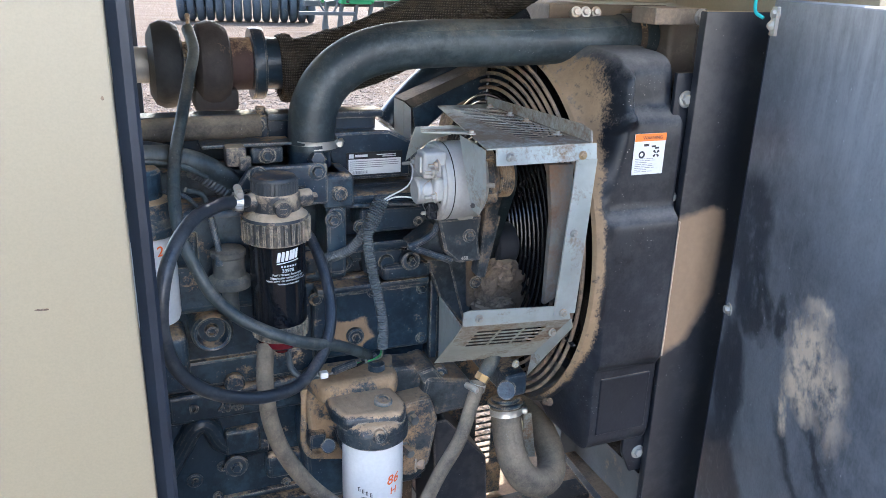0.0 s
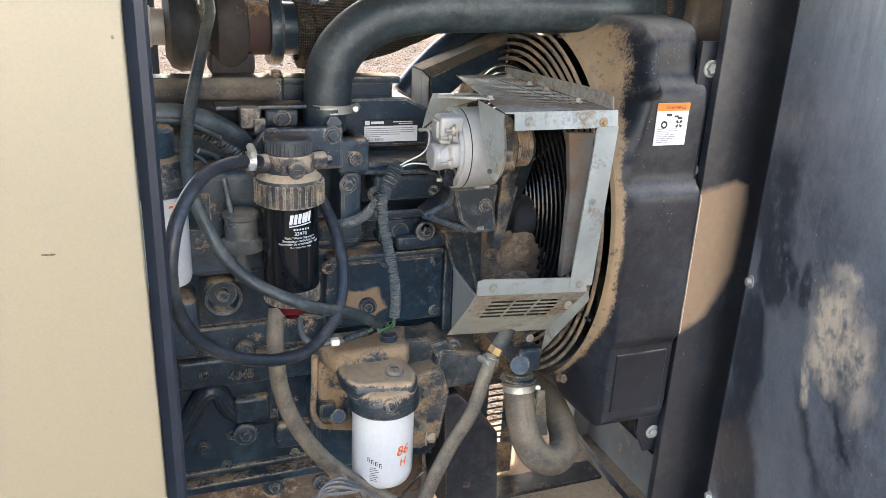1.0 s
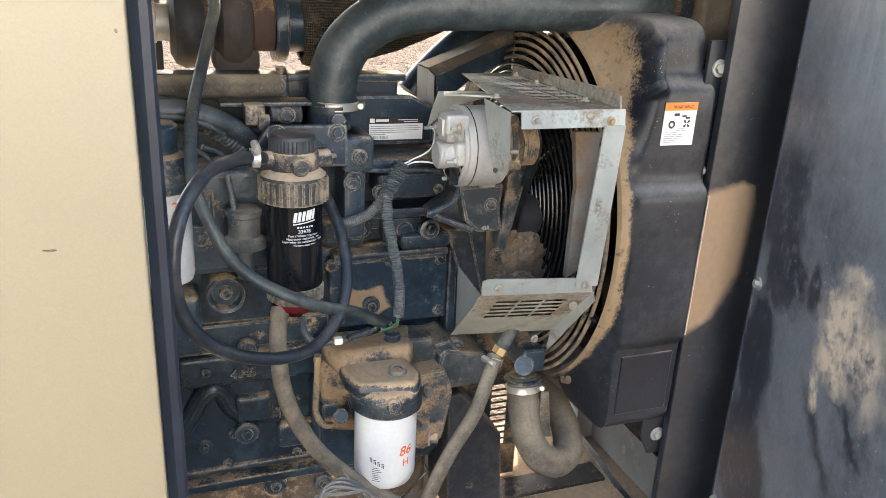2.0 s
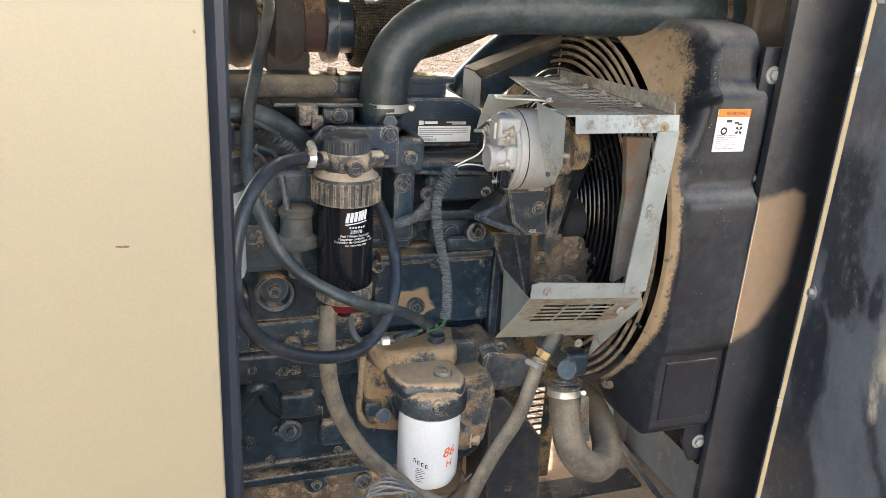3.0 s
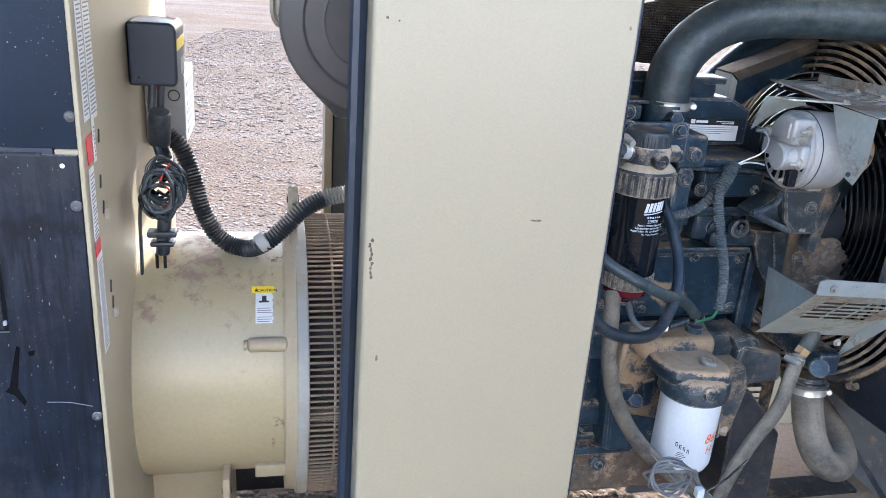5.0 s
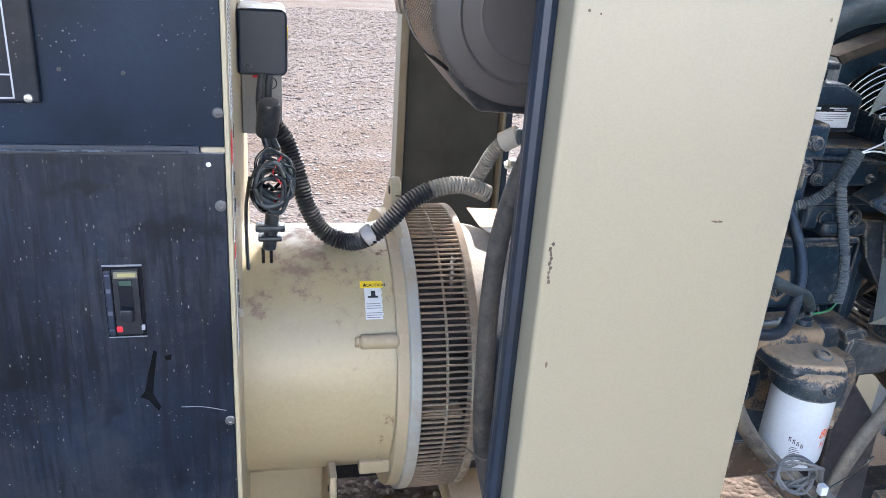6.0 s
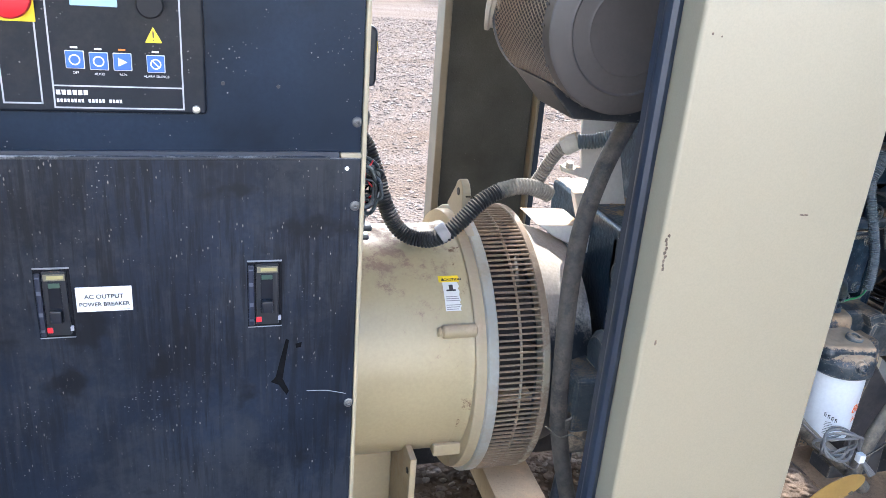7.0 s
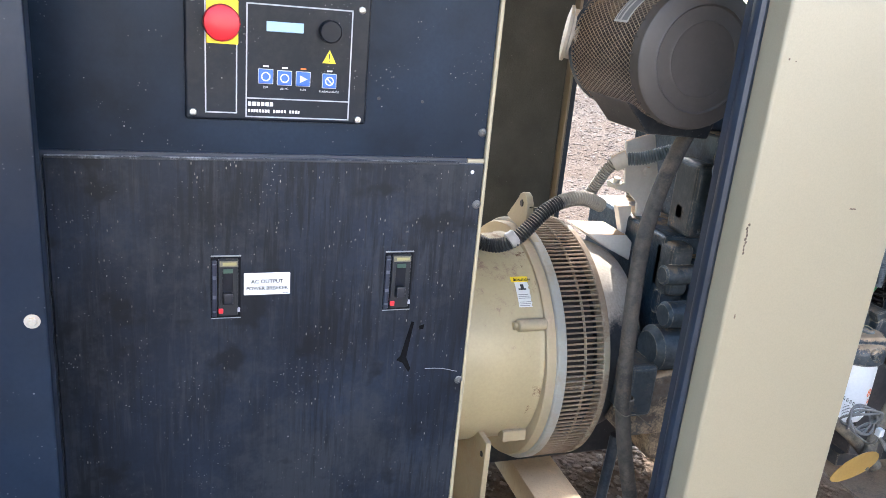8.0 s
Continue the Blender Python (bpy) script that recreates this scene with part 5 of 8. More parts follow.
sheet(b, [(0.522, 1.127, 1.371), (0.52, 1.031, 1.368), (0.527, 1.038, 1.299), (0.523, 1.05, 1.268), (0.516, 1.06, 1.276), (0.518, 1.09, 1.315)], (0, 1, 0))
part("side_plate", b, GALV, ug, "tapered side plate beside the alternator")
b = B()
cyl(b, (0.515, 1.056, 1.283), (0.514, 1.054, 1.283), 0.0035, 12, 0)
part("plate_hole", b, INK, ug)
b = B()
sheet(b, [(0.476, 1.17, 1.37), (0.505, 1.25, 1.361), (0.569, 1.25, 1.361), (0.539, 1.12, 1.374), (0.526, 1.13, 1.374)], (0, 0, -1))
part("alternator_hood", b, GALV, ug, "bent sheet hood above the alternator")
b = B()
sheet(b, [(0.501, 1.262, 1.359), (0.569, 1.262, 1.359), (0.579, 1.262, 1.347), (0.531, 1.262, 1.337), (0.511, 1.262, 1.324), (0.485, 1.262, 1.304), (0.491, 1.262, 1.33)], (0, 1, 0))
part("hood_side", b, GALV, ug, "down-turned side of the hood")
b = B()
sheet(b, [(0.663, 1.024, 1.348), (0.697, 1.024, 1.348), (0.683, 1.024, 1.105), (0.645, 1.024, 1.105)], (0, 1, 0), 0.003)
part("strap", b, GALV, ug, "upright galvanised strap")
for p, d in (((0.672, 1.024, 1.3545), (0, -1, 0)), ((0.538, 1.122, 1.3735), (0, 0, 1)), ((0.555, 1.024, 1.358), (0, -1, 0)), ((0.668, 1.023, 1.236), (0, -1, 0)), ((0.672, 1.10, 1.371), (0, 0, 1)), ((0.676, 1.21, 1.371), (0, 0, 1)), ((0.676, 1.27, 1.371), (0, 0, 1)), ((0.68, 1.36, 1.371), (0, 0, 1))):
    b = B()
    hexbolt(b, p, d, 0.0042, 0.005)
    part("bolt", b, (ZINC, BRASS)[p[2] > 1.354 and p[1] < 1.03 and p[0] > 0.6], ug)

lg = thing("lower_belt_guard", (0.58, 1.08, 0.99), "galvanised lower belt guard with louvre slots and dust", "guard")
LG0, LG1 = (0.499, 1.038, 1.101), (0.676, 1.024, 1.095)
LGB0, LGB1 = (0.514, 1.16, 0.978), (0.668, 1.16, 0.943)
b = B()
sheet(b, [(0.499, 1.036, 1.124), (0.509, 1.035, 1.127), (0.663, 1.024, 1.119), (0.672, 1.024, 1.112), LG1, LG0], (0, 1, 0))
part("front_lip", b, GALV, lg)
b = B()
u = Vector(LG1) - Vector(LG0)
w = u.length
u.normalize()
vv = Vector(LGB0) - Vector(LG0)
vv = vv - u * vv.dot(u)
hh = vv.length
vv.normalize()
nn = u.cross(vv)
sl = [(0.032 + c * 0.040, 0.032 + c * 0.040 + 0.036, 0.026 + r * 0.0155, 0.026 + r * 0.0155 + 0.0105) for c in range(3) for r in range(5)]
slotted(b, LG0, u, vv, nn, w, hh, sl, 0.0010)
part("slotted_plate", b, GALV_DUSTY, lg, "sloping plate with louvre slots")
# added sheet, darkens the louvre slots as the unlit inside would
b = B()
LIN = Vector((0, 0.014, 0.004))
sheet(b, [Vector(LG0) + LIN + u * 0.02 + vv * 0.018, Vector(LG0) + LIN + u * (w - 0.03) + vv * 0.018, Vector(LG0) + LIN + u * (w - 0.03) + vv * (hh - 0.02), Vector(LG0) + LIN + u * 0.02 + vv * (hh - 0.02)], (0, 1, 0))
part("inner_baffle", b, DARK_BROWN, lg, "dark sheet added behind the slots for their unlit depth")
b = B()
sheet(b, [LG0, (0.524, 1.19, 1.086), LGB0], (-1, 0, 0))
part("side_plate", b, GALV, lg, "triangular side plate")
b = B()
sheet(b, [LG1, (0.684, 1.03, 1.077), (0.694, 1.18, 0.912), Vector(LG0) + u * w + vv * hh, ], (1, 0, 0))
part("end_plate", b, GALV, lg)
for p in ((0.523, 1.032, 1.113), (0.661, 1.022, 1.108), (0.658, 1.045, 1.065), (0.643, 1.13, 0.969)):
    b = B()
    hexbolt(b, p, (0, -1, 0), 0.0044, 0.005)
    part("bolt", b, ZINC, lg)

# ---- pulleys, belt, front castings ----
CAKED = coated("caked_dust", (0.15, 0.105, 0.07), 0.9, vary=0.4, dust=0.55, settle=0.2, bump=1.0, grain=60, cover=26, crisp=5.0, dust_col=(0.27, 0.19, 0.125))
id_ = thing("idler_pulley", (0.66, 1.27, 1.10), "smooth black belt idler pulley", "pulley")
b = B()
lathe(b, (0, 1.272, 1.138), (1, 0, 0), [(0, 0.640), (0.014, 0.640), (0.016, 0.650), (0.034, 0.652), (0.038, 0.656), (0.038, 0.690), (0.034, 0.694), (0, 0.694)], 40)
part("wheel", b, coated("dark_grey_pulley", (0.03, 0.032, 0.038), 0.4, vary=0.15, dust=0.1, settle=0.05), id_)
b = B()
hexbolt(b, (0.640, 1.272, 1.138), (-1, 0, 0), 0.008, 0.008)
part("bolt", b, ENGINE_CLEAN, id_)
cr = thing("crank_pulley", (0.64, 1.40, 0.94), "dusty crankshaft pulley behind the guard", "pulley")
b = B()
lathe(b, (0, 1.41, 1.02), (1, 0, 0), [(0, 0.610), (0.03, 0.605), (0.05, 0.612), (0.09, 0.615), (0.105, 0.622)] + [(0.105 - 0.004 * (k % 2), 0.624 + 0.003 * k) for k in range(12)] + [(0.10, 0.665), (0.03, 0.670), (0, 0.670)], 48)
part("wheel", b, RUST, cr)
b = B()
path = []
for c, r, a0, a1 in (((AY, AZ), 0.037, 1.2, 3.6), ((1.272, 1.138), 0.039, 3.2, 3.6), ((1.41, 1.02), 0.106, 3.6, 6.2)):
    path += [(c[0] + r * math.cos(a0 + (a1 - a0) * k / 8), c[1] + r * math.sin(a0 + (a1 - a0) * k / 8)) for k in range(9)]
rows = []
for y, z in path + path[:1]:
    rows.append([b.verts.new((x, y, z)) for x in (0.624, 0.644)])
for p, q in zip(rows, rows[1:]):
    b.faces.new((p[0], p[1], q[1], q[0]))
bmesh.ops.solidify(b, geom=b.faces[:], thickness=0.004)
solo("drive_belt", b, RUBBER, "black ribbed drive belt round the pulleys", "belt")

# grime on black castings; at the flywheel end also deep shade as colour
GRIMY_SHADED = coated("grimy_shaded_casting", (0.015, 0.024, 0.031), 0.45, vary=0.5, dust=0.36, settle=0.10, bump=0.9, grain=90, cover=24, film=0.6, film_col=(0.080, 0.092, 0.098), edge=0.9, crisp=5.0, dust_col=(0.25, 0.17, 0.10))
ep("tensioner_arm", lambda b: (prism(b, [(0.604, 1.2, 1.265)[::2], (0.644, 1.2, 1.268)[::2], (0.637, 1.2, 1.231)[::2], (0.609, 1.2, 1.105)[::2], (0.592, 1.2, 1.111)[::2], (0.596, 1.2, 1.146)[::2]], "y", 1.195, 1.225, 0.005, 2)), GRIMY_SHADED, "slanting bracket arm with dust in its edges")
ep("alternator_bracket", lambda b: (prism(b, [(0.510, 1.226), (0.590, 1.226), (0.585, 1.186), (0.592, 1.146), (0.548, 1.146), (0.524, 1.168)], "y", 1.178, 1.29, 0.006, 2)), GRIMY_SHADED, "black casting below the alternator")
b = B()
hose(b, [(0.517, 1.19, 1.216), (0.505, 1.185, 1.2), (0.48, 1.18, 1.189), (0.463, 1.18, 1.184)], 0.0055, 12)
hose(b, [(0.463, 1.18, 1.184), (0.49, 1.18, 1.172), (0.519, 1.18, 1.16), (0.537, 1.18, 1.152)], 0.0055, 12)
part("bracket_rim", b, ENGINE_CLEAN, engine)
b = B()
prism(b, [(0.518, 1.195, 1.21)[::2], (0.471, 1.195, 1.178)[::2], (0.54, 1.195, 1.149)[::2]], "y", 1.195, 1.24, 0.003)
part("bracket_web", b, GRIMY_SHADED, engine, "dusty triangular web")
b = B()
add_flat(b, lettering("458", 0.0085, bold=0.0004), 0.560, 1.1772, 1.152)
part("casting_mark", b, ZINC, engine)
ep("front_web", lambda b: (prism(b, [(0.519, 1.25, 1.13)[::2], (0.609, 1.25, 1.124)[::2], (0.618, 1.25, 1.055)[::2], (0.598, 1.25, 0.998)[::2], (0.589, 1.25, 1.006)[::2], (0.546, 1.25, 1.061)[::2]], "y", 1.252, 1.30, 0.003, 2)), GRIMY_SHADED)
b = B()
cyl(b, (0.523, 1.25, 1.127), (0.547, 1.25, 1.061), 0.0022, 8, 0)
cyl(b, (0.563, 1.25, 1.127), (0.595, 1.25, 1.008), 0.0022, 8, 0)
part("web_edge", b, ENGINE_DUSTY, engine)
ep("front_casting", lambda b: (prism(b, [(0.621, 1.28, 1.191)[::2], (0.655, 1.28, 1.189)[::2], (0.674, 1.28, 1.114)[::2], (0.677, 1.28, 1.01)[::2], (0.621, 1.28, 1.01)[::2]], "y", 1.25, 1.36, 0.012, 3)), CAKED)
def caked(bm, c, size, seed):
    """A crumpled crust of dried dust: a lumpy ellipsoid with folds."""
    t = B()
    bmesh.ops.create_icosphere(t, subdivisions=4, radius=1)
    for v in t.verts:
        q = v.co * 1.6 + Vector((seed, seed * 0.37, 0))
        k = 1 + 0.30 * noise.noise(q) + 0.22 * abs(noise.noise(q * 2.7)) + 0.10 * noise.noise(q * 7)
        v.co = Vector(c) + Vector((v.co.x * size[0], v.co.y * size[1], v.co.z * size[2])) * k
    merge(bm, t)


for k, (c, size) in enumerate((((0.640, 1.250, 1.080), (0.030, 0.028, 0.045)), ((0.668, 1.245, 1.085), (0.034, 0.030, 0.032)), ((0.690, 1.250, 1.055), (0.030, 0.03, 0.040)), ((0.650, 1.240, 1.035), (0.04, 0.03, 0.022)))):
    b = B()
    caked(b, c, size, 3.1 * k + 1)
    part("dust_cake", b, CAKED, engine, "crumpled crust of brown dust")
ep("dirty_column", lambda b: prism(b, [(0.592, 1.195), (0.632, 1.195), (0.640, 1.11), (0.634, 1.03), (0.600, 1.03)], "y", 1.246, 1.30, 0.006, 2), CAKED, "upright casting caked with brown dirt")
ep("damper_housing", lambda b: prism(b, [(0.622, 1.215, 1.031)[::2], (0.623, 1.215, 1.093)[::2], (0.638, 1.215, 1.114)[::2], (0.671, 1.215, 1.107)[::2], (0.697, 1.215, 1.087)[::2], (0.714, 1.215, 1.051)[::2], (0.717, 1.215, 1.021)[::2]], "y", 1.222, 1.28, 0.006, 2), CAKED, "damper housing caked with brown dust")
ep("shroud_bracket", lambda b: prism(b, [(0.661, 1.1, 1.324)[::2], (0.706, 1.1, 1.322)[::2], (0.706, 1.1, 1.104)[::2], (0.672, 1.1, 1.087)[::2], (0.673, 1.1, 1.237)[::2]], "y", 1.10, 1.112, 0.002), coated("stained_plate", (0.12, 0.12, 0.11), 0.6, vary=0.45, dust=0.62, settle=0.1, bump=0.4, dust_col=(0.13, 0.08, 0.05), cover=24, crisp=4.0, film=0.4), "stained grey plate behind the strap")
for p in ((0.567, 1.178, 1.193), (0.607, 1.23, 1.086)):
    b = B()
    hexbolt(b, p, (0, -1, 0), 0.0075, 0.007)
    part("bolt", b, ENGINE_DUSTY, engine)

# ---- hoses and conduits on the engine ----
def one_hose(name, pts, r, mat, label, category="hose", group="engine hoses", seg=18):
    """A hose with its two thicker ends and the moulding seam along it."""
    h = thing(name, pts[0], label, category, group)
    line = spline(pts, 10)
    b = B()
    sweep(b, line, r, seg)
    part("tube", b, mat, h)
    for end in (line[:5], line[-5:]):
        b = B()
        sweep(b, end, r * 1.045, seg)
        part("end_cuff", b, mat, h)
    b = B()
    sweep(b, [q + Vector((0, -r * 0.80, r * 0.58)) for q in line[4:-4]], r * 0.035, 6)
    part("seam", b, mat, h)
    return h


one_hose("fuel_hose", [(0.207, 1.138, 1.291), (0.188, 1.115, 1.298), (0.164, 1.085, 1.303), (0.129, 1.03, 1.304), (0.099, 0.98, 1.281), (0.083, 0.955, 1.24), (0.08, 0.955, 1.189), (0.092, 0.965, 1.138), (0.12, 0.98, 1.098), (0.161, 1., 1.067), (0.21, 1.02, 1.049), (0.258, 1.055, 1.041), (0.299, 1.095, 1.06), (0.322, 1.13, 1.101), (0.326, 1.17, 1.149), (0.315, 1.21, 1.195), (0.295, 1.235, 1.225), (0.265, 1.25, 1.245)], 0.0088, RUBBER_BLACK, "black fuel hose in a wide loop below the filter")
one_hose("breather_hose", [(0.169, 1.42, 1.502), (0.173, 1.38, 1.473), (0.16, 1.34, 1.435), (0.14, 1.27, 1.386), (0.123, 1.21, 1.341), (0.115, 1.16, 1.297), (0.117, 1.13, 1.255), (0.13, 1.115, 1.216), (0.152, 1.105, 1.169), (0.187, 1.1, 1.131), (0.238, 1.085, 1.104), (0.283, 1.095, 1.081), (0.335, 1.12, 1.056), (0.393, 1.17, 1.007)], 0.0088, RUBBER, "grey dusty rubber hose running down past the filter")
one_hose("drain_hose", [(0.227, 1.15, 1.062), (0.22, 1.13, 1.031), (0.219, 1.12, 0.989), (0.224, 1.115, 0.944), (0.241, 1.11, 0.891), (0.278, 1.105, 0.828), (0.331, 1.1, 0.771), (0.399, 1.09, 0.719), (0.478, 1.08, 0.645)], 0.0128, RUBBER_DUSTY, "tan dusty hose curving down across the engine")
one_hose("heater_hose", [(0.576, 1.133, 0.944), (0.556, 1.115, 0.915), (0.525, 1.09, 0.868), (0.487, 1.085, 0.809), (0.45, 1.075, 0.743), (0.416, 1.06, 0.66)], 0.0118, RUBBER_DUSTY, "dusty hose slanting down from a brass fitting")
one_hose("lower_radiator_hose", [(0.660, 1.19, 0.856), (0.659, 1.182, 0.830), (0.656, 1.162, 0.796), (0.660, 1.142, 0.760), (0.680, 1.130, 0.727), (0.716, 1.135, 0.708), (0.754, 1.165, 0.703), (0.778, 1.215, 0.714), (0.790, 1.275, 0.725), (0.800, 1.34, 0.735), (0.81, 1.42, 0.75)], 0.0275, RUBBER_DUSTY, "thick dusty lower radiator hose bent like a U", seg=32)
one_hose("upper_radiator_hose", [(0.336, 1.29, 1.327), (0.336, 1.29, 1.355), (0.341, 1.29, 1.392), (0.363, 1.29, 1.431), (0.404, 1.287, 1.464), (0.462, 1.28, 1.483), (0.545, 1.272, 1.49), (0.661, 1.262, 1.492), (0.785, 1.255, 1.496), (0.924, 1.25, 1.505)], 0.0375, RUBBER, "thick black upper radiator hose arching over the engine", seg=36)

b = B()
clamp_band(b, (0.338, 1.29, 1.337), (0.02, 0, 1), 0.0378, 0.013, (1, -0.35, 0))
solo("hose_clamp", b, CHROME, "wide steel clamp on the upper radiator hose", "clamp", "hose clamps")
b = B()
clamp_band(b, (0.660, 1.186, 0.843), (0, 0.25, 1), 0.0288, 0.012, (1, -0.5, 0))
solo("hose_clamp", b, CHROME, "wide steel clamp on the lower radiator hose", "clamp", "hose clamps")
b = B()
clamp_band(b, (0.573, 1.132, 0.937), (0.3, 0.1, 1), 0.0125, 0.013, (-1, -0.4, 0.1))
solo("hose_clamp", b, CHROME, "steel clamp below the brass fitting", "clamp", "hose clamps")
b = B()
clamp_band(b, (0.893, 1.25, 1.502), (1, 0, 0.02), 0.0378, 0.012, (0, -0.2, 1))
solo("hose_clamp", b, RUST, "rusty clamp at the radiator end", "clamp", "hose clamps")
fit_ = thing("hose_fitting", (0.585, 1.12, 0.978), "elbow fitting with a brass hexagon below the guard", "fitting")
b = B()
hose(b, [(0.622, 1.17, 0.976), (0.610, 1.152, 0.974), (0.596, 1.14, 0.966), (0.586, 1.135, 0.955)], 0.0125, 18)
part("elbow", b, RUBBER, fit_)
b = B()
lathe(b, (0.586, 1.135, 0.957), Vector((0.573, 1.132, 0.937)) - Vector((0.586, 1.135, 0.957)), [(0, 0), (0.0125, 0), (0.0125, 0.012), (0, 0.012)], 6)
part("hexagon", b, BRASS, fit_, "brass hexagon")

# ---- ribbed conduits ----
lc = thing("wiring_conduit", (0.417, 1.19, 1.262), "ribbed grey split conduit that forks beside the filter", "conduit")
b = B()
loom(b, [(0.422, 1.195, 1.262), (0.412, 1.19, 1.244), (0.396, 1.185, 1.215)], 0.0125)
part("trunk", b, LOOM, lc)
b = B()
loom(b, [(0.401, 1.188, 1.228), (0.386, 1.19, 1.203), (0.369, 1.2, 1.181), (0.348, 1.215, 1.167), (0.327, 1.24, 1.156)], 0.0085)
part("branch", b, LOOM, lc)
b = B()
loom(b, [(0.395, 1.18, 1.221), (0.392, 1.165, 1.19), (0.396, 1.15, 1.15), (0.402, 1.138, 1.108), (0.405, 1.132, 1.068), (0.403, 1.13, 1.038)], 0.0088)
part("branch", b, LOOM, lc)
cw = thing("sensor_wiring", (0.367, 1.16, 0.997), "thin wires and plugs of an oil sensor", "wiring")
for pts, r, m in (([(0.402, 1.13, 1.038), (0.402, 1.14, 1.02), (0.389, 1.155, 1.005), (0.367, 1.16, 1.002)], 0.0014, GREEN), ([(0.404, 1.13, 1.038), (0.407, 1.145, 1.015), (0.401, 1.16, 1.003)], 0.0014, WIRE_GREY), ([(0.397, 1.16, 1.008), (0.371, 1.155, 1.001), (0.335, 1.14, 1.003)], 0.0022, FAN), ([(0.378, 1.165, 1.005), (0.351, 1.15, 1.002), (0.315, 1.13, 1.006)], 0.0018, WIRE_GREY), ([(0.261, 1.16, 1.039), (0.262, 1.14, 1.02), (0.277, 1.13, 1.008), (0.301, 1.125, 1.01)], 0.005, LOOM)):
    b = B()
    hose(b, pts, r, 8)
    part("wire", b, m, cw)
b = B()
c = Vector((0.307, 1.12, 1.013))
box(b, c.x - 0.006, c.x + 0.006, c.y - 0.005, c.y + 0.005, c.z - 0.005, c.z + 0.005, 0.001)
part("plug", b, WHITE_WIRE, cw, "small white plug")
b = B()
cyl(b, (0.325, 1.135, 1.007), (0.366, 1.155, 1.006), 0.006, 12)
cyl(b, (0.381, 1.16, 1.005), (0.403, 1.17, 1.006), 0.0075, 12)
part("connector", b, ENGINE_CLEAN, cw)
b = B()
lathe(b, (0.417, 1.205, 0.929), (0, 0, 1), [(0, 0), (0.017, 0), (0.017, 0.010), (0.012, 0.012), (0.012, 0.028), (0.015, 0.030), (0.014, 0.042), (0.008, 0.046), (0, 0.046)], 20)
solo("oil_sensor", b, ENGINE, "dusty black oil pressure sensor", "sensor")

# ---- more castings of the engine ----
ep("stub", lambda b: (cyl(b, (0.331, 1.29, 1.285), (0.331, 1.29, 1.335), 0.034, 32), box(b, 0.29, 0.375, 1.265, 1.33, 1.262, 1.30, 0.008, 2), box(b, 0.34, 0.375, 1.225, 1.30, 1.13, 1.30, 0.008, 2)), ENGINE_CLEAN)
b = B()
lathe(b, (0.334, 1.245, 1.319), (0, -1, 0.2), [(0, -0.02), (0.014, -0.02), (0.014, 0.004), (0.011, 0.008), (0, 0.008)], 6)
part("bolt", b, ENGINE_CLEAN, engine)
for p, r in (((0.356, 1.222, 1.232), 0.009), ((0.183, 1.265, 0.782), 0.012), ((0.23, 1.28, 0.655), 0.012), ((0.317, 1.28, 0.643), 0.010), ((0.397, 1.262, 0.998), 0.009), ((0.355, 1.224, 1.275), 0.010), ((0.488, 1.24, 1.136), 0.010), ((0.488, 1.24, 1.141), 0.006), ((0.162, 1.284, 0.774), 0.006), ((0.531, 1.2, 0.933), 0.009), ((0.516, 1.235, 0.797), 0.009), ((0.36, 1.232, 0.927), 0.012), ((0.329, 1.232, 0.934), 0.008), ((0.384, 1.284, 1.129), 0.009), ((0.454, 1.27, 1.123), 0.008), ((0.114, 1.284, 0.756), 0.008)):
    b = B()
    lathe(b, p, (0, -1, 0), [(r * 1.7, -0.01), (r * 1.7, 0.002), (r * 1.4, 0.004), (0, 0.004)], 20)
    hexbolt(b, Vector(p) + Vector((0, -0.003, 0)), (0, -1, 0), r * 0.75, 0.008, False)
    part("bolt", b, ENGINE, engine)
ep("port_plug", lambda b: lathe(b, (0.157, 1.262, 1.058), (0, -1, 0), [(0.034, -0.03), (0.032, 0.035), (0.028, 0.042), (0.024, 0.040), (0.021, 0.024), (0.010, 0.024), (0.009, 0.034), (0.0055, 0.034), (0.0055, 0.026), (0, 0.026)], 32), ENGINE)
ep("casting_pad", lambda b: box(b, 0.168, 0.228, 1.268, 1.30, 0.80, 0.848, 0.007, 3))
ep("casting_rib", lambda b: sweep(b, spline([(0.06, 1.288, 0.76), (0.075, 1.286, 0.785), (0.095, 1.284, 0.82), (0.116, 1.282, 0.857), (0.132, 1.282, 0.868), (0.146, 1.284, 0.857), (0.160, 1.287, 0.825), (0.192, 1.290, 0.802), (0.24, 1.295, 0.798)], 6), 0.017, 14))
ep("dipstick_tube", lambda b: hose(b, [(0.292, 1.2, 0.949), (0.292, 1.21, 0.89), (0.291, 1.215, 0.839), (0.3, 1.21, 0.815), (0.316, 1.22, 0.802), (0.325, 1.24, 0.799)], 0.0055, 12), ENGINE_DUSTY, "thin dusty tube")
ep("filter_mount", lambda b: (prism(b, [(0.348, 1.24, 0.938)[::2], (0.47, 1.24, 0.935)[::2], (0.522, 1.24, 0.939)[::2], (0.533, 1.24, 0.812)[::2], (0.476, 1.24, 0.751)[::2], (0.31, 1.24, 0.787)[::2], (0.297, 1.24, 0.916)[::2]], "y", 1.225, 1.30, 0.012, 3)), ENGINE_DUSTY)
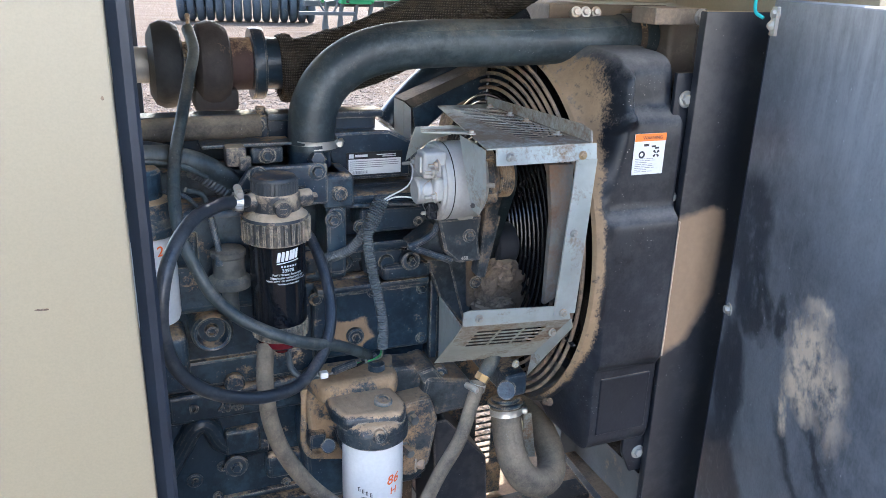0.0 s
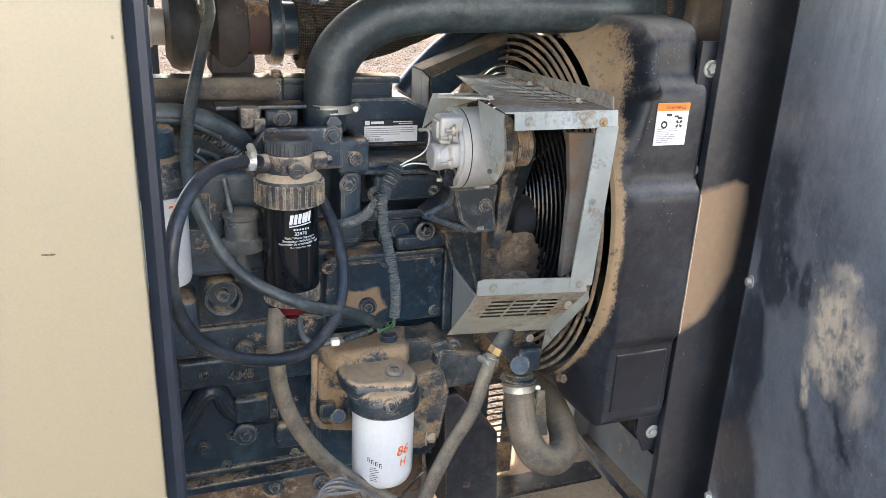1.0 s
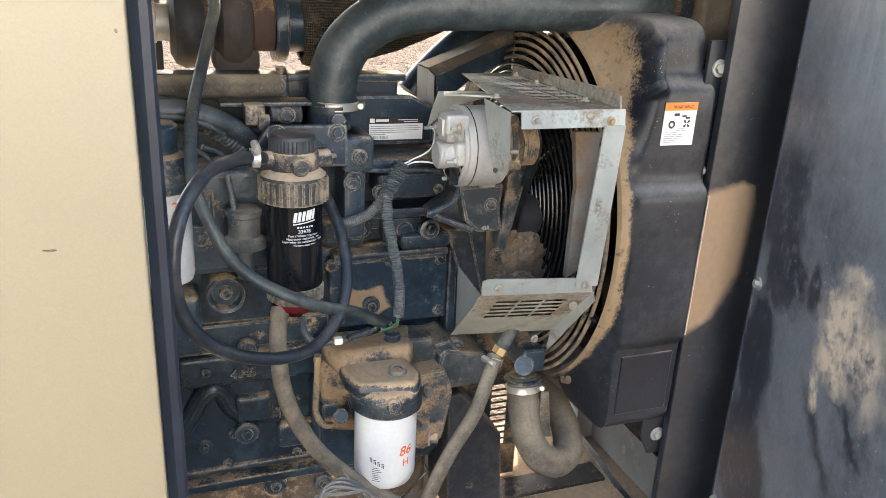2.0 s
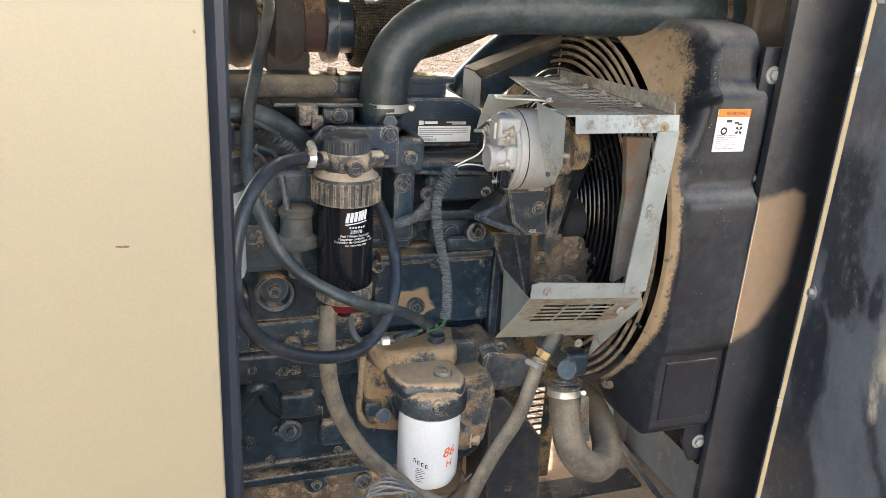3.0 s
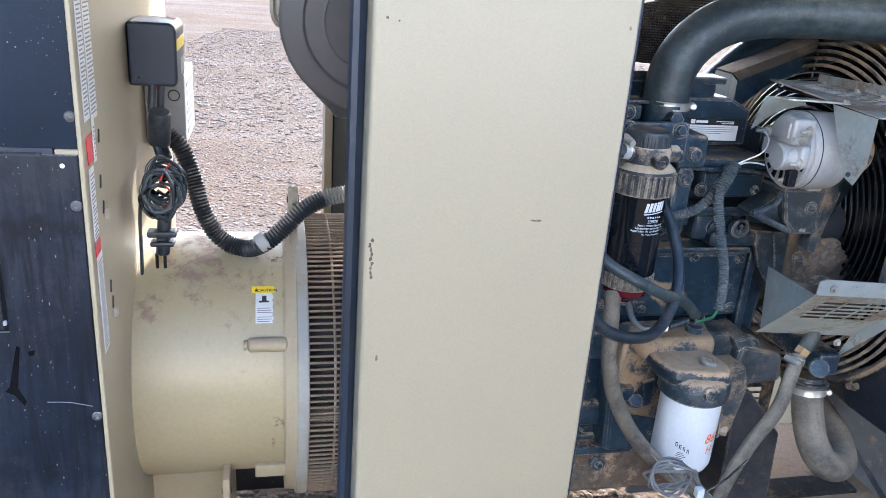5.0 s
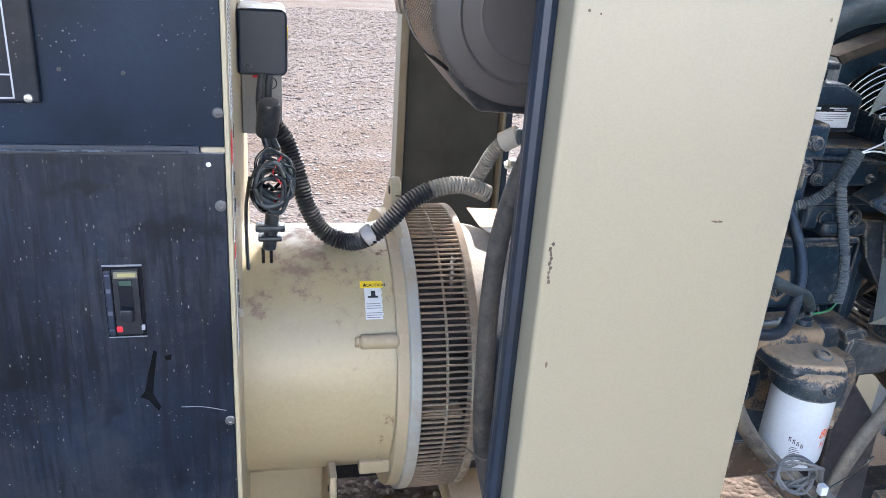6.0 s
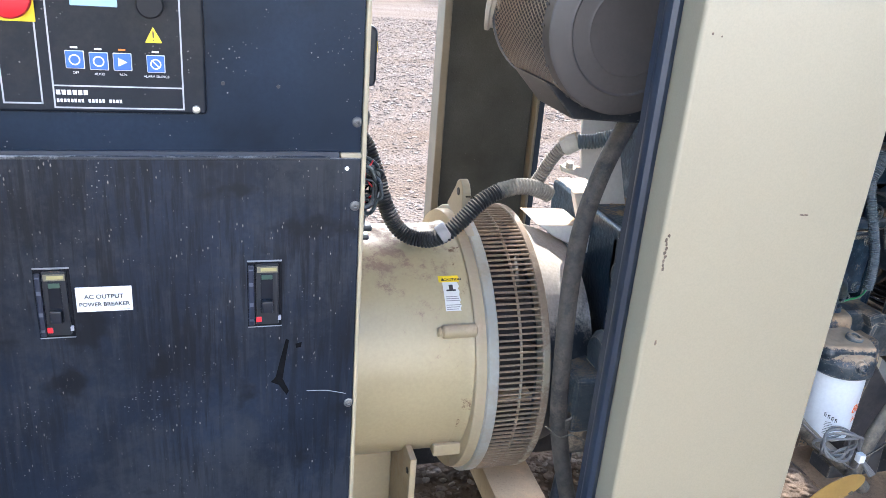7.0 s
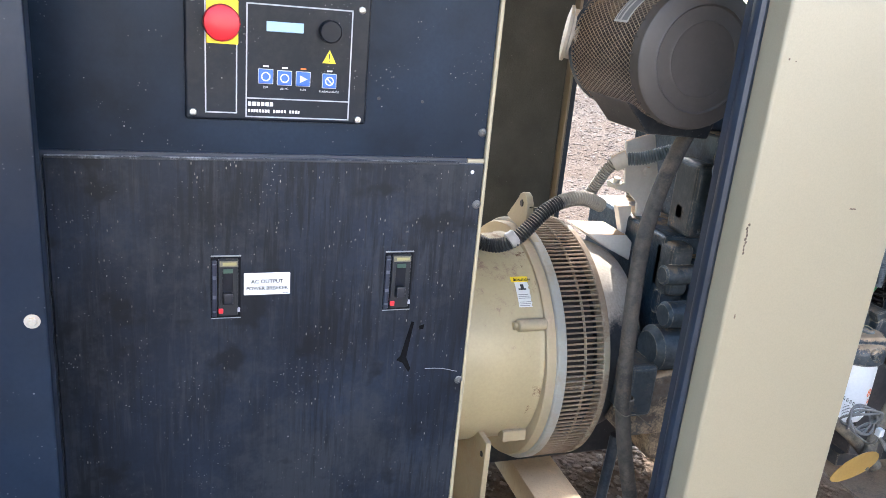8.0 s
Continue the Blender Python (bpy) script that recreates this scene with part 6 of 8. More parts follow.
ep("mount_recess", lambda b: (prism(b, [(0.345, 1.22, 0.854)[::2], (0.37, 1.22, 0.861)[::2], (0.37, 1.22, 0.811)[::2], (0.357, 1.22, 0.802)[::2]], "y", 1.218, 1.23, 0.003), cyl(b, (0.337, 1.225, 0.814), (0.332, 1.205, 0.827), 0.013, 20), box(b, 0.30, 0.33, 1.21, 1.24, 0.82, 0.85, 0.006, 2)), ENGINE)
ep("hand_plate", lambda b: (prism(b, [(0.427, 1.2, 0.96)[::2], (0.497, 1.2, 0.955)[::2], (0.514, 1.2, 0.905)[::2], (0.481, 1.2, 0.844)[::2], (0.444, 1.2, 0.861)[::2]], "y", 1.20, 1.26, 0.010, 3)), GRIMY_SHADED)
ep("mount_cap", lambda b: (prism(b, [(0.499, 1.19, 0.943)[::2], (0.583, 1.19, 0.925)[::2], (0.59, 1.19, 0.868)[::2], (0.513, 1.19, 0.864)[::2], (0.49, 1.19, 0.903)[::2]], "y", 1.175, 1.30, 0.010, 3), prism(b, [(0.482, 1.2, 0.953)[::2], (0.512, 1.2, 0.96)[::2], (0.539, 1.2, 0.926)[::2], (0.509, 1.2, 0.906)[::2]], "y", 1.18, 1.26, 0.006, 2)), GRIMY_SHADED)
ep("water_outlet", lambda b: (box(b, *(lambda c: (c[0] - 0.022, c[0] + 0.022))((0.659, 1.19, 0.884)), 1.15, 1.30, 0.89, 0.935, 0.008, 3), cyl(b, (0.641, 1.155, 0.905), (0.636, 1.145, 0.911), 0.017, 24), cyl(b, (0.660, 1.188, 0.850), (0.660, 1.192, 0.868), 0.026, 28), cyl(b, (0.660, 1.188, 0.856), (0.660, 1.189, 0.862), 0.034, 28)), ENGINE)
ep("drain_plug", lambda b: (cyl(b, (0.461, 1.19, 0.773), (0.481, 1.17, 0.782), 0.011, 18), hexbolt(b, (0.479, 1.165, 0.786), (1, -0.6, 0), 0.011, 0.014)), ZINC, "shiny drain plug")
ep("support_leg", lambda b: (prism(b, [(0.517, 1.2, 0.843)[::2], (0.544, 1.2, 0.845)[::2], (0.627, 1.2, 0.748)[::2], (0.64, 1.2, 0.568)[::2], (0.529, 1.2, 0.594)[::2]], "y", 1.19, 1.30, 0.004, 2)), BLACK_SHEET, "black support bracket")
for pts in ([(0.08, 1.24, 1.344), (0.131, 1.25, 1.333), (0.177, 1.26, 1.31), (0.201, 1.27, 1.276)], [(0.079, 1.22, 1.336), (0.129, 1.23, 1.325), (0.167, 1.24, 1.303)], [(0.135, 1.24, 1.286), (0.162, 1.25, 1.27), (0.164, 1.25, 1.223)]):
    b = B()
    hose(b, pts, 0.0042, 10)
    part("injection_line", b, RUBBER, engine)
ep("intake_hose", lambda b: hose(b, [(0.071, 1.24, 1.34), (0.115, 1.245, 1.335), (0.153, 1.25, 1.323), (0.193, 1.26, 1.297), (0.209, 1.27, 1.275)], 0.017, 20), RUBBER)
ep("ribbed_sleeve", lambda b: loom(b, [(0.145, 1.25, 1.313), (0.172, 1.255, 1.294), (0.196, 1.26, 1.273)], 0.012, 0.006), LOOM)
ep("connector", lambda b: (box(b, 0.196, 0.226, 1.24, 1.27, 1.315, 1.345, 0.004), box(b, 0.215, 0.232, 1.235, 1.25, 1.31, 1.33, 0.002)), PLASTIC)
ep("head_rail", lambda b: box(b, 0.165, 0.30, 1.272, 1.32, 1.337, 1.343, 0.002))
ep("lug", lambda b: (box(b, 0.235, 0.285, 1.262, 1.31, 1.312, 1.338, 0.006, 3), hexbolt(b, (0.26, 1.262, 1.325), (0, -1, 0), 0.008)))
ep("head_rail", lambda b: box(b, 0.36, 0.53, 1.245, 1.32, 1.235, 1.256, 0.006, 2))
ep("head_boss", lambda b: box(b, 0.40, 0.52, 1.24, 1.31, 1.19, 1.235, 0.010, 3))
for x in (0.31, 0.415):
    b = B()
    box(b, x, x + 0.075, 1.262, 1.32, 1.105, 1.155, 0.012, 3)
    cyl(b, (x + 0.037, 1.255, 1.13), (x + 0.037, 1.28, 1.13), 0.013, 20)
    part("head_port", b, ENGINE, engine)
ep("pump_body", lambda b: (box(b, 0.10, 0.235, 1.215, 1.30, 1.095, 1.26, 0.014, 3), cyl(b, (0.10, 1.23, 1.20), (0.145, 1.22, 1.20), 0.028, 24), box(b, 0.055, 0.12, 1.22, 1.30, 0.96, 1.06, 0.012, 3)), ENGINE)
for ch, x, z in (("D", 0.122, 0.898), ("4045", 0.1815, 0.890)):
    b = B()
    add_flat(b, lettering(ch, 0.021, bold=0.0008), x, 1.2655, z)
    r_ = bmesh.ops.extrude_face_region(b, geom=b.faces[:])
    for v in [g for g in r_["geom"] if isinstance(g, bmesh.types.BMVert)]:
        v.co.y += 0.006
    part("casting_number", b, ENGINE, engine, "raised casting number")

for pts, r, m in (([(0.03, 1.23, 1.355), (0.08, 1.245, 1.352), (0.125, 1.25, 1.340), (0.165, 1.255, 1.318), (0.193, 1.26, 1.291)], 0.0085, RUBBER_BLACK),
                  ([(0.060, 1.2, 1.29), (0.098, 1.21, 1.294), (0.137, 1.22, 1.278), (0.160, 1.225, 1.238), (0.172, 1.22, 1.205)], 0.0032, ENGINE_CLEAN),
                  ([(0.362, 1.238, 1.243), (0.42, 1.238, 1.240), (0.48, 1.238, 1.238), (0.54, 1.236, 1.228)], 0.0040, ENGINE_CLEAN),
                  ([(0.05, 1.262, 1.115), (0.12, 1.262, 1.118), (0.24, 1.262, 1.116), (0.33, 1.262, 1.120)], 0.0050, ENGINE)):
    b = B()
    hose(b, pts, r, 12)
    part("fluid_line", b, m, engine)
rb = random.Random(21)
for x, y, z in ((0.05, 1.284, 1.03), (0.09, 1.284, 0.97), (0.24, 1.269, 1.00), (0.30, 1.269, 1.06), (0.33, 1.267, 1.075), (0.43, 1.267, 1.075), (0.52, 1.267, 1.07), (0.345, 1.267, 0.975), (0.52, 1.267, 0.975), (0.40, 1.240, 1.205), (0.50, 1.240, 1.205), (0.44, 1.284, 1.155), (0.25, 1.284, 1.15), (0.06, 1.284, 0.72), (0.15, 1.284, 0.715), (0.27, 1.284, 0.715), (0.25, 1.284, 0.84), (0.265, 1.284, 0.90)):
    b = B()
    hexbolt(b, (x, y, z), (0, -1, 0), rb.choice((0.0055, 0.0065, 0.0075)), 0.006)
    part("bolt", b, ENGINE, engine)
for x, z, r in ((0.19, 0.94, 0.017), (0.255, 1.055, 0.014)):
    ep("casting_boss", lambda b: cyl(b, (x, 1.29, z), (x, 1.263, z), r, 20, 0.004))
ep("casting_pad", lambda b: box(b, 0.235, 0.31, 1.268, 1.30, 0.735, 0.785, 0.010, 3))
ep("casting_ledge", lambda b: box(b, 0.02, 0.30, 1.276, 1.30, 0.700, 0.712, 0.004))
ep("cam_rail", lambda b: (box(b, 0.36, 0.535, 1.250, 1.31, 1.155, 1.172, 0.005, 2), box(b, 0.44, 0.53, 1.243, 1.30, 1.10, 1.128, 0.010, 3)))
ep("thermostat_housing", lambda b: (box(b, 0.335, 0.385, 1.215, 1.30, 1.245, 1.300, 0.008, 3), cyl(b, (0.36, 1.216, 1.27), (0.36, 1.206, 1.27), 0.012, 18, 0.003)))

# data plate
dp = thing("data_plate", (0.439, 1.3, 1.294), "black data plate with a white printed field", "label")
x0, z1 = (0.389, 1.298, 1.316)[0], (0.389, 1.298, 1.316)[2]
x1, z0 = (0.487, 1.298, 1.276)[0], (0.487, 1.298, 1.276)[2]
b = B()
box(b, x0, x1, 1.2978, 1.2995, z0, z1, 0.0004, 1)
part("plate", b, BLACK_LABEL, dp)
b = B()
bar_flat(b, x0 + 0.003, 1.2974, z0 + 0.002, (x1 - x0) - 0.006, (z1 - z0) * 0.66)
wf = part("printed_field", b, WHITE, dp, "white field")
b = B()
for k in range(5):
    bar_flat(b, x0 + 0.005, 1.2971, z0 + 0.024 - k * 0.0034, (x1 - x0) * (0.84, 0.88, 0.86, 0.60, 0.25)[k], 0.0011)
for k in range(14):
    bar_flat(b, x0 + 0.010 + k * 0.0019, 1.2971, z0 + 0.0035, 0.0008 + 0.0005 * (k % 3 == 0), 0.005)
part("printing", b, GREY_INK, dp, "lines of small print and a bar code")
b = B()
bar_flat(b, x0 + 0.004, 1.2973, z1 - 0.0095, 0.008, 0.007)
bar_flat(b, x0 + 0.014, 1.2973, z1 - 0.008, 0.022, 0.0042)
bar_flat(b, x0 + 0.052, 1.2973, z1 - 0.006, 0.034, 0.0016)
bar_flat(b, x0 + 0.062, 1.2973, z1 - 0.009, 0.024, 0.0016)
part("heading", b, WHITE, dp, "maker's mark as plain white shapes")

dp.location += Vector((0.010, 0.0165, -0.006))

# ---- warning decal on the shroud ----
wd = thing("warning_decal", (0.82, 1.065, 1.31), "white fan warning decal with orange head", "label")
D0, D1 = (0.789, 1.065, 1.372), (0.847, 1.065, 1.307)
b = B()
box(b, D0[0], D1[0], 1.0650, 1.0662, D1[2], D0[2], 0.0005, 1)
part("sheet", b, WHITE, wd)
b = B()
bar_flat(b, D0[0], 1.0646, D0[2] - 0.012, D1[0] - D0[0], 0.012)
part("head_band", b, ORANGE, wd, "orange head band")
b = B()
bw = D1[0] - D0[0]
add_flat(b, lettering("WARNING", 0.0075, bold=0.0001), D0[0] + bw * 0.56, 1.0643, D0[2] - 0.009)
cx, cz = D0[0] + bw * 0.72, D0[2] - 0.032
for k in range(4):
    a = 0.785 + k * 1.571
    b.faces.new([b.verts.new((cx + r * math.cos(a + d), 1.0645, cz + r * math.sin(a + d))) for r, d in ((0.0015, -0.5), (0.0065, -0.35), (0.0075, 0.0), (0.0065, 0.35), (0.0015, 0.5))])
add = [(0.30, -0.020, 0.012, 0.004), (0.55, -0.022, 0.010, 0.003), (0.66, -0.0245, 0.010, 0.003)]
for u, dz, w_, h_ in add:
    bar_flat(b, D0[0] + bw * u, 1.0645, D0[2] + dz, w_ * 0.8, h_)
lathe(b, (D0[0] + bw * 0.26, 1.0646, D0[2] - 0.033), (0, -1, 0), [(0.003, 0), (0.006, 0.0001)], 20)
part("pictogram", b, INK, wd, "black fan pictogram")
b = B()
for k in range(8):
    x = D0[0] + 0.004
    for w_ in ((0.010, 0.007, 0.013), (0.016, 0.011, 0.006), (0.006, 0.014), (0.012, 0.009, 0.008))[k % 4]:
        bar_flat(b, x, 1.0645, D0[2] - 0.040 - k * 0.0029, w_, 0.0009)
        x += w_ + 0.0018
part("small_print", b, GREY_INK, wd, "lines of grey small print")

# ---- turbocharger and wrapped exhaust ----
tb = thing("turbocharger", (0.2, 1.5, 1.37), "dark turbocharger with two round housings", "turbocharger")
TY, TZ = 1.50, 1.437
b = B()
lathe(b, (0, TY, TZ), (1, 0, 0), [(0, 0.108), (0.050, 0.108), (0.066, 0.116), (0.073, 0.130), (0.072, 0.145), (0.064, 0.158), (0.045, 0.163), (0, 0.163)], 40)
part("compressor_housing", b, coated("dark_housing", (0.018, 0.022, 0.027), 0.6, vary=0.5, dust=0.12, settle=0.12, bump=0.6, grain=90, film=0.4, film_col=(0.055, 0.058, 0.060)), tb)
b = B()
lathe(b, (0, TY, TZ), (1, 0, 0), [(0, 0.180), (0.055, 0.181), (0.068, 0.190), (0.073, 0.205), (0.072, 0.220), (0.062, 0.236), (0.040, 0.243), (0, 0.243)], 40)
box(b, 0.175, 0.25, TY - 0.04, TY + 0.04, 1.36, 1.40, 0.01, 2)
part("turbine_housing", b, coated("scaled_iron", (0.032, 0.028, 0.029), 0.7, vary=0.5, dust=0.2, settle=0.12, bump=0.7, grain=90, film=0.4, film_col=(0.075, 0.066, 0.060)), tb)
b = B()
cyl(b, (0.15, TY, TZ), (0.20, TY, TZ), 0.038, 24)
hexbolt(b, (0.173, TY - 0.038, TZ + 0.03), (0, -1, 0.5), 0.007)
part("centre", b, ENGINE_DUSTY, tb)
b = B()
cyl(b, (0.24, TY, TZ), (0.282, TY, TZ), 0.045, 32)
part("outlet", b, coated("rusty_outlet", (0.060, 0.036, 0.033), 0.8, vary=0.4, dust=0.2, settle=0.3, bump=0.4), tb, "rust brown outlet pipe")
b = B()
cyl(b, (0.282, TY, TZ), (0.345, TY, TZ), 0.0445, 32)
part("flange_pipe", b, ENGINE_CLEAN, tb, "black pipe into the sleeve")
b = B()
lathe(b, (0.276, TY, TZ), (1, 0, 0), [(0.045, 0), (0.060, 0), (0.062, 0.004), (0.062, 0.018), (0.060, 0.022), (0.045, 0.022)], 40)
part("vee_band", b, ENGINE_CLEAN, tb, "dark clamp band")
b = B()
cyl(b, (0.05, TY, TZ), (0.112, TY, TZ), 0.03, 28)
lathe(b, (0.075, TY, TZ), (1, 0, 0), [(0.03, 0), (0.0335, 0.001), (0.0335, 0.012), (0.03, 0.013)], 28)
part("inlet", b, ALU, tb, "pale aluminium inlet pipe")
b = B()
cyl(b, (0.172, 1.44, 1.523), (0.17, 1.42, 1.492), 0.004, 10)
lathe(b, (0.172, 1.41, 1.493), (0.05, 0, -1), [(0, 0), (0.008, 0), (0.009, 0.006), (0.008, 0.012), (0.009, 0.018), (0, 0.018)], 14)
part("oil_line", b, ENGINE_DUSTY, tb)


def weave_mat():
    m, n, l, p = shader("woven_heat_wrap")
    co = n.new("ShaderNodeTexCoord").outputs["Object"]
    w1, w2 = n.new("ShaderNodeTexWave"), n.new("ShaderNodeTexWave")
    for w, dr, s in ((w1, "X", 210), (w2, "Z", 140)):
        w.bands_direction = dr
        w.inputs["Scale"].default_value = s / 2
        w.inputs["Distortion"].default_value = 1.2
        w.inputs["Detail"].default_value = 1
        l.new(co, w.inputs["Vector"])
    f = calc(n, l, "MULTIPLY", w1.outputs["Fac"], w2.outputs["Fac"])
    col = mixc(n, l, ramp(n, l, f, 0.1, 0.75), (0.040, 0.035, 0.030), (0.190, 0.165, 0.135))
    l.new(mixc(n, l, ramp(n, l, noise_tex(n, l, co, 30, 4), 0.5, 0.8), col, (0.15, 0.12, 0.085)), p.inputs["Base Color"])
    p.inputs["Roughness"].default_value = 0.95
    p.inputs["Specular IOR Level"].default_value = 0.1
    b = n.new("ShaderNodeBump")
    b.inputs["Strength"].default_value, b.inputs["Distance"].default_value = 1.0, 0.003
    l.new(f, b.inputs["Height"])
    l.new(b.outputs[0], p.inputs["Normal"])
    return m


b = B()
line = resample(spline([(0.335, 1.50, 1.428), (0.40, 1.50, 1.432), (0.47, 1.50, 1.448), (0.54, 1.50, 1.475), (0.62, 1.50, 1.512), (0.70, 1.50, 1.548), (0.80, 1.50, 1.60), (0.88, 1.50, 1.66)], 12), 0.006)
rn = random.Random(2)
sweep(b, line, lambda i, n: (0.047 + 0.012 * min(1, i / 14)) * (1 + rn.uniform(-0.012, 0.012)), 40)
for k in range(60):
    a = 2 * math.pi * k / 60
    q = Vector((0.335 + rn.uniform(-0.006, 0.002), 1.50 + 0.048 * math.cos(a), 1.428 + 0.048 * math.sin(a)))
    cyl(b, q, q + Vector((-0.006, 0.004 * math.cos(a), 0.004 * math.sin(a))), 0.0012, 5, 0)
WRAP = weave_mat()
we = thing("wrapped_exhaust", (0.36, 1.50, 1.38), "exhaust pipe wrapped in dark knitted heat sleeve", "exhaust pipe")
part("sleeve", b, WRAP, we)
b = B()
lathe(b, (0.338, 1.50, 1.428), (1, 0, 0.04), [(0.046, -0.014), (0.058, -0.012), (0.061, -0.002), (0.059, 0.010), (0.052, 0.016)], 48)
part("rolled_cuff", b, WRAP, we, "rolled frayed end of the sleeve")

# brackets and tubes behind the guard
ab = thing("angle_bracket", (0.55, 1.45, 1.30), "bent steel bracket with a dusty upper edge behind the alternator", "bracket")
b = B()
prism(b, [(0.543, 1.373), (0.703, 1.437), (0.845, 1.484), (0.85, 1.474), (0.71, 1.420), (0.559, 1.359)], "y", 1.44, 1.50, 0.002)
part("arm", b, coated("bracket_brown_dust", (0.045, 0.038, 0.030), 0.7, vary=0.4, dust=0.55, settle=0.2, bump=0.4, cover=22, crisp=3.0, dust_col=(0.23, 0.175, 0.12)), ab)
b = B()
prism(b, [(0.543, 1.371), (0.558, 1.358), (0.558, 1.299), (0.543, 1.299)], "y", 1.441, 1.50, 0.002)
part("leg", b, coated("pale_grey_leg", (0.30, 0.29, 0.26), 0.6, vary=0.15, dust=0.3, settle=0.2, bump=0.2), ab, "pale grey leg")
b = B()
prism(b, [(0.566, 1.46, 1.355)[::2], (0.721, 1.46, 1.426)[::2], (0.827, 1.46, 1.436)[::2], (0.83, 1.46, 1.407)[::2], (0.735, 1.46, 1.391)[::2], (0.639, 1.46, 1.349)[::2], (0.574, 1.46, 1.297)[::2]], "y", 1.462, 1.50, 0.003)
solo("support_plate", b, ENGINE_CLEAN, "black support plate under the radiator hose", "plate")
b = B()
hose(b, [(0.542, 1.53, 1.312), (0.579, 1.53, 1.355), (0.64, 1.53, 1.409), (0.731, 1.53, 1.468), (0.824, 1.53, 1.524)], 0.03, 24)
solo("charge_air_pipe", b, ENGINE_CLEAN, "black charge air pipe behind the engine", "pipe")
b = B()
hose(b, [(0.547, 1.6, 1.29), (0.574, 1.6, 1.329), (0.62, 1.6, 1.374), (0.702, 1.6, 1.441), (0.785, 1.6, 1.498)], 0.012, 16)
solo("cream_tube", b, CREAM, "slim cream tube in the sun", "tube")

# lower frame right of the engine
b = B()
box(b, 0.60, 0.925, 1.27, 1.33, 0.50, 0.535, 0.003)
solo("cross_rail", b, BLACK_SHEET, "black cross rail below the hose, dusty on top", "rail")
b = B()
box(b, 0.60, 1.04, 1.12, 1.62, 0.462, 0.47, 0.002)
solo("base_tray", b, coated("dusty_tray", (0.02, 0.022, 0.026), 0.6, vary=0.3, dust=0.62, settle=0.14, bump=0.9, cover=30, crisp=4.0, film=0.5, film_col=(0.14, 0.105, 0.075), dust_col=(0.25, 0.175, 0.115)), "dusty brown base tray", "tray")
b = B()
box(b, 0.660, 0.875, 1.12, 1.19, 0.575, 0.598, 0.003)
solo("frame_ledge", b, ENGINE_DUSTY, "black ledge under the radiator, tan with dust", "ledge")
b = B()
sheet(b, [(0.788, 1.2, 0.716), (0.799, 1.2, 0.717), (0.911, 1.15, 0.567), (0.894, 1.15, 0.566)], (0, 1, 0), 0.004)
solo("brace_strap", b, BLACK_SHEET, "thin slanting brace strap", "brace")
b = B()
slotted(b, (0.617, 1.42, 0.474), (1, 0, 0), (0, 0, 1), (0, 1, 0), 0.163, 0.39, [(0.095, 0.133, 0.083 + 0.0155 * r, 0.0935 + 0.0155 * r) for r in range(10)])
solo("louvre_plate", b, ENGINE_DUSTY, "slotted plate with daylight behind it", "plate")

b = B()
box(b, 0.801, 1.045, 1.60, 1.615, 0.30, 0.455, 0.002)
# taller section, added to keep the sun off the base tray
box(b, 0.58, 0.800, 1.60, 1.615, 0.30, 0.72, 0.002)
solo("rear_skirt", b, coated("grey_skirt", (0.20, 0.20, 0.19), 0.6, vary=0.15, dust=0.4, settle=0.3), "low grey sheet behind the lower hose, with a tall section added to shade the tray", "sheet", kind="structure")
b = B()
prism(b, [(0.73, 1.24, 0.792)[::2], (0.746, 1.24, 0.79)[::2], (0.762, 1.24, 0.685)[::2], (0.731, 1.24, 0.691)[::2]], "y", 1.24, 1.245, 0.001)
solo("hose_bracket", b, GALV, "narrow grey bracket behind the hose", "bracket")

b = B()
box(b, 1.030, 1.040, 1.08, 1.60, 0.472, 0.86, 0.002)
box(b, 0.985, 1.032, 1.50, 1.512, 0.472, 0.86, 0.002)
solo("lower_baffle", b, coated("grey_baffle", (0.15, 0.15, 0.145), 0.6, vary=0.3, dust=0.3, settle=0.3, bump=0.3), "grey baffle sheet under the radiator", "sheet")
# coiled grey cable and yellow tag
cb = thing("coiled_cable", (0.29, 0.98, 0.80), "grey cable tied in a bundle with a white tie", "cable")
rn = random.Random(8)
for k in range(5):
    b = B()
    c = Vector((0.284, 0.985, 0.834)) + Vector((rn.uniform(-0.004, 0.004), rn.uniform(-0.008, 0.008), rn.uniform(-0.003, 0.003)))
    pts = []
    for i in range(14):
        a = 2.2 * math.pi * i / 13 + 0.4
        pts.append(c + Vector((0.032 * math.cos(a) + 0.012 * math.sin(a), 0.01 * math.sin(2 * a + k), (0.019 + 0.001 * k) * math.sin(a) - 0.008 * math.cos(a))))
    pts.append(Vector((0.354, 1., 0.785)) + Vector((0.002 * k, 0.003 * k, 0)))
    pts.append(Vector((0.388, 1., 0.744)) + Vector((0.006 * k, 0.003 * k, -0.002 * k)))
    hose(b, pts, 0.0022, 8, 5)
    part("strand", b, WIRE_GREY, cb)
b = B()
hose(b, [(0.342, 0.985, 0.798), (0.359, 1.02, 0.753), (0.307, 1.095, 0.799)], 0.0016, 8)
part("lashing", b, WIRE_GREY, cb, "end lashed to the drain hose")
b = B()
hose(b, [(0.346, 0.99, 0.793), (0.372, 0.985, 0.816), (0.395, 0.98, 0.847), (0.405, 0.98, 0.857)], 0.0018, 8)
part("tail", b, FAN, cb)
b = B()
c = Vector((0.337, 0.985, 0.8))
box(b, c.x - 0.006, c.x + 0.006, c.y - 0.006, c.y + 0.006, c.z - 0.008, c.z + 0.008, 0.002)
part("tie", b, WHITE, cb, "white cable tie")
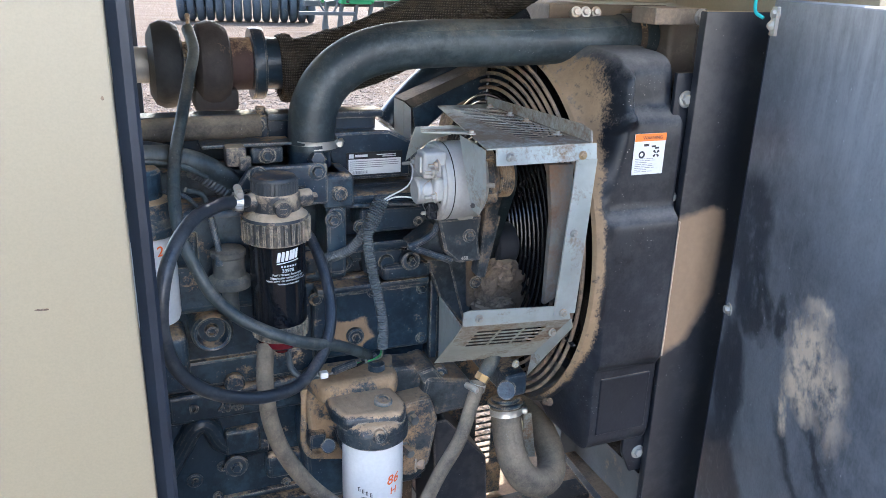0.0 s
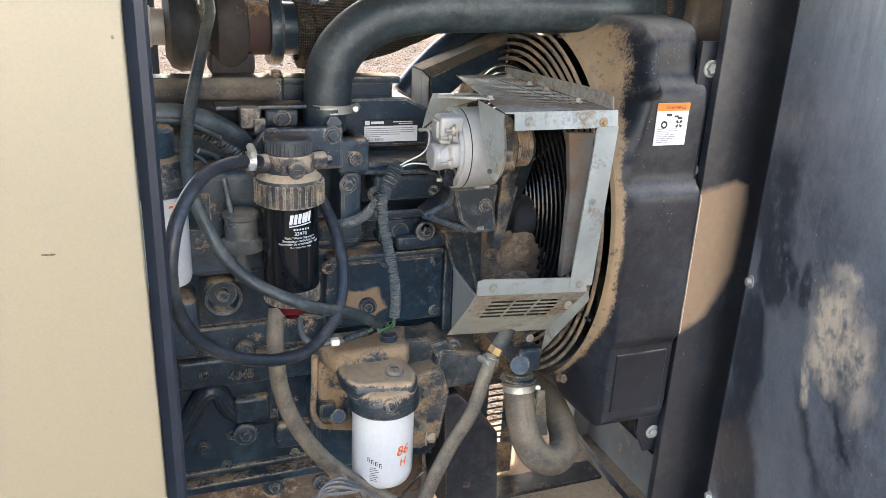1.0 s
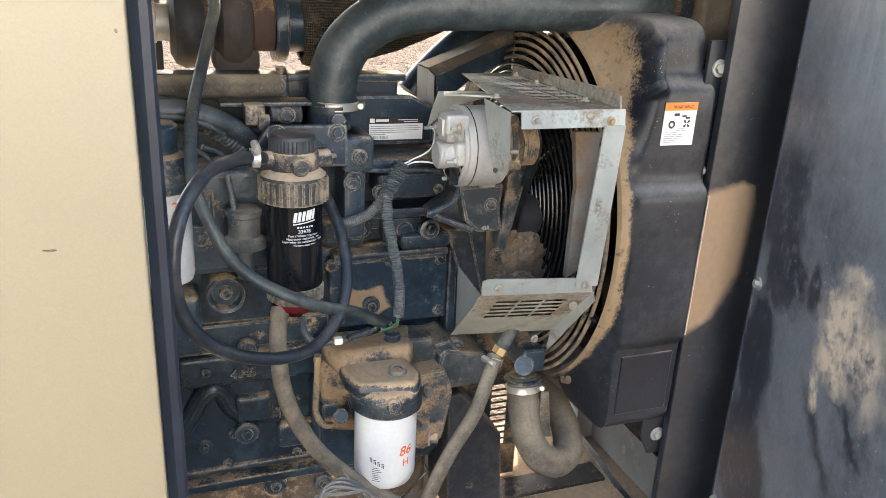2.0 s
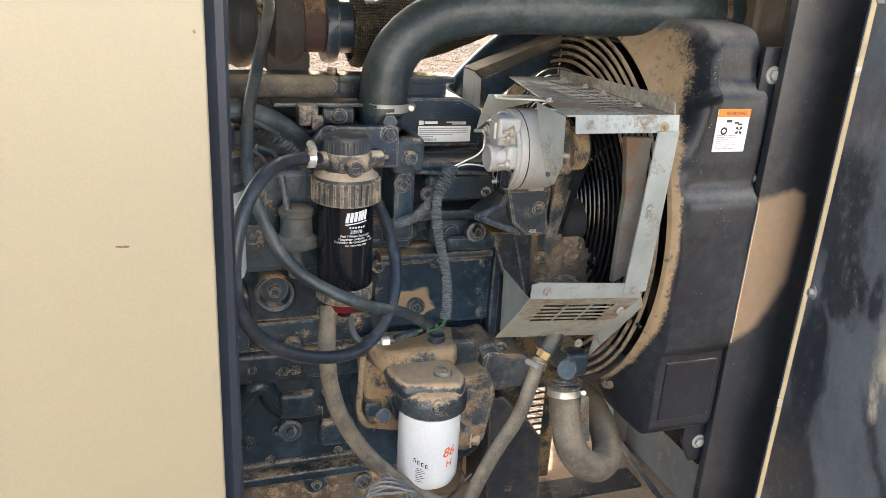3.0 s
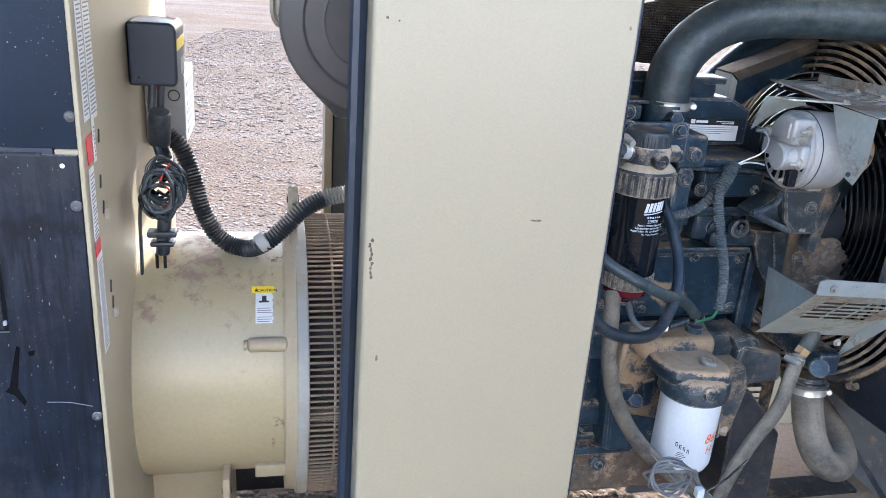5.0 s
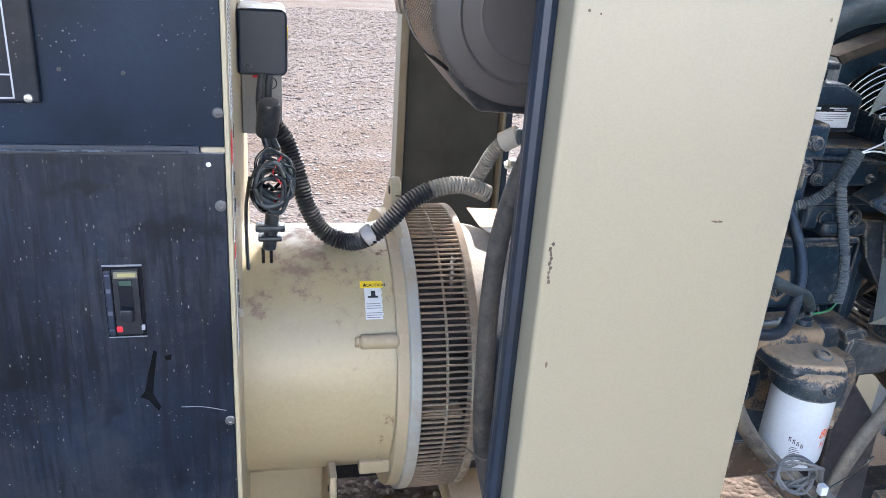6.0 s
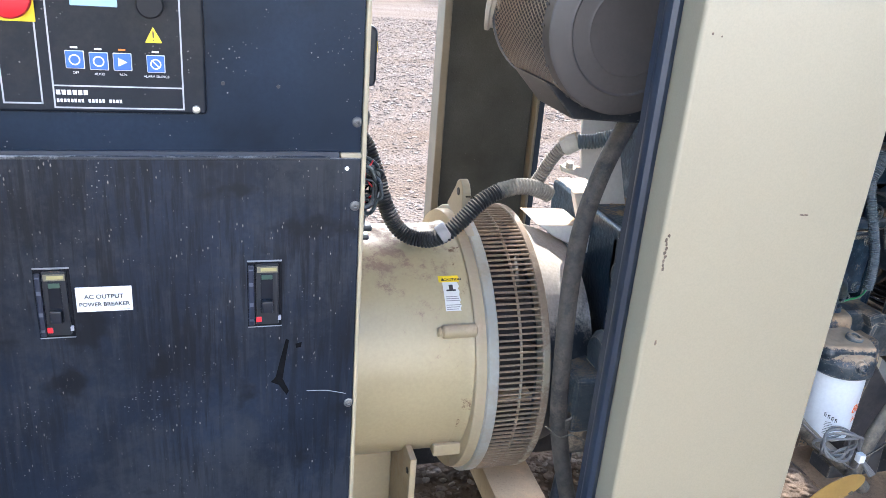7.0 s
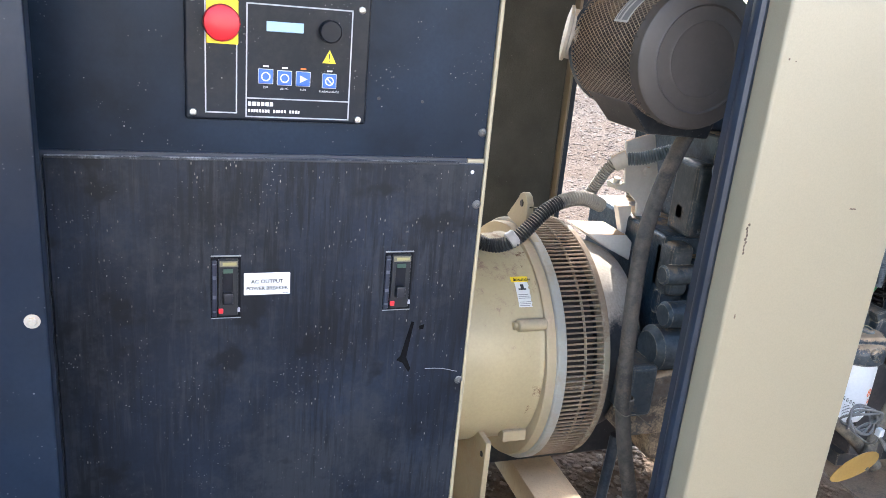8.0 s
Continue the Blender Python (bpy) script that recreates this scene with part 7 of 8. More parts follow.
tg = thing("tag", (0.388, 1.05, 0.682), "yellow oval paper tag hanging on the cable", "tag")
b = B()
c = Vector((0.383, 1.05, 0.675))
prism(b, [(c.x + 0.058 * math.cos(a) * (1 - 0.12 * math.sin(a)), c.z + 0.026 * math.sin(a) + 0.018 * math.cos(a)) for a in [k * math.pi / 12 for k in range(24)]], "y", c.y - 0.0007, c.y + 0.0007)
part("card", b, coated("tag_yellow", (0.34, 0.20, 0.05), 0.7, vary=0.25, dust=0.3, settle=0.2, bump=0.1, cover=40), tg)

# ---- generator head ----
GY, GZ = 1.432, 0.830      # axis of the slotted ring and flywheel
BY, BZ, BR = 1.412, 0.848, 0.211      # axis and radius of the barrel
gh = thing("generator", (-0.4, GY, 0.60), "cream generator end with slotted ring and chipped paint", "generator")
b = B()
lathe(b, (0, BY, BZ), (1, 0, 0), [(0.10, -0.66), (BR, -0.66), (BR, -0.284), (BR + 0.002, -0.278), (BR + 0.003, -0.262), (0.15, -0.262)], 112)
barrel = part("barrel", b, coated("cream_chipped_paint", (0.40, 0.33, 0.195), 0.34, vary=0.06, dust=0.20, settle=0.17, bump=0.06, dust_col=(0.25, 0.18, 0.13), cover=60, crisp=9.0), gh)
b = B()
lathe(b, (0, GY, GZ), (1, 0, 0), [(0.16, -0.276), (0.246, -0.276), (0.248, -0.272), (0.248, -0.252), (0.20, -0.252)], 112)
part("flange", b, CREAM_DIRTY, gh, "cream flange between barrel and ring")
b = B()
lathe(b, (0, BY, BZ), (1, 0, 0), [(BR + 0.0007, -0.297), (BR + 0.0012, -0.286), (BR + 0.0024, -0.2795), (BR + 0.0040, -0.2775)], 112)
part("chipped_band", b, coated("paint_flaking_to_rust", (0.40, 0.33, 0.195), 0.4, vary=0.06, dust=0.34, settle=0.0, bump=0.3, dust_col=(0.13, 0.075, 0.042), cover=46, crisp=14.0), gh, "band where the paint flakes to rust")
DARK_ROTOR = coated("dark_rotor", (0.030, 0.022, 0.017), 0.7, vary=0.4, dust=0.15, settle=0.1, bump=0.4, dust_col=(0.16, 0.09, 0.05))
RING_STEEL = coated("bare_steel_band", (0.35, 0.345, 0.305), 0.45, metal=0.15, vary=0.2, dust=0.52, settle=0.1, bump=0.1, dust_col=(0.30, 0.245, 0.165), cover=16, crisp=3.0, film=0.3, film_col=(0.36, 0.33, 0.26))
RING = coated("cream_ring_paint", (0.34, 0.28, 0.185), 0.45, vary=0.15, dust=0.70, settle=0.10, bump=0.12, dust_col=(0.185, 0.13, 0.085), cover=26, crisp=6.0, film=0.2)
for xa, xb, r0, r1 in ((-0.258, -0.2390, 0.240, 0.2560), (-0.2012, -0.1972, 0.250, 0.2552), (-0.1620, -0.1475, 0.230, 0.2560)):
    b = B()
    lathe(b, (0, GY, GZ), (1, 0, 0), [(r0, xa), (r1 - 0.002, xa), (r1, xa + 0.002), (r1, xb - 0.002), (r1 - 0.002, xb), (r0, xb), (r0, xa)], 128)
    part("ring_band", b, (RING_STEEL if xa < -0.25 else RING), gh)
b = B()
box(b, -0.240, -0.161, -0.2552, -0.2515, -0.0017, 0.0017, 0.0005, 1)
finish(b)
slat_mesh = bpy.data.meshes.new("slat")
b.to_mesh(slat_mesh)
b.free()
slat_mesh.materials.append(RING)
for k in range(156):
    s = new("slat", slat_mesh)
    s.parent = gh
    s.matrix_parent_inverse = Matrix.Translation(-gh.location)
    s.matrix_basis = Matrix.Translation((0, GY, GZ)) @ Matrix.Rotation(2 * math.pi * k / 156, 4, "X")
b = B()
lathe(b, (0, GY, GZ), (1, 0, 0), [(0.05, -0.250), (0.205, -0.250), (0.212, -0.200), (0.205, -0.155), (0.05, -0.155)], 48)
part("drum", b, DARK_ROTOR, gh)
for k in range(16):
    a = 2 * math.pi * k / 16
    b = B()
    t = Matrix.Rotation(a, 4, "X")
    box(b, -0.245, -0.17, -0.006, 0.006, 0.200, 0.240, 0.002, 1)
    bmesh.ops.rotate(b, cent=(0, 0, 0), matrix=Matrix.Rotation(a, 3, "X"), verts=b.verts)
    bmesh.ops.translate(b, vec=(0, GY, GZ), verts=b.verts)
    part("vane", b, (RUST, DARK_ROTOR, DARK_ROTOR, DARK_ROTOR)[k % 4], gh)
def on_barrel(x, r, deg):
    a = radians(deg)
    return Vector((x, BY - r * math.cos(a), BZ + r * math.sin(a)))
b = B()
cyl(b, on_barrel(-0.332, 0.214, 28.8), on_barrel(-0.272, 0.214, 28.8), 0.0115, 20, 0.003)
cyl(b, on_barrel(-0.339, 0.214, 28.8), on_barrel(-0.332, 0.214, 28.8), 0.008, 16)
part("boss", b, CREAM_DIRTY, gh)
b = B()
t = B()
box(t, -0.03, 0.03, -0.012, 0.012, -0.012, 0.012, 0.003)
for v in t.verts:
    v.co = on_barrel(-0.295, 0.216, -41) + Vector((v.co.x, v.co.y, v.co.z))
merge(b, t)
part("boss", b, CREAM_DIRTY, gh)
b = B()
pts = [(1.33, 1.075), (1.372, 1.092), (1.378, 1.14), (1.386, 1.152), (1.400, 1.158), (1.414, 1.152), (1.424, 1.138), (1.47, 1.09)]
prism(b, pts, "x", -0.268, -0.252, 0.003, 2)
part("lifting_eye", b, CREAM, gh, "cream lifting eye")
b = B()
cyl(b, (-0.27, 1.400, 1.135), (-0.25, 1.400, 1.135), 0.0075, 20)
part("eye_hole", b, INK, gh)
# feet
b = B()
prism(b, [(-0.62, 0.50), (-0.377, 0.50), (-0.377, 0.70), (-0.62, 0.70)], "y", 1.335, 1.347, 0.002)
part("foot", b, CREAM_DIRTY, gh, "cream mounting foot")
b = B()
box(b, -0.376, -0.364, 1.20, 1.40, 0.50, 0.722, 0.003)
box(b, -0.50, -0.376, 1.20, 1.34, 0.50, 0.512, 0.003)
part("foot_plate", b, CREAM_DIRTY, gh)
b = B()
cyl(b, (-0.362, 1.215, 0.69), (-0.378, 1.215, 0.69), 0.006, 14)
part("foot_hole", b, INK, gh)
# caution label wrapped on the barrel
def on_label(x, r, deg):
    return on_barrel(x, r - 0.0245 - 0.0025, 37.9 + (deg - 32.5) * 1.062)


cl = thing("caution_label", on_barrel(-0.3, 0.2115, 46), "white and yellow caution label on the cream barrel", "label")
def wrap(name, x0, x1, d0, d1, r, mat, n=6):
    b = B()
    rows = [[b.verts.new(on_label(x, r, d0 + (d1 - d0) * k / n)) for x in (x0, x1)] for k in range(n + 1)]
    for p, q in zip(rows, rows[1:]):
        b.faces.new((p[0], p[1], q[1], q[0]))
    return part(name, b, mat, cl)
wrap("sheet", -0.321, -0.2800, 32.5, 45.5, 0.2388, WHITE)
wrap("head_band", -0.327, -0.2790, 45.5, 48.6, 0.2389, YELLOW)
b = B()
tm = lettering("CAUTION", 0.0068, bold=0.0002)
for v in tm.verts:
    v.co = on_label(-0.303 + v.co.x, 0.2395, 46.1 + math.degrees(v.co.y / 0.2366))
merge(b, tm)
b.faces.new([b.verts.new(on_label(x, 0.2395, d)) for x, d in ((-0.3225, 46.1), (-0.3175, 46.1), (-0.320, 47.9))])
part("heading", b, INK, cl)
wrap("pictogram", -0.316, -0.300, 41.2, 42.0, 0.2392, INK, 2)
wrap("pictogram", -0.311, -0.304, 42.0, 44.2, 0.2392, INK, 2)
for k in range(3):
    wrap("print_line", -0.319, -0.2985 + 0.002 * k, 38.6 - k * 0.9, 38.9 - k * 0.9, 0.2392, GREY_INK, 1)
    wrap("print_line", -0.319, -0.2985 + 0.002 * (2 - k), 34.9 - k * 0.9, 35.2 - k * 0.9, 0.2392, GREY_INK, 1)

# ---- flywheel side of the engine ----
ep("flywheel_housing", lambda b: lathe(b, (0, GY, GZ), (1, 0, 0), [(0.05, -0.148), (0.225, -0.146), (0.215, -0.10), (0.20, -0.06), (0.19, -0.04), (0.05, -0.04)], 64), coated("pale_dusty_casting", (0.018, 0.024, 0.032), 0.5, vary=0.4, dust=0.18, settle=0.75, bump=0.4, cover=20, crisp=4.0, film=0.3, film_col=(0.07, 0.075, 0.08), dust_col=(0.42, 0.36, 0.29)), "flywheel housing pale with dust")
# darker coat than the engine paint: grime plus painted-in shade
ep("starter", lambda b: (cyl(b, (-0.06, 1.20, 0.90), (0.05, 1.20, 0.90), 0.045, 32, 0.012), cyl(b, (-0.05, 1.185, 0.975), (0.04, 1.185, 0.975), 0.026, 24, 0.006), box(b, -0.11, -0.05, 1.16, 1.26, 0.77, 0.88, 0.012, 3)), GRIMY_SHADED, "black starter motor, grime and deep shade in its colour")
ep("starter_flange", lambda b: (prism(b, [(-0.10, 0.72), (0.03, 0.72), (0.04, 0.82), (0.02, 0.86), (-0.09, 0.85)], "y", 1.17, 1.27, 0.01, 3)), RUST)
BRACKET_WHITE = coated("white_dusty_bracket", (0.58, 0.56, 0.52), 0.6, vary=0.15, dust=0.25, settle=0.3, crisp=7.0)
ep("rear_bracket", lambda b: (prism(b, [(-0.039, 1.261), (0.025, 1.281), (0.075, 1.103), (0.084, 1.025), (0.019, 1.027), (0.010, 1.13), (-0.013, 1.150), (-0.066, 1.165), (-0.07, 1.177), (-0.028, 1.172)], "y", 1.42, 1.428, 0.002), hexbolt(b, (0.020, 1.42, 1.20), (0, -1, 0), 0.010, 0.008), cyl(b, (0.0, 1.419, 1.235), (0.0, 1.43, 1.235), 0.012, 20), hexbolt(b, (0.05, 1.42, 1.09), (0, -1, 0), 0.008, 0.006), prism(b, [(-0.03, 1.119), (0.005, 1.121), (0.015, 1.03), (0.0, 1.03)], "y", 1.43, 1.45, 0.003)), BRACKET_WHITE, "pale bracket in the sun")
ep("bracket_foot", lambda b: (prism(b, [(-0.111, 1.46, 1.069)[::2], (-0.016, 1.46, 1.065)[::2], (0.057, 1.46, 0.992)[::2], (0.059, 1.46, 0.977)[::2], (-0.073, 1.46, 1.043)[::2]], "y", 1.40, 1.50, 0.004)), BRACKET_WHITE)
b = B()
hexbolt(b, (-0.065, 1.395, 1.181), (0, -0.3, 1), 0.008, 0.010)
part("bolt", b, ZINC, engine)
# same coat here, deep shade of the engine rear put into the colour
ep("rear_casting", lambda b: (box(b, 0.0, 0.05, 1.25, 1.32, 0.98, 1.09, 0.014, 3), box(b, 0.03, 0.07, 1.26, 1.34, 1.10, 1.25, 0.012, 3), cyl(b, (-0.02, 1.25, 1.03), (0.06, 1.25, 1.03), 0.02, 20, 0.004)), GRIMY_SHADED)

# ---- air cleaner ----
CX, CZ = -0.182, 1.458
ac = thing("air_cleaner", (CX, 1.14, 1.345), "round air cleaner of perforated metal with a dark ribbed end cap", "air cleaner")
b = B()
lathe(b, (CX, 0, CZ), (0, 1, 0), [(0, 1.030), (0.052, 1.030), (0.055, 1.0285), (0.058, 1.030), (0.076, 1.031), (0.079, 1.0285), (0.082, 1.031), (0.100, 1.033), (0.1045, 1.037), (0.105, 1.058), (0.101, 1.059), (0, 1.060)], 80)
for k in range(26):
    a = 2 * math.pi * k / 26
    q = Vector((CX + 0.104 * math.cos(a), 1.058, CZ + 0.104 * math.sin(a)))
    cyl(b, q - Vector((0, 0.006, 0)), q + Vector((0, 0.004, 0)), 0.0022, 6, 0)
part("end_cap", b, coated("dark_rubber_cap", (0.056, 0.047, 0.042), 0.55, vary=0.3, dust=0.14, settle=0.25, bump=0.1, dust_col=(0.16, 0.13, 0.11)), ac, "dark grey cap with raised rings")
# expanded metal mesh: two crossing families of wires round an inner paper core
b = B()
N, M = 88, 30
for sgn in (1, -1):
    for k in range(N):
        pts = []
        for i in range(M + 1):
            y = 1.058 + 0.195 * i / M
            a = 2 * math.pi * (k / N + sgn * i * 0.25 / N * 2)
            pts.append((a, y))
        vs = []
        for a, y in pts:
            e = Vector((math.cos(a), 0, math.sin(a)))
            tgt = Vector((-math.sin(a), 0, math.cos(a))) * 0.0008
            c = Vector((CX, y, CZ)) + e * 0.1005
            vs.append([b.verts.new(c - tgt), b.verts.new(c + e * 0.001), b.verts.new(c + tgt)])
        for p, q in zip(vs, vs[1:]):
            b.faces.new((p[0], p[1], q[1], q[0]))
            b.faces.new((p[1], p[2], q[2], q[1]))
part("mesh_sleeve", b, coated("dusty_wire", (0.26, 0.20, 0.15), 0.6, metal=0.3, vary=0.3, dust=0.3, settle=0.3, dust_col=(0.34, 0.26, 0.18)), ac, "sleeve of expanded metal")
tagged(ac.children[-1], kind="stuff")
b = B()
lathe(b, (CX, 0, CZ), (0, 1, 0), [(0, 1.056), (0.096, 1.056), (0.096, 1.255), (0, 1.255)], 64)
part("core", b, coated("filter_paper_dark", (0.045, 0.035, 0.03), 0.9, vary=0.3, dust=0.2, settle=0.2), ac)
b = B()
lathe(b, (CX, 0, CZ), (0, 1, 0), [(0.09, 1.250), (0.102, 1.250), (0.103, 1.260), (0.09, 1.266), (0.06, 1.27), (0, 1.27)], 64)
part("rear_cap", b, ENGINE_CLEAN, ac)
b = B()
lathe(b, (CX - 0.088, 1.290, CZ + 0.012), (-0.75, 0.35, 0.1), [(0, -0.03), (0.042, -0.03), (0.042, 0.0), (0.047, 0.002), (0.047, 0.007), (0.03, 0.010), (0, 0.010)], 40)
part("inlet_cap", b, coated("pale_cap", (0.40, 0.36, 0.30), 0.55, vary=0.1, dust=0.2, settle=0.2), ac, "pale round cap behind the sleeve")
b = B()
rows = []
for i in range(5):
    a = radians(128 + i * 7)
    rows.append([b.verts.new((CX + 0.1028 * math.cos(a), y, CZ + 0.1028 * math.sin(a))) for y in (1.10, 1.14)])
for p, q in zip(rows, rows[1:]):
    b.faces.new((p[0], p[1], q[1], q[0]))
lb = part("sticker", b, coated("silver_sticker", (0.55, 0.54, 0.52), 0.4, metal=0.3, vary=0.08, dust=0.1, settle=0.2), ac, "silver sticker with print")
b = B()
for y0, y1 in ((1.104, 1.119), (1.124, 1.131), (1.134, 1.137)):
    rows = []
    for i in range(5):
        a = radians(130 + i * 6)
        rows.append([b.verts.new((CX + 0.1031 * math.cos(a), y, CZ + 0.1031 * math.sin(a))) for y in (y0, y1)])
    for i, (p, q) in enumerate(zip(rows, rows[1:])):
        b.faces.new((p[0], p[1], q[1], q[0]))
part("print_bar", b, GREY_INK, lb)
b = B()
prism(b, [(-0.262, 1.385), (-0.215, 1.335), (-0.10, 1.330), (-0.09, 1.36), (-0.16, 1.353)], "y", 1.09, 1.215, 0.003)
part("cradle", b, BLACK_SHEET, ac, "black sheet cradle")

# ---- hoses beside the generator ----
one_hose("coolant_hose", [(-0.055, 1.17, 1.371), (-0.09, 1.16, 1.323), (-0.133, 1.14, 1.248), (-0.158, 1.13, 1.161), (-0.167, 1.12, 1.071), (-0.168, 1.11, 0.968), (-0.165, 1.1, 0.861), (-0.146, 1.1, 0.765), (-0.117, 1.1, 0.663), (-0.078, 1.1, 0.54)], 0.0138, coated("brown_rubber_hose", (0.035, 0.030, 0.026), 0.7, vary=0.4, dust=0.5, settle=0.25, bump=0.4, dust_col=(0.22, 0.165, 0.115), crisp=1.8, film=0.5, film_col=(0.12, 0.098, 0.076)), "long dusty rubber hose hanging beside the generator", group="side hoses", seg=22)
b = B()
lathe(b, (-0.158, 1.104, 0.844), (0.02, 0, 1), [(0.0150, -0.012), (0.0172, -0.010), (0.0176, 0.0), (0.0172, 0.010), (0.0150, 0.012)], 24)
hose(b, [(-0.192, 1.085, 0.849), (-0.167, 1.082, 0.828), (-0.142, 1.085, 0.827), (-0.104, 1.085, 0.799)], 0.0012, 6)
solo("tape_wrap", b, RUBBER_DUSTY, "grey tape and wire tied round the hose", "tape")
one_hose("thin_black_hose", [(-0.059, 1.25, 0.674), (-0.063, 1.25, 0.606), (-0.068, 1.25, 0.522), (-0.063, 1.25, 0.449)], 0.0115, RUBBER_BLACK, "thin black hose by the ground", group="side hoses")
gc = thing("generator_conduit", (-0.4, 1.35, 1.1), "thick black ribbed conduit sagging over the generator", "conduit")
b = B()
loom(b, [(-0.455, 1.4, 1.242), (-0.435, 1.4, 1.216), (-0.419, 1.39, 1.172), (-0.405, 1.375, 1.123), (-0.381, 1.37, 1.079), (-0.344, 1.36, 1.061), (-0.309, 1.34, 1.075), (-0.277, 1.34, 1.102), (-0.246, 1.345, 1.132), (-0.211, 1.35, 1.151)], 0.0150, 0.0055)
part("ribbed_tube", b, coated("black_ribbed_conduit", (0.020, 0.022, 0.026), 0.42, vary=0.2, dust=0.12, settle=0.35, bump=0.1, dust_col=(0.3, 0.26, 0.21)), gc)
b = B()
loom(b, [(-0.211, 1.35, 1.151), (-0.177, 1.352, 1.158), (-0.146, 1.355, 1.155), (-0.112, 1.36, 1.141)], 0.0150, 0.0055)
part("dusty_end", b, LOOM_DUSTY, gc, "sunlit dusty end of the tube")
b = B()
cyl(b, (-0.316, 1.339, 1.075), (-0.301, 1.339, 1.086), 0.0163, 24)
part("tape", b, plain("grey_tape", (0.38, 0.37, 0.36), 0.5), gc, "band of grey tape")
b = B()
hose(b, [(-0.266, 1.385, 1.126), (-0.26, 1.375, 1.133), (-0.258, 1.345, 1.141)], 0.0016, 6)
part("tie", b, FAN, gc, "black cable tie")
g2 = thing("rear_conduit", (-0.1, 1.37, 1.15), "dusty ribbed conduit with a pale coupling", "conduit")
b = B()
loom(b, [(-0.127, 1.4, 1.144), (-0.117, 1.39, 1.172), (-0.104, 1.38, 1.205), (-0.088, 1.37, 1.23)], 0.0125, 0.005)
part("ribbed_tube", b, LOOM_DUSTY, g2)
b = B()
cyl(b, (-0.093, 1.37, 1.224), (-0.071, 1.355, 1.242), 0.0165, 24)
part("coupling", b, coated("pale_coupling", (0.45, 0.42, 0.36), 0.6, vary=0.1, dust=0.3, settle=0.3), g2, "pale round coupling")
b = B()
loom(b, [(-0.075, 1.35, 1.239), (-0.052, 1.335, 1.244), (-0.027, 1.32, 1.256), (0.001, 1.31, 1.268)], 0.0135, 0.005)
part("ribbed_tube", b, LOOM, g2)

# plank on the ground
b = B()
t = B()
box(t, -0.062, 0.062, -0.40, 0.42, -0.033, 0.045, 0.003)
bmesh.ops.rotate(t, cent=(0, 0, 0), matrix=Matrix.Rotation(-0.02, 3, "Z"), verts=t.verts)
bmesh.ops.translate(t, vec=(0.008, 1.62, 0.255), verts=t.verts)
merge(b, t)
solo("plank", b, WOOD, "weathered plank lying under the generator", "plank")

# ---- control cabinet ----
PY = 1.0345
cc = thing("control_cabinet", (-0.79, 1.4, 0.46), "control cabinet with black scuffed front and cream sides", "cabinet")
b = B()
box(b, -1.085, -0.503, PY + 0.0105, 1.85, 0.46, 1.715, 0.003)
box(b, -0.508, -0.5025, PY - 0.001, PY + 0.012, 0.46, 1.715, 0.001, 1)
part("body", b, CREAM, cc, "cream sheet metal body")
b = B()
box(b, -1.0845, -0.5345, PY + 0.0005, PY + 0.0104, 1.2935, 1.3035, 0.0004, 1)
box(b, -1.0845, -1.0685, PY + 0.002, PY + 0.0104, 0.47, 1.30, 0.0004, 1)
part("shadow_gap", b, GASKET, cc, "black strip in the gap between the panels")
b = B()
box(b, -1.085, -0.5085, PY + 0.004, PY + 0.010, 1.302, 1.712, 0.0012)
part("upper_panel", b, coated("black_panel_satin", (0.0050, 0.0125, 0.026), 0.34, vary=0.45, dust=0.0, settle=0.4, bump=0.10, speck=0.6, film=0.4, film_col=(0.009, 0.016, 0.028), dust_col=(0.22, 0.19, 0.17), spec=0.14), cc, "plain black upper panel")
b = B()
box(b, -1.068, -0.5085, PY - 0.002, PY + 0.010, 0.47, 1.2965, 0.0025, 3)
part("lower_panel", b, PANEL_BLACK, cc, "black lower panel with streaks and scuffs")
b = B()
box(b, -1.066, -0.546, PY - 0.003, PY + 0.002, 1.2945, 1.2985, 0.001, 1)
part("worn_edge", b, coated("worn_black_edge", (0.012, 0.016, 0.024), 0.5, vary=0.5, dust=0.40, settle=0.12, dust_col=(0.30, 0.30, 0.31), cover=34, crisp=4.0), cc, "upper edge of the lower panel worn to bare metal")
b = B()
box(b, -0.533, -0.503, PY + 0.001, PY + 0.011, 1.296, 1.302, 0.001, 1)
part("corner_clip", b, CREAM, cc)
for x, z, m in ((-0.510, 1.339, 0), (-0.5105, 1.237, 0), (-0.510, 0.957, 0)):
    b = B()
    screw(b, (x - 0.004, PY - 0.0015 if z < 1.3 else PY + 0.0045, z), (0, -1, 0), 0.0065)
    part("screw", b, coated("blackened_screw", (0.10, 0.10, 0.10), 0.5, metal=0.5, vary=0.4, dust=0.3, settle=0.2, dust_col=(0.35, 0.33, 0.3)), cc)
b = B()
cyl(b, (-0.5255, PY - 0.003, 1.284), (-0.5255, PY, 1.284), 0.003, 12)
part("rivet", b, WHITE, cc)
for p in ((-0.665, 1.038, 1.38), (-0.605, 1.038, 1.378)):
    b = B()
    cyl(b, Vector(p) + Vector((0, -0.0004, 0)), Vector(p) + Vector((0, 0.003, 0)), 0.0022, 10, 0)
    part("hole", b, INK, cc, "small drilled hole")
# dark residue of a torn sticker
b = B()
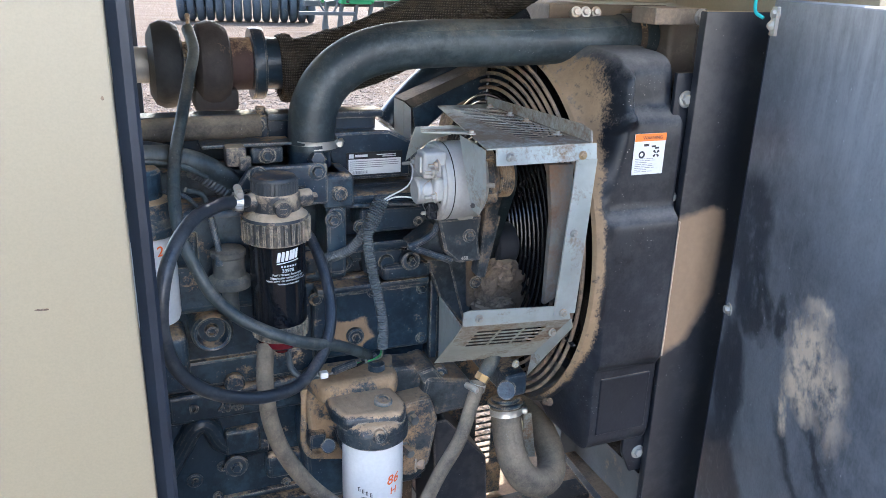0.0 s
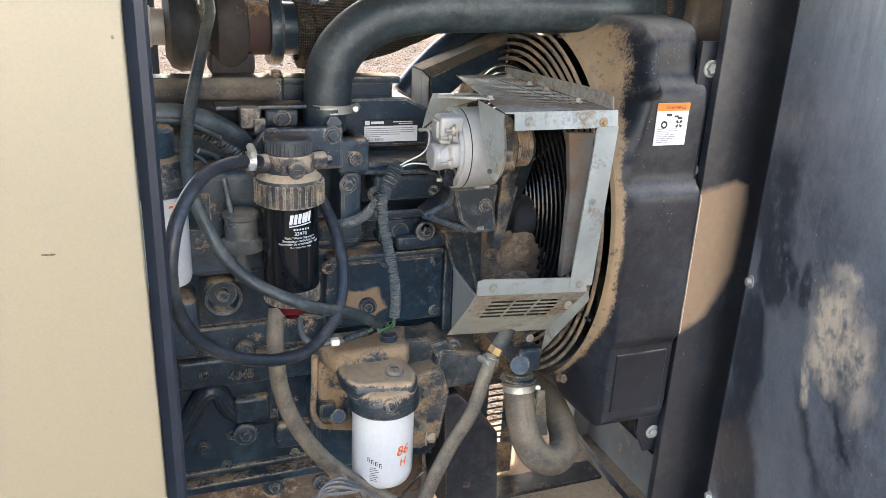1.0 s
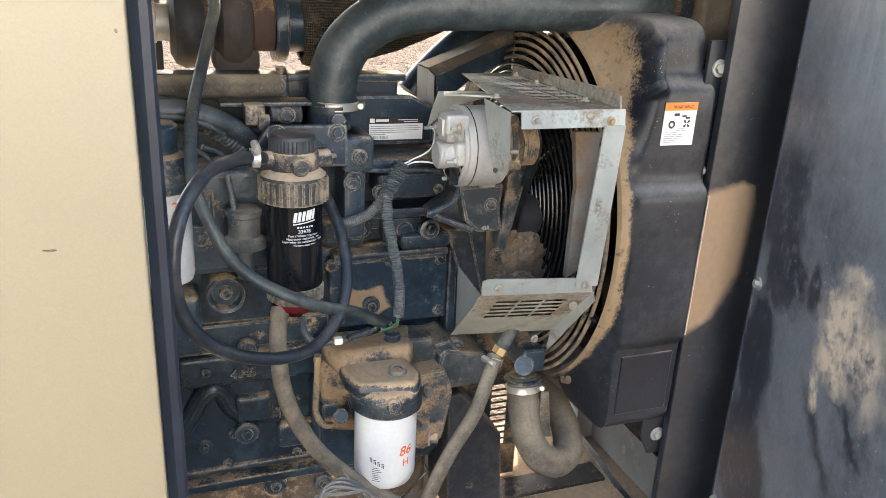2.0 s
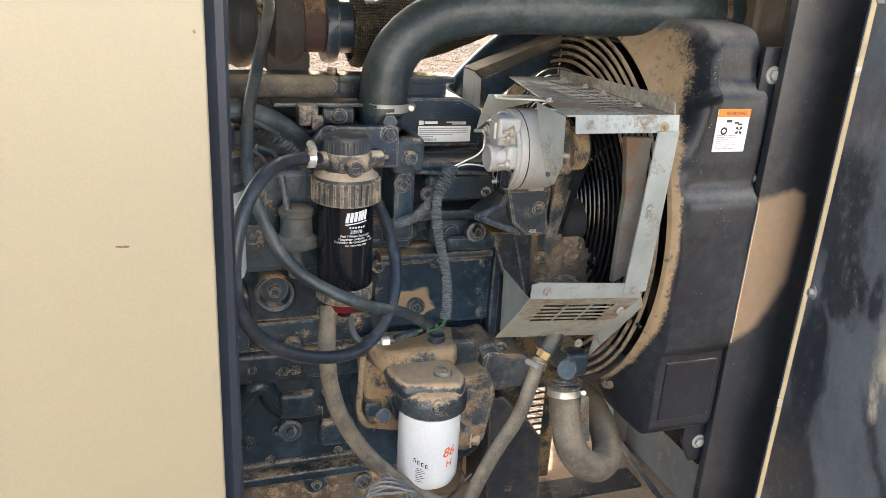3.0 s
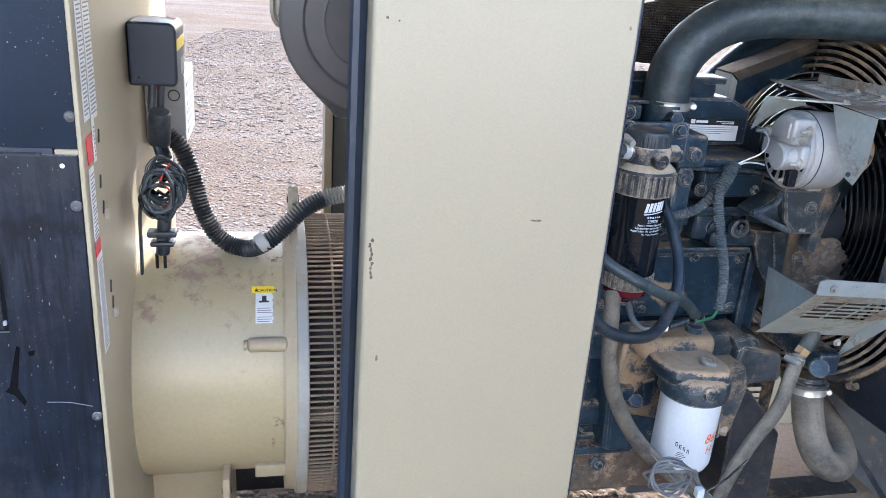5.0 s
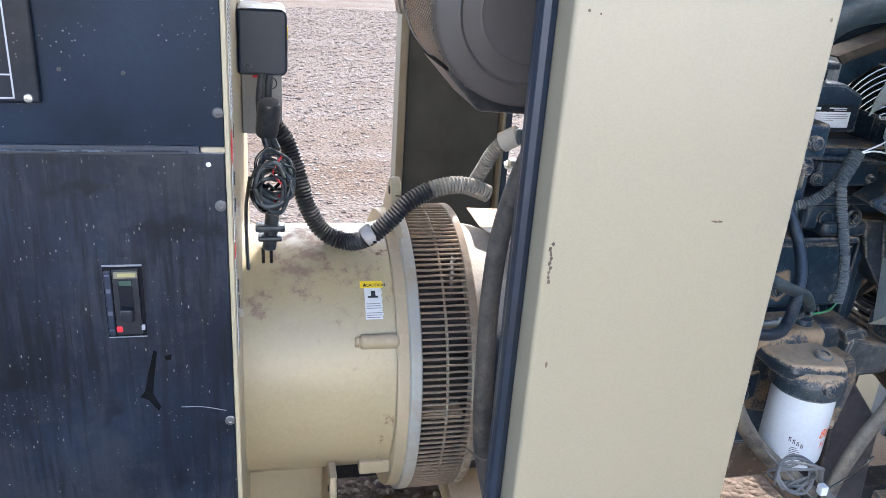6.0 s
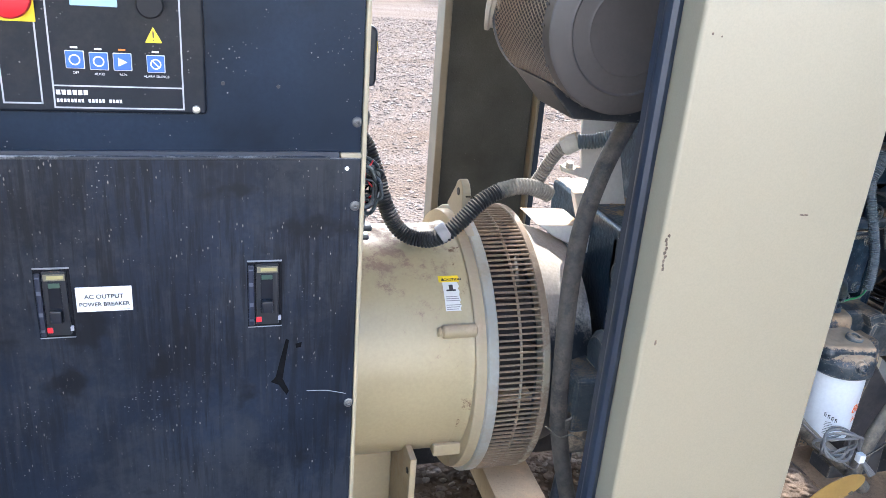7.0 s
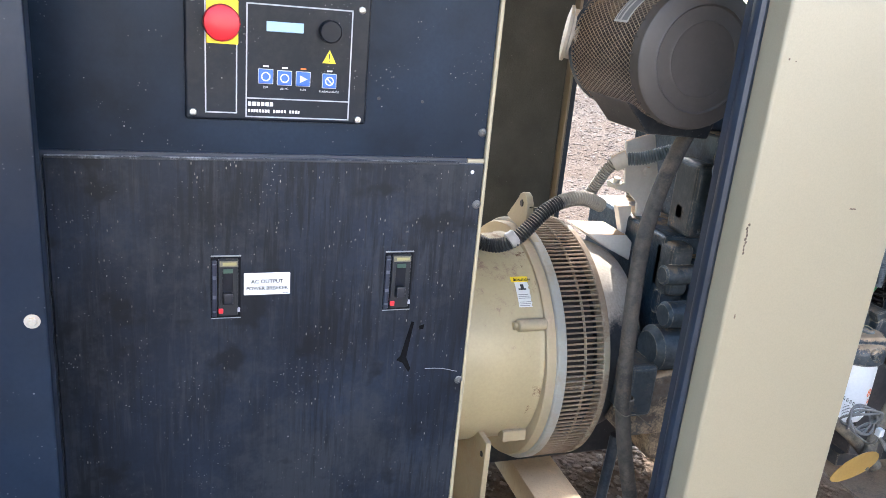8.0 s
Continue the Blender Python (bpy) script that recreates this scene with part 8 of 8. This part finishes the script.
prism(b, [(-0.593, 1.032, 1.058)[::2], (-0.597, 1.032, 1.06)[::2], (-0.605, 1.032, 1.027)[::2], (-0.61, 1.032, 1.005)[::2], (-0.616, 1.032, 0.998)[::2], (-0.606, 1.032, 0.993)[::2], (-0.596, 1.032, 0.977)[::2], (-0.593, 1.032, 0.983)[::2], (-0.601, 1.032, 1.002)[::2], (-0.598, 1.032, 1.024)[::2]], "y", PY - 0.0026, PY - 0.001)
prism(b, [(-0.585, 1.032, 1.052)[::2], (-0.577, 1.032, 1.054)[::2], (-0.578, 1.032, 1.047)[::2], (-0.584, 1.032, 1.046)[::2]], "y", PY - 0.0026, PY - 0.001)
part("residue", b, coated("black_residue", (0.003, 0.003, 0.004), 0.75, vary=0.3, dust=0.0, settle=0.0, spec=0.08), cc, "black residue of a torn sticker")
b = B()
sweep(b, spline([(-0.57, 1.032, 0.981), (-0.544, 1.032, 0.979), (-0.518, 1.032, 0.972)], 6), 0.0005, 6)
part("scratch", b, GREY_INK, cc)

# breakers
def breaker(label, z0, z1, x0, x1):
    br = thing("circuit_breaker", ((x0 + x1) / 2, PY, z0), label, "breaker", "breakers on the panel")
    y = PY - 0.0022
    w = x1 - x0
    x0, x1 = x0 + w * 0.02, x1 - w * 0.02
    w = x1 - x0
    b = B()
    box(b, x0, x1, y - 0.0006, y + 0.001, z0 - 0.001, z1 + 0.002, 0.0006, 1)
    part("cut_out", b, plain("breaker_gap", (0.003, 0.004, 0.007), 0.5, spec=0.15), br)
    b = B()
    box(b, x0, x1, y - 0.0016, y, z1 + 0.0005, z1 + 0.0025, 0.0004, 1)
    box(b, x0, x1, y - 0.0016, y, z0 - 0.0018, z0 - 0.0008, 0.0003, 1)
    part("lip", b, GREY_INK, br, "scuffed lower lip")
    b = B()
    box(b, x0 + w * 0.02, x0 + w * 0.20, y - 0.003, y + 0.001, z0 + 0.001, z1 - 0.004, 0.0018, 2)
    part("side_rail", b, plain("breaker_rail_blue", (0.012, 0.018, 0.033), 0.3), br)
    b = B()
    box(b, x0 + w * 0.24, x1 - w * 0.10, y - 0.004, y + 0.001, z0 + 0.003, z1 - 0.002, 0.0012)
    part("face", b, plain("breaker_charcoal", (0.016, 0.018, 0.022), 0.4, spec=0.3), br)
    b = B()
    box(b, x0 + w * 0.28, x1 - w * 0.12, y - 0.0048, y - 0.003, z1 - 0.0125, z1 - 0.0045, 0.0004, 1)
    part("rating_plate", b, plain("dull_tan_plate", (0.14, 0.125, 0.085), 0.5), br)
    b = B()
    box(b, x0 + w * 0.38, x1 - w * 0.16, y - 0.0052, y - 0.004, z1 - 0.0105, z1 - 0.0062, 0.0003, 1)
    part("rating_strip", b, plain("brass_strip", (0.30, 0.26, 0.11), 0.4), br, "yellow rating strip")
    b = B()
    box(b, x0 + w * 0.38, x1 - w * 0.26, y - 0.0046, y - 0.0035, z0 + 0.020, z1 - 0.014, 0.0004, 1)
    part("slot", b, plain("breaker_slot", (0.006, 0.008, 0.013), 0.3, spec=0.3), br)
    b = B()
    box(b, x0 + w * 0.40, x1 - w * 0.28, y - 0.005, y - 0.004, z1 - 0.0215, z1 - 0.0155, 0.0003, 1)
    part("state_flag", b, plain("flag_green", (0.028, 0.062, 0.042), 0.5), br, "dull green state flag")
    b = B()
    box(b, x0 + w * 0.40, x1 - w * 0.28, y - 0.013, y - 0.004, z0 + 0.022, z0 + 0.038, 0.002, 2)
    part("toggle", b, plain("toggle_black", (0.010, 0.013, 0.020), 0.3), br)
    b = B()
    box(b, x0 + w * 0.24, x0 + w * 0.40, y - 0.0055, y - 0.003, z0 + 0.007, z0 + 0.014, 0.0008, 1)
    part("trip_button", b, REDPAINT, br, "small red trip button")
    b = B()
    box(b, x1 - w * 0.13, x1 - w * 0.03, y - 0.0040, y - 0.0005, z0 + 0.008, z0 + 0.014, 0.0006, 1)
    part("mark", b, plain("mark_grey", (0.36, 0.36, 0.40), 0.5), br)
    for zz, hh in ((0.088, 0.05), (0.64, 0.10), (0.32, 0.10), (0.10, 0.04), (0.88, 0.04)):
        b = B()
        bar_flat(b, x0 + w * 0.05, y - 0.0032, z0 + (z1 - z0) * zz, w * 0.12, (z1 - z0) * hh * 0.6)
        part("side_print", b, plain("dull_blue_print", (0.085, 0.095, 0.12), 0.5), br)
    return br
B0, B1 = (-0.879, 1.032, 1.166), (-0.839, 1.032, 1.08)
C0, C1 = (-0.644, 1.032, 1.167), (-0.601, 1.032, 1.081)
breaker("black moulded circuit breaker beside the white label", (B1[2] + (-0.879, 1.032, 1.081)[2]) / 2, B0[2], B0[0], B1[0])
breaker("second black circuit breaker, set alone in the panel", C1[2], C0[2], C0[0], C1[0])
lbk = thing("panel_label", (-0.806, 1.032, 1.127), "white label that names the output breaker", "label")
L0, L1 = (-0.836, 1.032, 1.142), (-0.775, 1.032, 1.111)
b = B()
box(b, L0[0], L1[0], PY - 0.0034, PY - 0.0022, L1[2], L0[2] + 0.0005, 0.0015, 2)
part("sheet", b, WHITE, lbk)
b = B()
mx, h_ = (L0[0] + L1[0]) / 2, (L0[2] - L1[2])
add_flat(b, lettering("AC OUTPUT", 0.0076, bold=0.00012), mx, PY - 0.0043, L1[2] + h_ * 0.55)
add_flat(b, lettering("POWER BREAKER", 0.0070, bold=0.00012), mx, PY - 0.0043, L1[2] + h_ * 0.24)
bar_flat(b, L1[0] - 0.012, PY - 0.0043, L1[2] + h_ * 0.06, 0.009, 0.0007)
part("printing", b, INK, lbk)

# controller
YC = PY - 0.004
ct = thing("controller", (-0.797, PY, 1.345), "black engine controller with display, buttons and red stop button", "controller")
K0, K1 = (-0.907, 1.032, 1.349), (-0.682, 1.032, 1.345)
Z0, Z1 = (K0[2] + K1[2]) / 2 - 0.001, 1.508
b = B()
box(b, K0[0], K1[0] - 0.001, YC, PY + 0.006, Z0, Z1, 0.004, 3)
part("bezel", b, coated("bezel_black", (0.0065, 0.0095, 0.0155), 0.42, vary=0.3, dust=0.12, settle=0.3, bump=0.05, speck=0.35, film=0.35, film_col=(0.028, 0.026, 0.026), dust_col=(0.06, 0.05, 0.042), spec=0.2), ct, "black bezel")
for p in ((-0.898, 1.029, 1.355), (-0.694, 1.029, 1.352), (-0.695, 1.029, 1.489)):
    b = B()
    screw(b, (p[0], YC, p[2]), (0, -1, 0), 0.0046)
    part("screw", b, CHROME, ct, "bright cross head screw")
b = B()
screw(b, ((-0.898, 1.029, 1.355)[0], YC, (-0.695, 1.029, 1.489)[2]), (0, -1, 0), 0.0046)
part("screw", b, CHROME, ct, "bright cross head screw")
def framed(bm, x0, x1, z0, z1, w=0.0017):
    for a in ((x0, z0, x1 - x0, w), (x0, z1 - w, x1 - x0, w), (x0, z0, w, z1 - z0), (x1 - w, z0, w, z1 - z0)):
        bar_flat(bm, a[0], YC - 0.0006, a[1], a[2], a[3])
b = B()
F0, F1 = (-0.836, 1.03, 1.352), (-0.706, 1.03, 1.352)
zt = (-0.837, 1.03, 1.488)[2]
framed(b, F0[0], F1[0], F0[2] - 0.001, zt)
bar_flat(b, F0[0], YC - 0.0006, (-0.836, 1.03, 1.374)[2], F1[0] - F0[0], 0.0016)
G0, G1 = (-0.884, 1.03, 1.356), (-0.846, 1.03, 1.354)
framed(b, G0[0], G1[0], G0[2] - 0.001, zt + 0.002)
part("white_outline", b, plain("faded_white_print", (0.36, 0.37, 0.39), 0.5), ct, "white printed outline")
b = B()
q0, q1 = (-0.812, 1.03, 1.468), (-0.767, 1.03, 1.456)
box(b, q0[0], q1[0], YC - 0.0012, YC + 0.001, q1[2], q0[2], 0.0006, 1)
part("display", b, plain("display_pale", (0.27, 0.43, 0.55), 0.15), ct, "pale display window")
b = B()
p = (-0.735, 1.03, 1.461)
lathe(b, (p[0], YC, p[2]), (0, -1, 0), [(0, 0), (0.0135, 0), (0.0135, 0.012), (0.012, 0.0135), (0, 0.0135)], 28)
part("knob", b, plain("knob_black", (0.008, 0.009, 0.012), 0.5, spec=0.25), ct, "black rotary knob")
b = B()
e0, e1 = (-0.882, 1.03, 1.485), (-0.845, 1.03, 1.438)
box(b, e0[0], e1[0], YC - 0.0014, YC + 0.001, e1[2], e0[2] + 0.004, 0.0006, 1)
part("stop_plate", b, YELLOW, ct, "yellow plate")
b = B()
p = (-0.865, 1.024, 1.463)
lathe(b, (p[0], YC, p[2]), (0, -1, 0), [(0, 0), (0.010, 0), (0.010, 0.008), (0.0205, 0.010), (0.0215, 0.014), (0.020, 0.019), (0.014, 0.022), (0, 0.023)], 36)
part("stop_button", b, REDPAINT, ct, "red mushroom stop button")
b = B()
p = (-0.734, 1.03, 1.429)
prism(b, [(p[0] - 0.0085, p[2] - 0.007), (p[0] + 0.0085, p[2] - 0.007), (p[0], p[2] + 0.009)], "y", YC - 0.001, YC + 0.0005)
wt = part("warning_triangle", b, YELLOW, ct, "yellow warning triangle")
b = B()
bar_flat(b, p[0] - 0.0007, YC - 0.0013, p[2] - 0.002, 0.0014, 0.007)
bar_flat(b, p[0] - 0.0007, YC - 0.0013, p[2] - 0.005, 0.0014, 0.0014)
part("mark", b, INK, wt)
b = B()
btn = []
for p, word, sym in (((-0.812, 1.03, 1.402), "OFF", "o"), ((-0.789, 1.03, 1.401), "AUTO", "o"), ((-0.766, 1.03, 1.401), "RUN", "t"), ((-0.733, 1.03, 1.4), "ALARM SILENCE", "s")):
    b = B()
    box(b, p[0] - 0.0092, p[0] + 0.0092, YC - 0.0012, YC + 0.001, p[2] - 0.0092, p[2] + 0.0092, 0.003, 3)
    bo = part("button", b, WHITE, ct, "blue key with white rim")
    b = B()
    box(b, p[0] - 0.0085, p[0] + 0.0085, YC - 0.0020, YC, p[2] - 0.0085, p[2] + 0.0085, 0.0026, 3)
    part("key", b, BLUE, bo, "blue key")
    b = B()
    if sym == "t":
        b.faces.new([b.verts.new((p[0] + u, YC - 0.0023, p[2] + v)) for u, v in ((-0.004, -0.0045), (0.005, 0), (-0.004, 0.0045))])
    else:
        lathe(b, (p[0], YC - 0.0022, p[2]), (0, -1, 0), [(0.0042, 0), (0.0056, 0.0001)], 24)
        if sym == "s":
            b.faces.new([b.verts.new((p[0] + u, YC - 0.0023, p[2] + v)) for u, v in ((-0.0045, 0.0035), (-0.0035, 0.0045), (0.0045, -0.0035), (0.0035, -0.0045))])
    part("symbol", b, WHITE, bo, "white symbol")
    b = B()
    add_flat(b, lettering(word, 0.0036), p[0], YC - 0.0007, p[2] - 0.0145)
    part("key_text", b, WHITE, ct, "white lettering")
    b = B()
    bar_flat(b, p[0] - 0.0035, YC - 0.0007, p[2] + 0.0115, 0.007, 0.0018)
    part("lamp", b, (WHITE, ORANGE)[word == "RUN"], ct)
b = B()
p = (-0.834, 1.03, 1.365)
for k in range(6):
    bar_flat(b, p[0] + 0.001 + k * 0.0053, YC - 0.0007, p[2] + 0.0004, 0.0040, 0.0050)
for k in range(19):
    if k not in (8, 14):
        bar_flat(b, p[0] + 0.001 + k * 0.0034, YC - 0.0007, p[2] - 0.0075, 0.0024, 0.0036)
part("maker_mark", b, WHITE, ct, "maker's mark as plain white bars")

# ---- on the side of the cabinet ----
SX = -0.5022
ch = thing("junction_box", (-0.47, 1.40, 1.32), "dark blue black plastic charger box on the cabinet side", "box")
b = B()
prism(b, [(SX, 1.322), (-0.436, 1.322), (-0.432, 1.33), (-0.432, 1.408), (-0.438, 1.4155), (SX, 1.4155)], "y", 1.358, 1.47, 0.005, 3)
part("case", b, coated("dark_blue_plastic", (0.010, 0.019, 0.036), 0.45, vary=0.15, dust=0.08, settle=0.2), ch)
b = B()
box(b, -0.4325, -0.4312, 1.362, 1.46, 1.375, 1.392, 0.0004, 1)
part("stripe", b, YELLOW, ch, "yellow stripe")
b = B()
box(b, -0.4322, -0.4312, 1.40, 1.45, 1.335, 1.36, 0.0003, 1)
part("print_bar", b, GREY_INK, ch)
b = B()
hexbolt(b, (SX + 0.014, 1.358, 1.335), (0, -1, 0), 0.0034)
part("bolt", b, GASKET, ch)
gb = thing("grey_box", (-0.45, 1.55, 1.2), "pale grey steel box with a round knockout behind the charger", "box")
b = B()
box(b, SX, -0.437, 1.50, 1.66, 1.20, 1.32, 0.003)
part("case", b, coated("grey_paint", (0.33, 0.33, 0.32), 0.5, vary=0.1, dust=0.2, settle=0.2), gb)
b = B()
lathe(b, (-0.455, 1.4995, 1.285), (0, -1, 0), [(0.008, 0), (0.0095, 0.0006), (0.010, 0)], 28)
part("knockout", b, INK, gb)
b = B()
box(b, -0.484, -0.474, 1.49, 1.50, 1.295, 1.312, 0.001)
part("lamp_cap", b, REDPAINT, gb, "small red cap")
for k in range(6):
    b = B()
    box(b, -0.4372, -0.4365, 1.53, 1.64, 1.215 + k * 0.016, 1.222 + k * 0.016, 0, 1)
    part("print_bar", b, GREY_INK, gb)
for pts in ([(-0.469, 1.36, 1.325), (-0.473, 1.36, 1.282), (-0.468, 1.35, 1.241), (-0.46, 1.34, 1.212)], [(-0.458, 1.37, 1.324), (-0.461, 1.37, 1.28), (-0.458, 1.36, 1.239), (-0.449, 1.34, 1.217)]):
    b = B()
    hose(b, pts, 0.0058, 12)
    solo("box_cable", b, RUBBER_BLACK, "short black cable below the charger box", "cable", "charger cables")
b = B()
lathe(b, (-0.461, 1.35, 1.263), (0.1, -0.3, 1), [(0, -0.028), (0.016, -0.028), (0.017, -0.02), (0.017, 0.02), (0.014, 0.026), (0, 0.026)], 20)
solo("cable_gland", b, RUBBER_BLACK, "black cable gland beside the conduit", "gland")
wb = thing("wire_bundle", (-0.455, 1.31, 1.11), "tangled bundle of thin black wires", "wiring")
rn = random.Random(4)
for k in range(16):
    b = B()
    c = Vector((-0.455, 1.31, 1.176)) + Vector((rn.uniform(-0.006, 0.006), 0, rn.uniform(-0.012, 0.012)))
    pts = []
    for i in range(10):
        a = 2 * math.pi * i / 9 * 1.25 + k * 1.7
        w = rn.uniform(0.6, 1.1)
        pts.append(c + Vector((0.027 * w * math.cos(a), 0.022 * math.cos(a * 0.5 + k), 0.034 * w * math.sin(a))))
    hose(b, pts, rn.uniform(0.002, 0.0034), 8, 5)
    part("wire", b, (RUBBER_BLACK, FAN, RUBBER, LOOM)[k % 4], wb)
b = B()
hose(b, [(-0.443, 1.3, 1.219), (-0.456, 1.295, 1.194), (-0.441, 1.295, 1.172), (-0.457, 1.3, 1.146)], 0.0014, 8)
part("wire", b, REDPAINT, wb, "thin red wire")
b = B()
hose(b, [(-0.489, 1.34, 1.176), (-0.496, 1.34, 1.126), (-0.496, 1.33, 1.063), (-0.494, 1.31, 1.023)], 0.0028, 8)
part("wire", b, RUBBER_BLACK, wb, "long hanging wire")
pg = thing("cable_plug", (-0.465, 1.32, 1.086), "black cable plugs hanging below the wire bundle", "plug")
b = B()
cyl(b, (-0.456, 1.32, 1.137), (-0.463, 1.32, 1.067), 0.0105, 18)
c = Vector((-0.461, 1.315, 1.104))
box(b, c.x - 0.022, c.x + 0.022, c.y - 0.012, c.y + 0.012, c.z - 0.005, c.z + 0.005, 0.003)
box(b, c.x - 0.018, c.x + 0.018, c.y - 0.012, c.y + 0.012, c.z - 0.020, c.z - 0.012, 0.003)
part("body", b, RUBBER_BLACK, pg)
for u in (-0.008, 0.004):
    b = B()
    p = Vector((-0.464, 1.32, 1.065))
    cyl(b, (p.x + u, p.y, p.z + 0.004), (p.x + u, p.y, p.z - 0.022), 0.0026, 8)
    part("pin", b, FAN, pg)
# decals on the cabinet side
dc = thing("side_decals", (SX, 1.1, 1.1), "column of white instruction decals on the cabinet side", "label")
def side_panel(y0, y1, z0, z1, mat, name, off=0.0006):
    b = B()
    box(b, SX, SX + off, y0, y1, z0, z1, 0, 1)
    return part(name, b, mat, dc)
for y0, y1, z0, z1 in ((1.050, 1.078, 1.33, 1.50), (1.085, 1.120, 1.325, 1.50), (1.050, 1.075, 1.18, 1.275), (1.052, 1.082, 1.035, 1.165), (1.085, 1.098, 1.275, 1.325)):
    side_panel(y0, y1, z0, z1, WHITE, "sheet")
    b = B()
    z = z1 - 0.008
    k = 0
    while z > z0 + 0.004:
        box(b, SX + 0.0007, SX + 0.001, y0 + 0.003, y1 - 0.003 - 0.006 * (k % 3 == 2), z - 0.0018, z, 0, 1)
        z -= 0.0048
        k += 1
    part("print_bar", b, GREY_INK, dc)
    tagged(dc.children[-1], kind="stuff")
for z0, z1 in ((1.28, 1.312), (1.166, 1.186)):
    side_panel(1.050, 1.078, z0, z1, REDPAINT, "red_band", 0.0008)
for y, z in ((1.12, 1.30), (1.11, 1.245), (1.115, 1.21), (1.12, 1.10), (1.125, 1.075)):
    b = B()
    prism(b, [(y - 0.004, z - 0.008), (y + 0.001, z - 0.008), (y + 0.005, z + 0.006), (y + 0.001, z + 0.008)], "x", SX - 0.002, SX + 0.0006)
    part("slot", b, INK, cc, "black slot in the side sheet")
for y, z in ((1.12, 1.20), (1.125, 1.06)):
    b = B()
    box(b, SX, SX + 0.005, y - 0.005, y + 0.005, z - 0.006, z + 0.006, 0.001)
    part("clip_nut", b, ZINC, cc)

# ---- machinery across the yard ----
tr = thing("tyre_roller", (3.0, 22.4, GROUND), "row of big dark tyres of a field roller across the yard", "tyre roller")
for k in range(15):
    b = B()
    R = 0.62
    lathe(b, (1.72 + k * 0.235, 22.5 - 0.035 * k, GROUND + R), (1, -0.15, 0), [(R * 0.55, -0.09), (R * 0.86, -0.105), (R * 0.97, -0.075), (R, -0.03), (R, 0.03), (R * 0.97, 0.075), (R * 0.86, 0.105), (R * 0.55, 0.09)], 40)
    part("tyre", b, coated("far_tyre", (0.06, 0.068, 0.08), 0.7, vary=0.2, dust=0.3, settle=0.6) if k == 0 else bpy.data.materials["far_tyre"], tr)
im = thing("field_implement", (5.6, 18.6, GROUND), "green farm implement with frame, arms and toothed rollers", "implement")
GF = plain("far_green", (0.03, 0.30, 0.10), 0.5)
DK = plain("far_steel", (0.07, 0.065, 0.06), 0.7)
for nm, args, m in (("beam", (4.2, 8.0, 19.0, 19.15, 0.78, 0.92), DK), ("beam", (4.4, 8.0, 18.4, 18.5, 0.95, 1.06), GF), ("hopper", (5.0, 5.75, 18.7, 19.3, 0.85, 1.75), GF), ("hopper", (6.1, 6.9, 18.7, 19.3, 0.95, 1.75), GF), ("drawbar", (3.9, 5.2, 18.2, 18.3, 0.62, 0.70), DK)):
    b = B()
    box(b, *args, 0.02)
    part(nm, b, m, im)
for k in range(9):
    b = B()
    x = 4.55 + k * 0.36
    prism(b, [(x, GROUND + 0.05), (x + 0.16, GROUND + 0.02), (x + 0.13, 0.6), (x + 0.19, 0.9), (x + 0.10, 0.9), (x + 0.05, 0.6)], "y", 18.75, 18.85, 0.01)
    part("tine", b, DK, im)
for k in range(5):
    b = B()
    x = 4.5 + k * 0.6
    cyl(b, (x, 18.5, 0.9), (x + 0.25, 18.9, 1.7), 0.04, 10)
    part("strut", b, (GF, DK)[k % 2], im)
b = B()
hose(b, [(4.35, 18.3, 1.9), (4.3, 18.3, 1.2), (4.5, 18.3, 0.7), (4.75, 18.3, 0.75), (4.9, 18.3, 1.5)], 0.025, 8)
part("hydraulic_line", b, DK, im)
# unseen wall, added to throw sunlight back onto the shaded front
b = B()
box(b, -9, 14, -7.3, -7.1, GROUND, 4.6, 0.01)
solo("wall_behind", b, coated("pale_wall", (0.74, 0.73, 0.70), 0.8, vary=0.08, dust=0.1, settle=0.1), "unseen pale wall added behind the viewer to bounce sunlight", "wall", kind="structure")
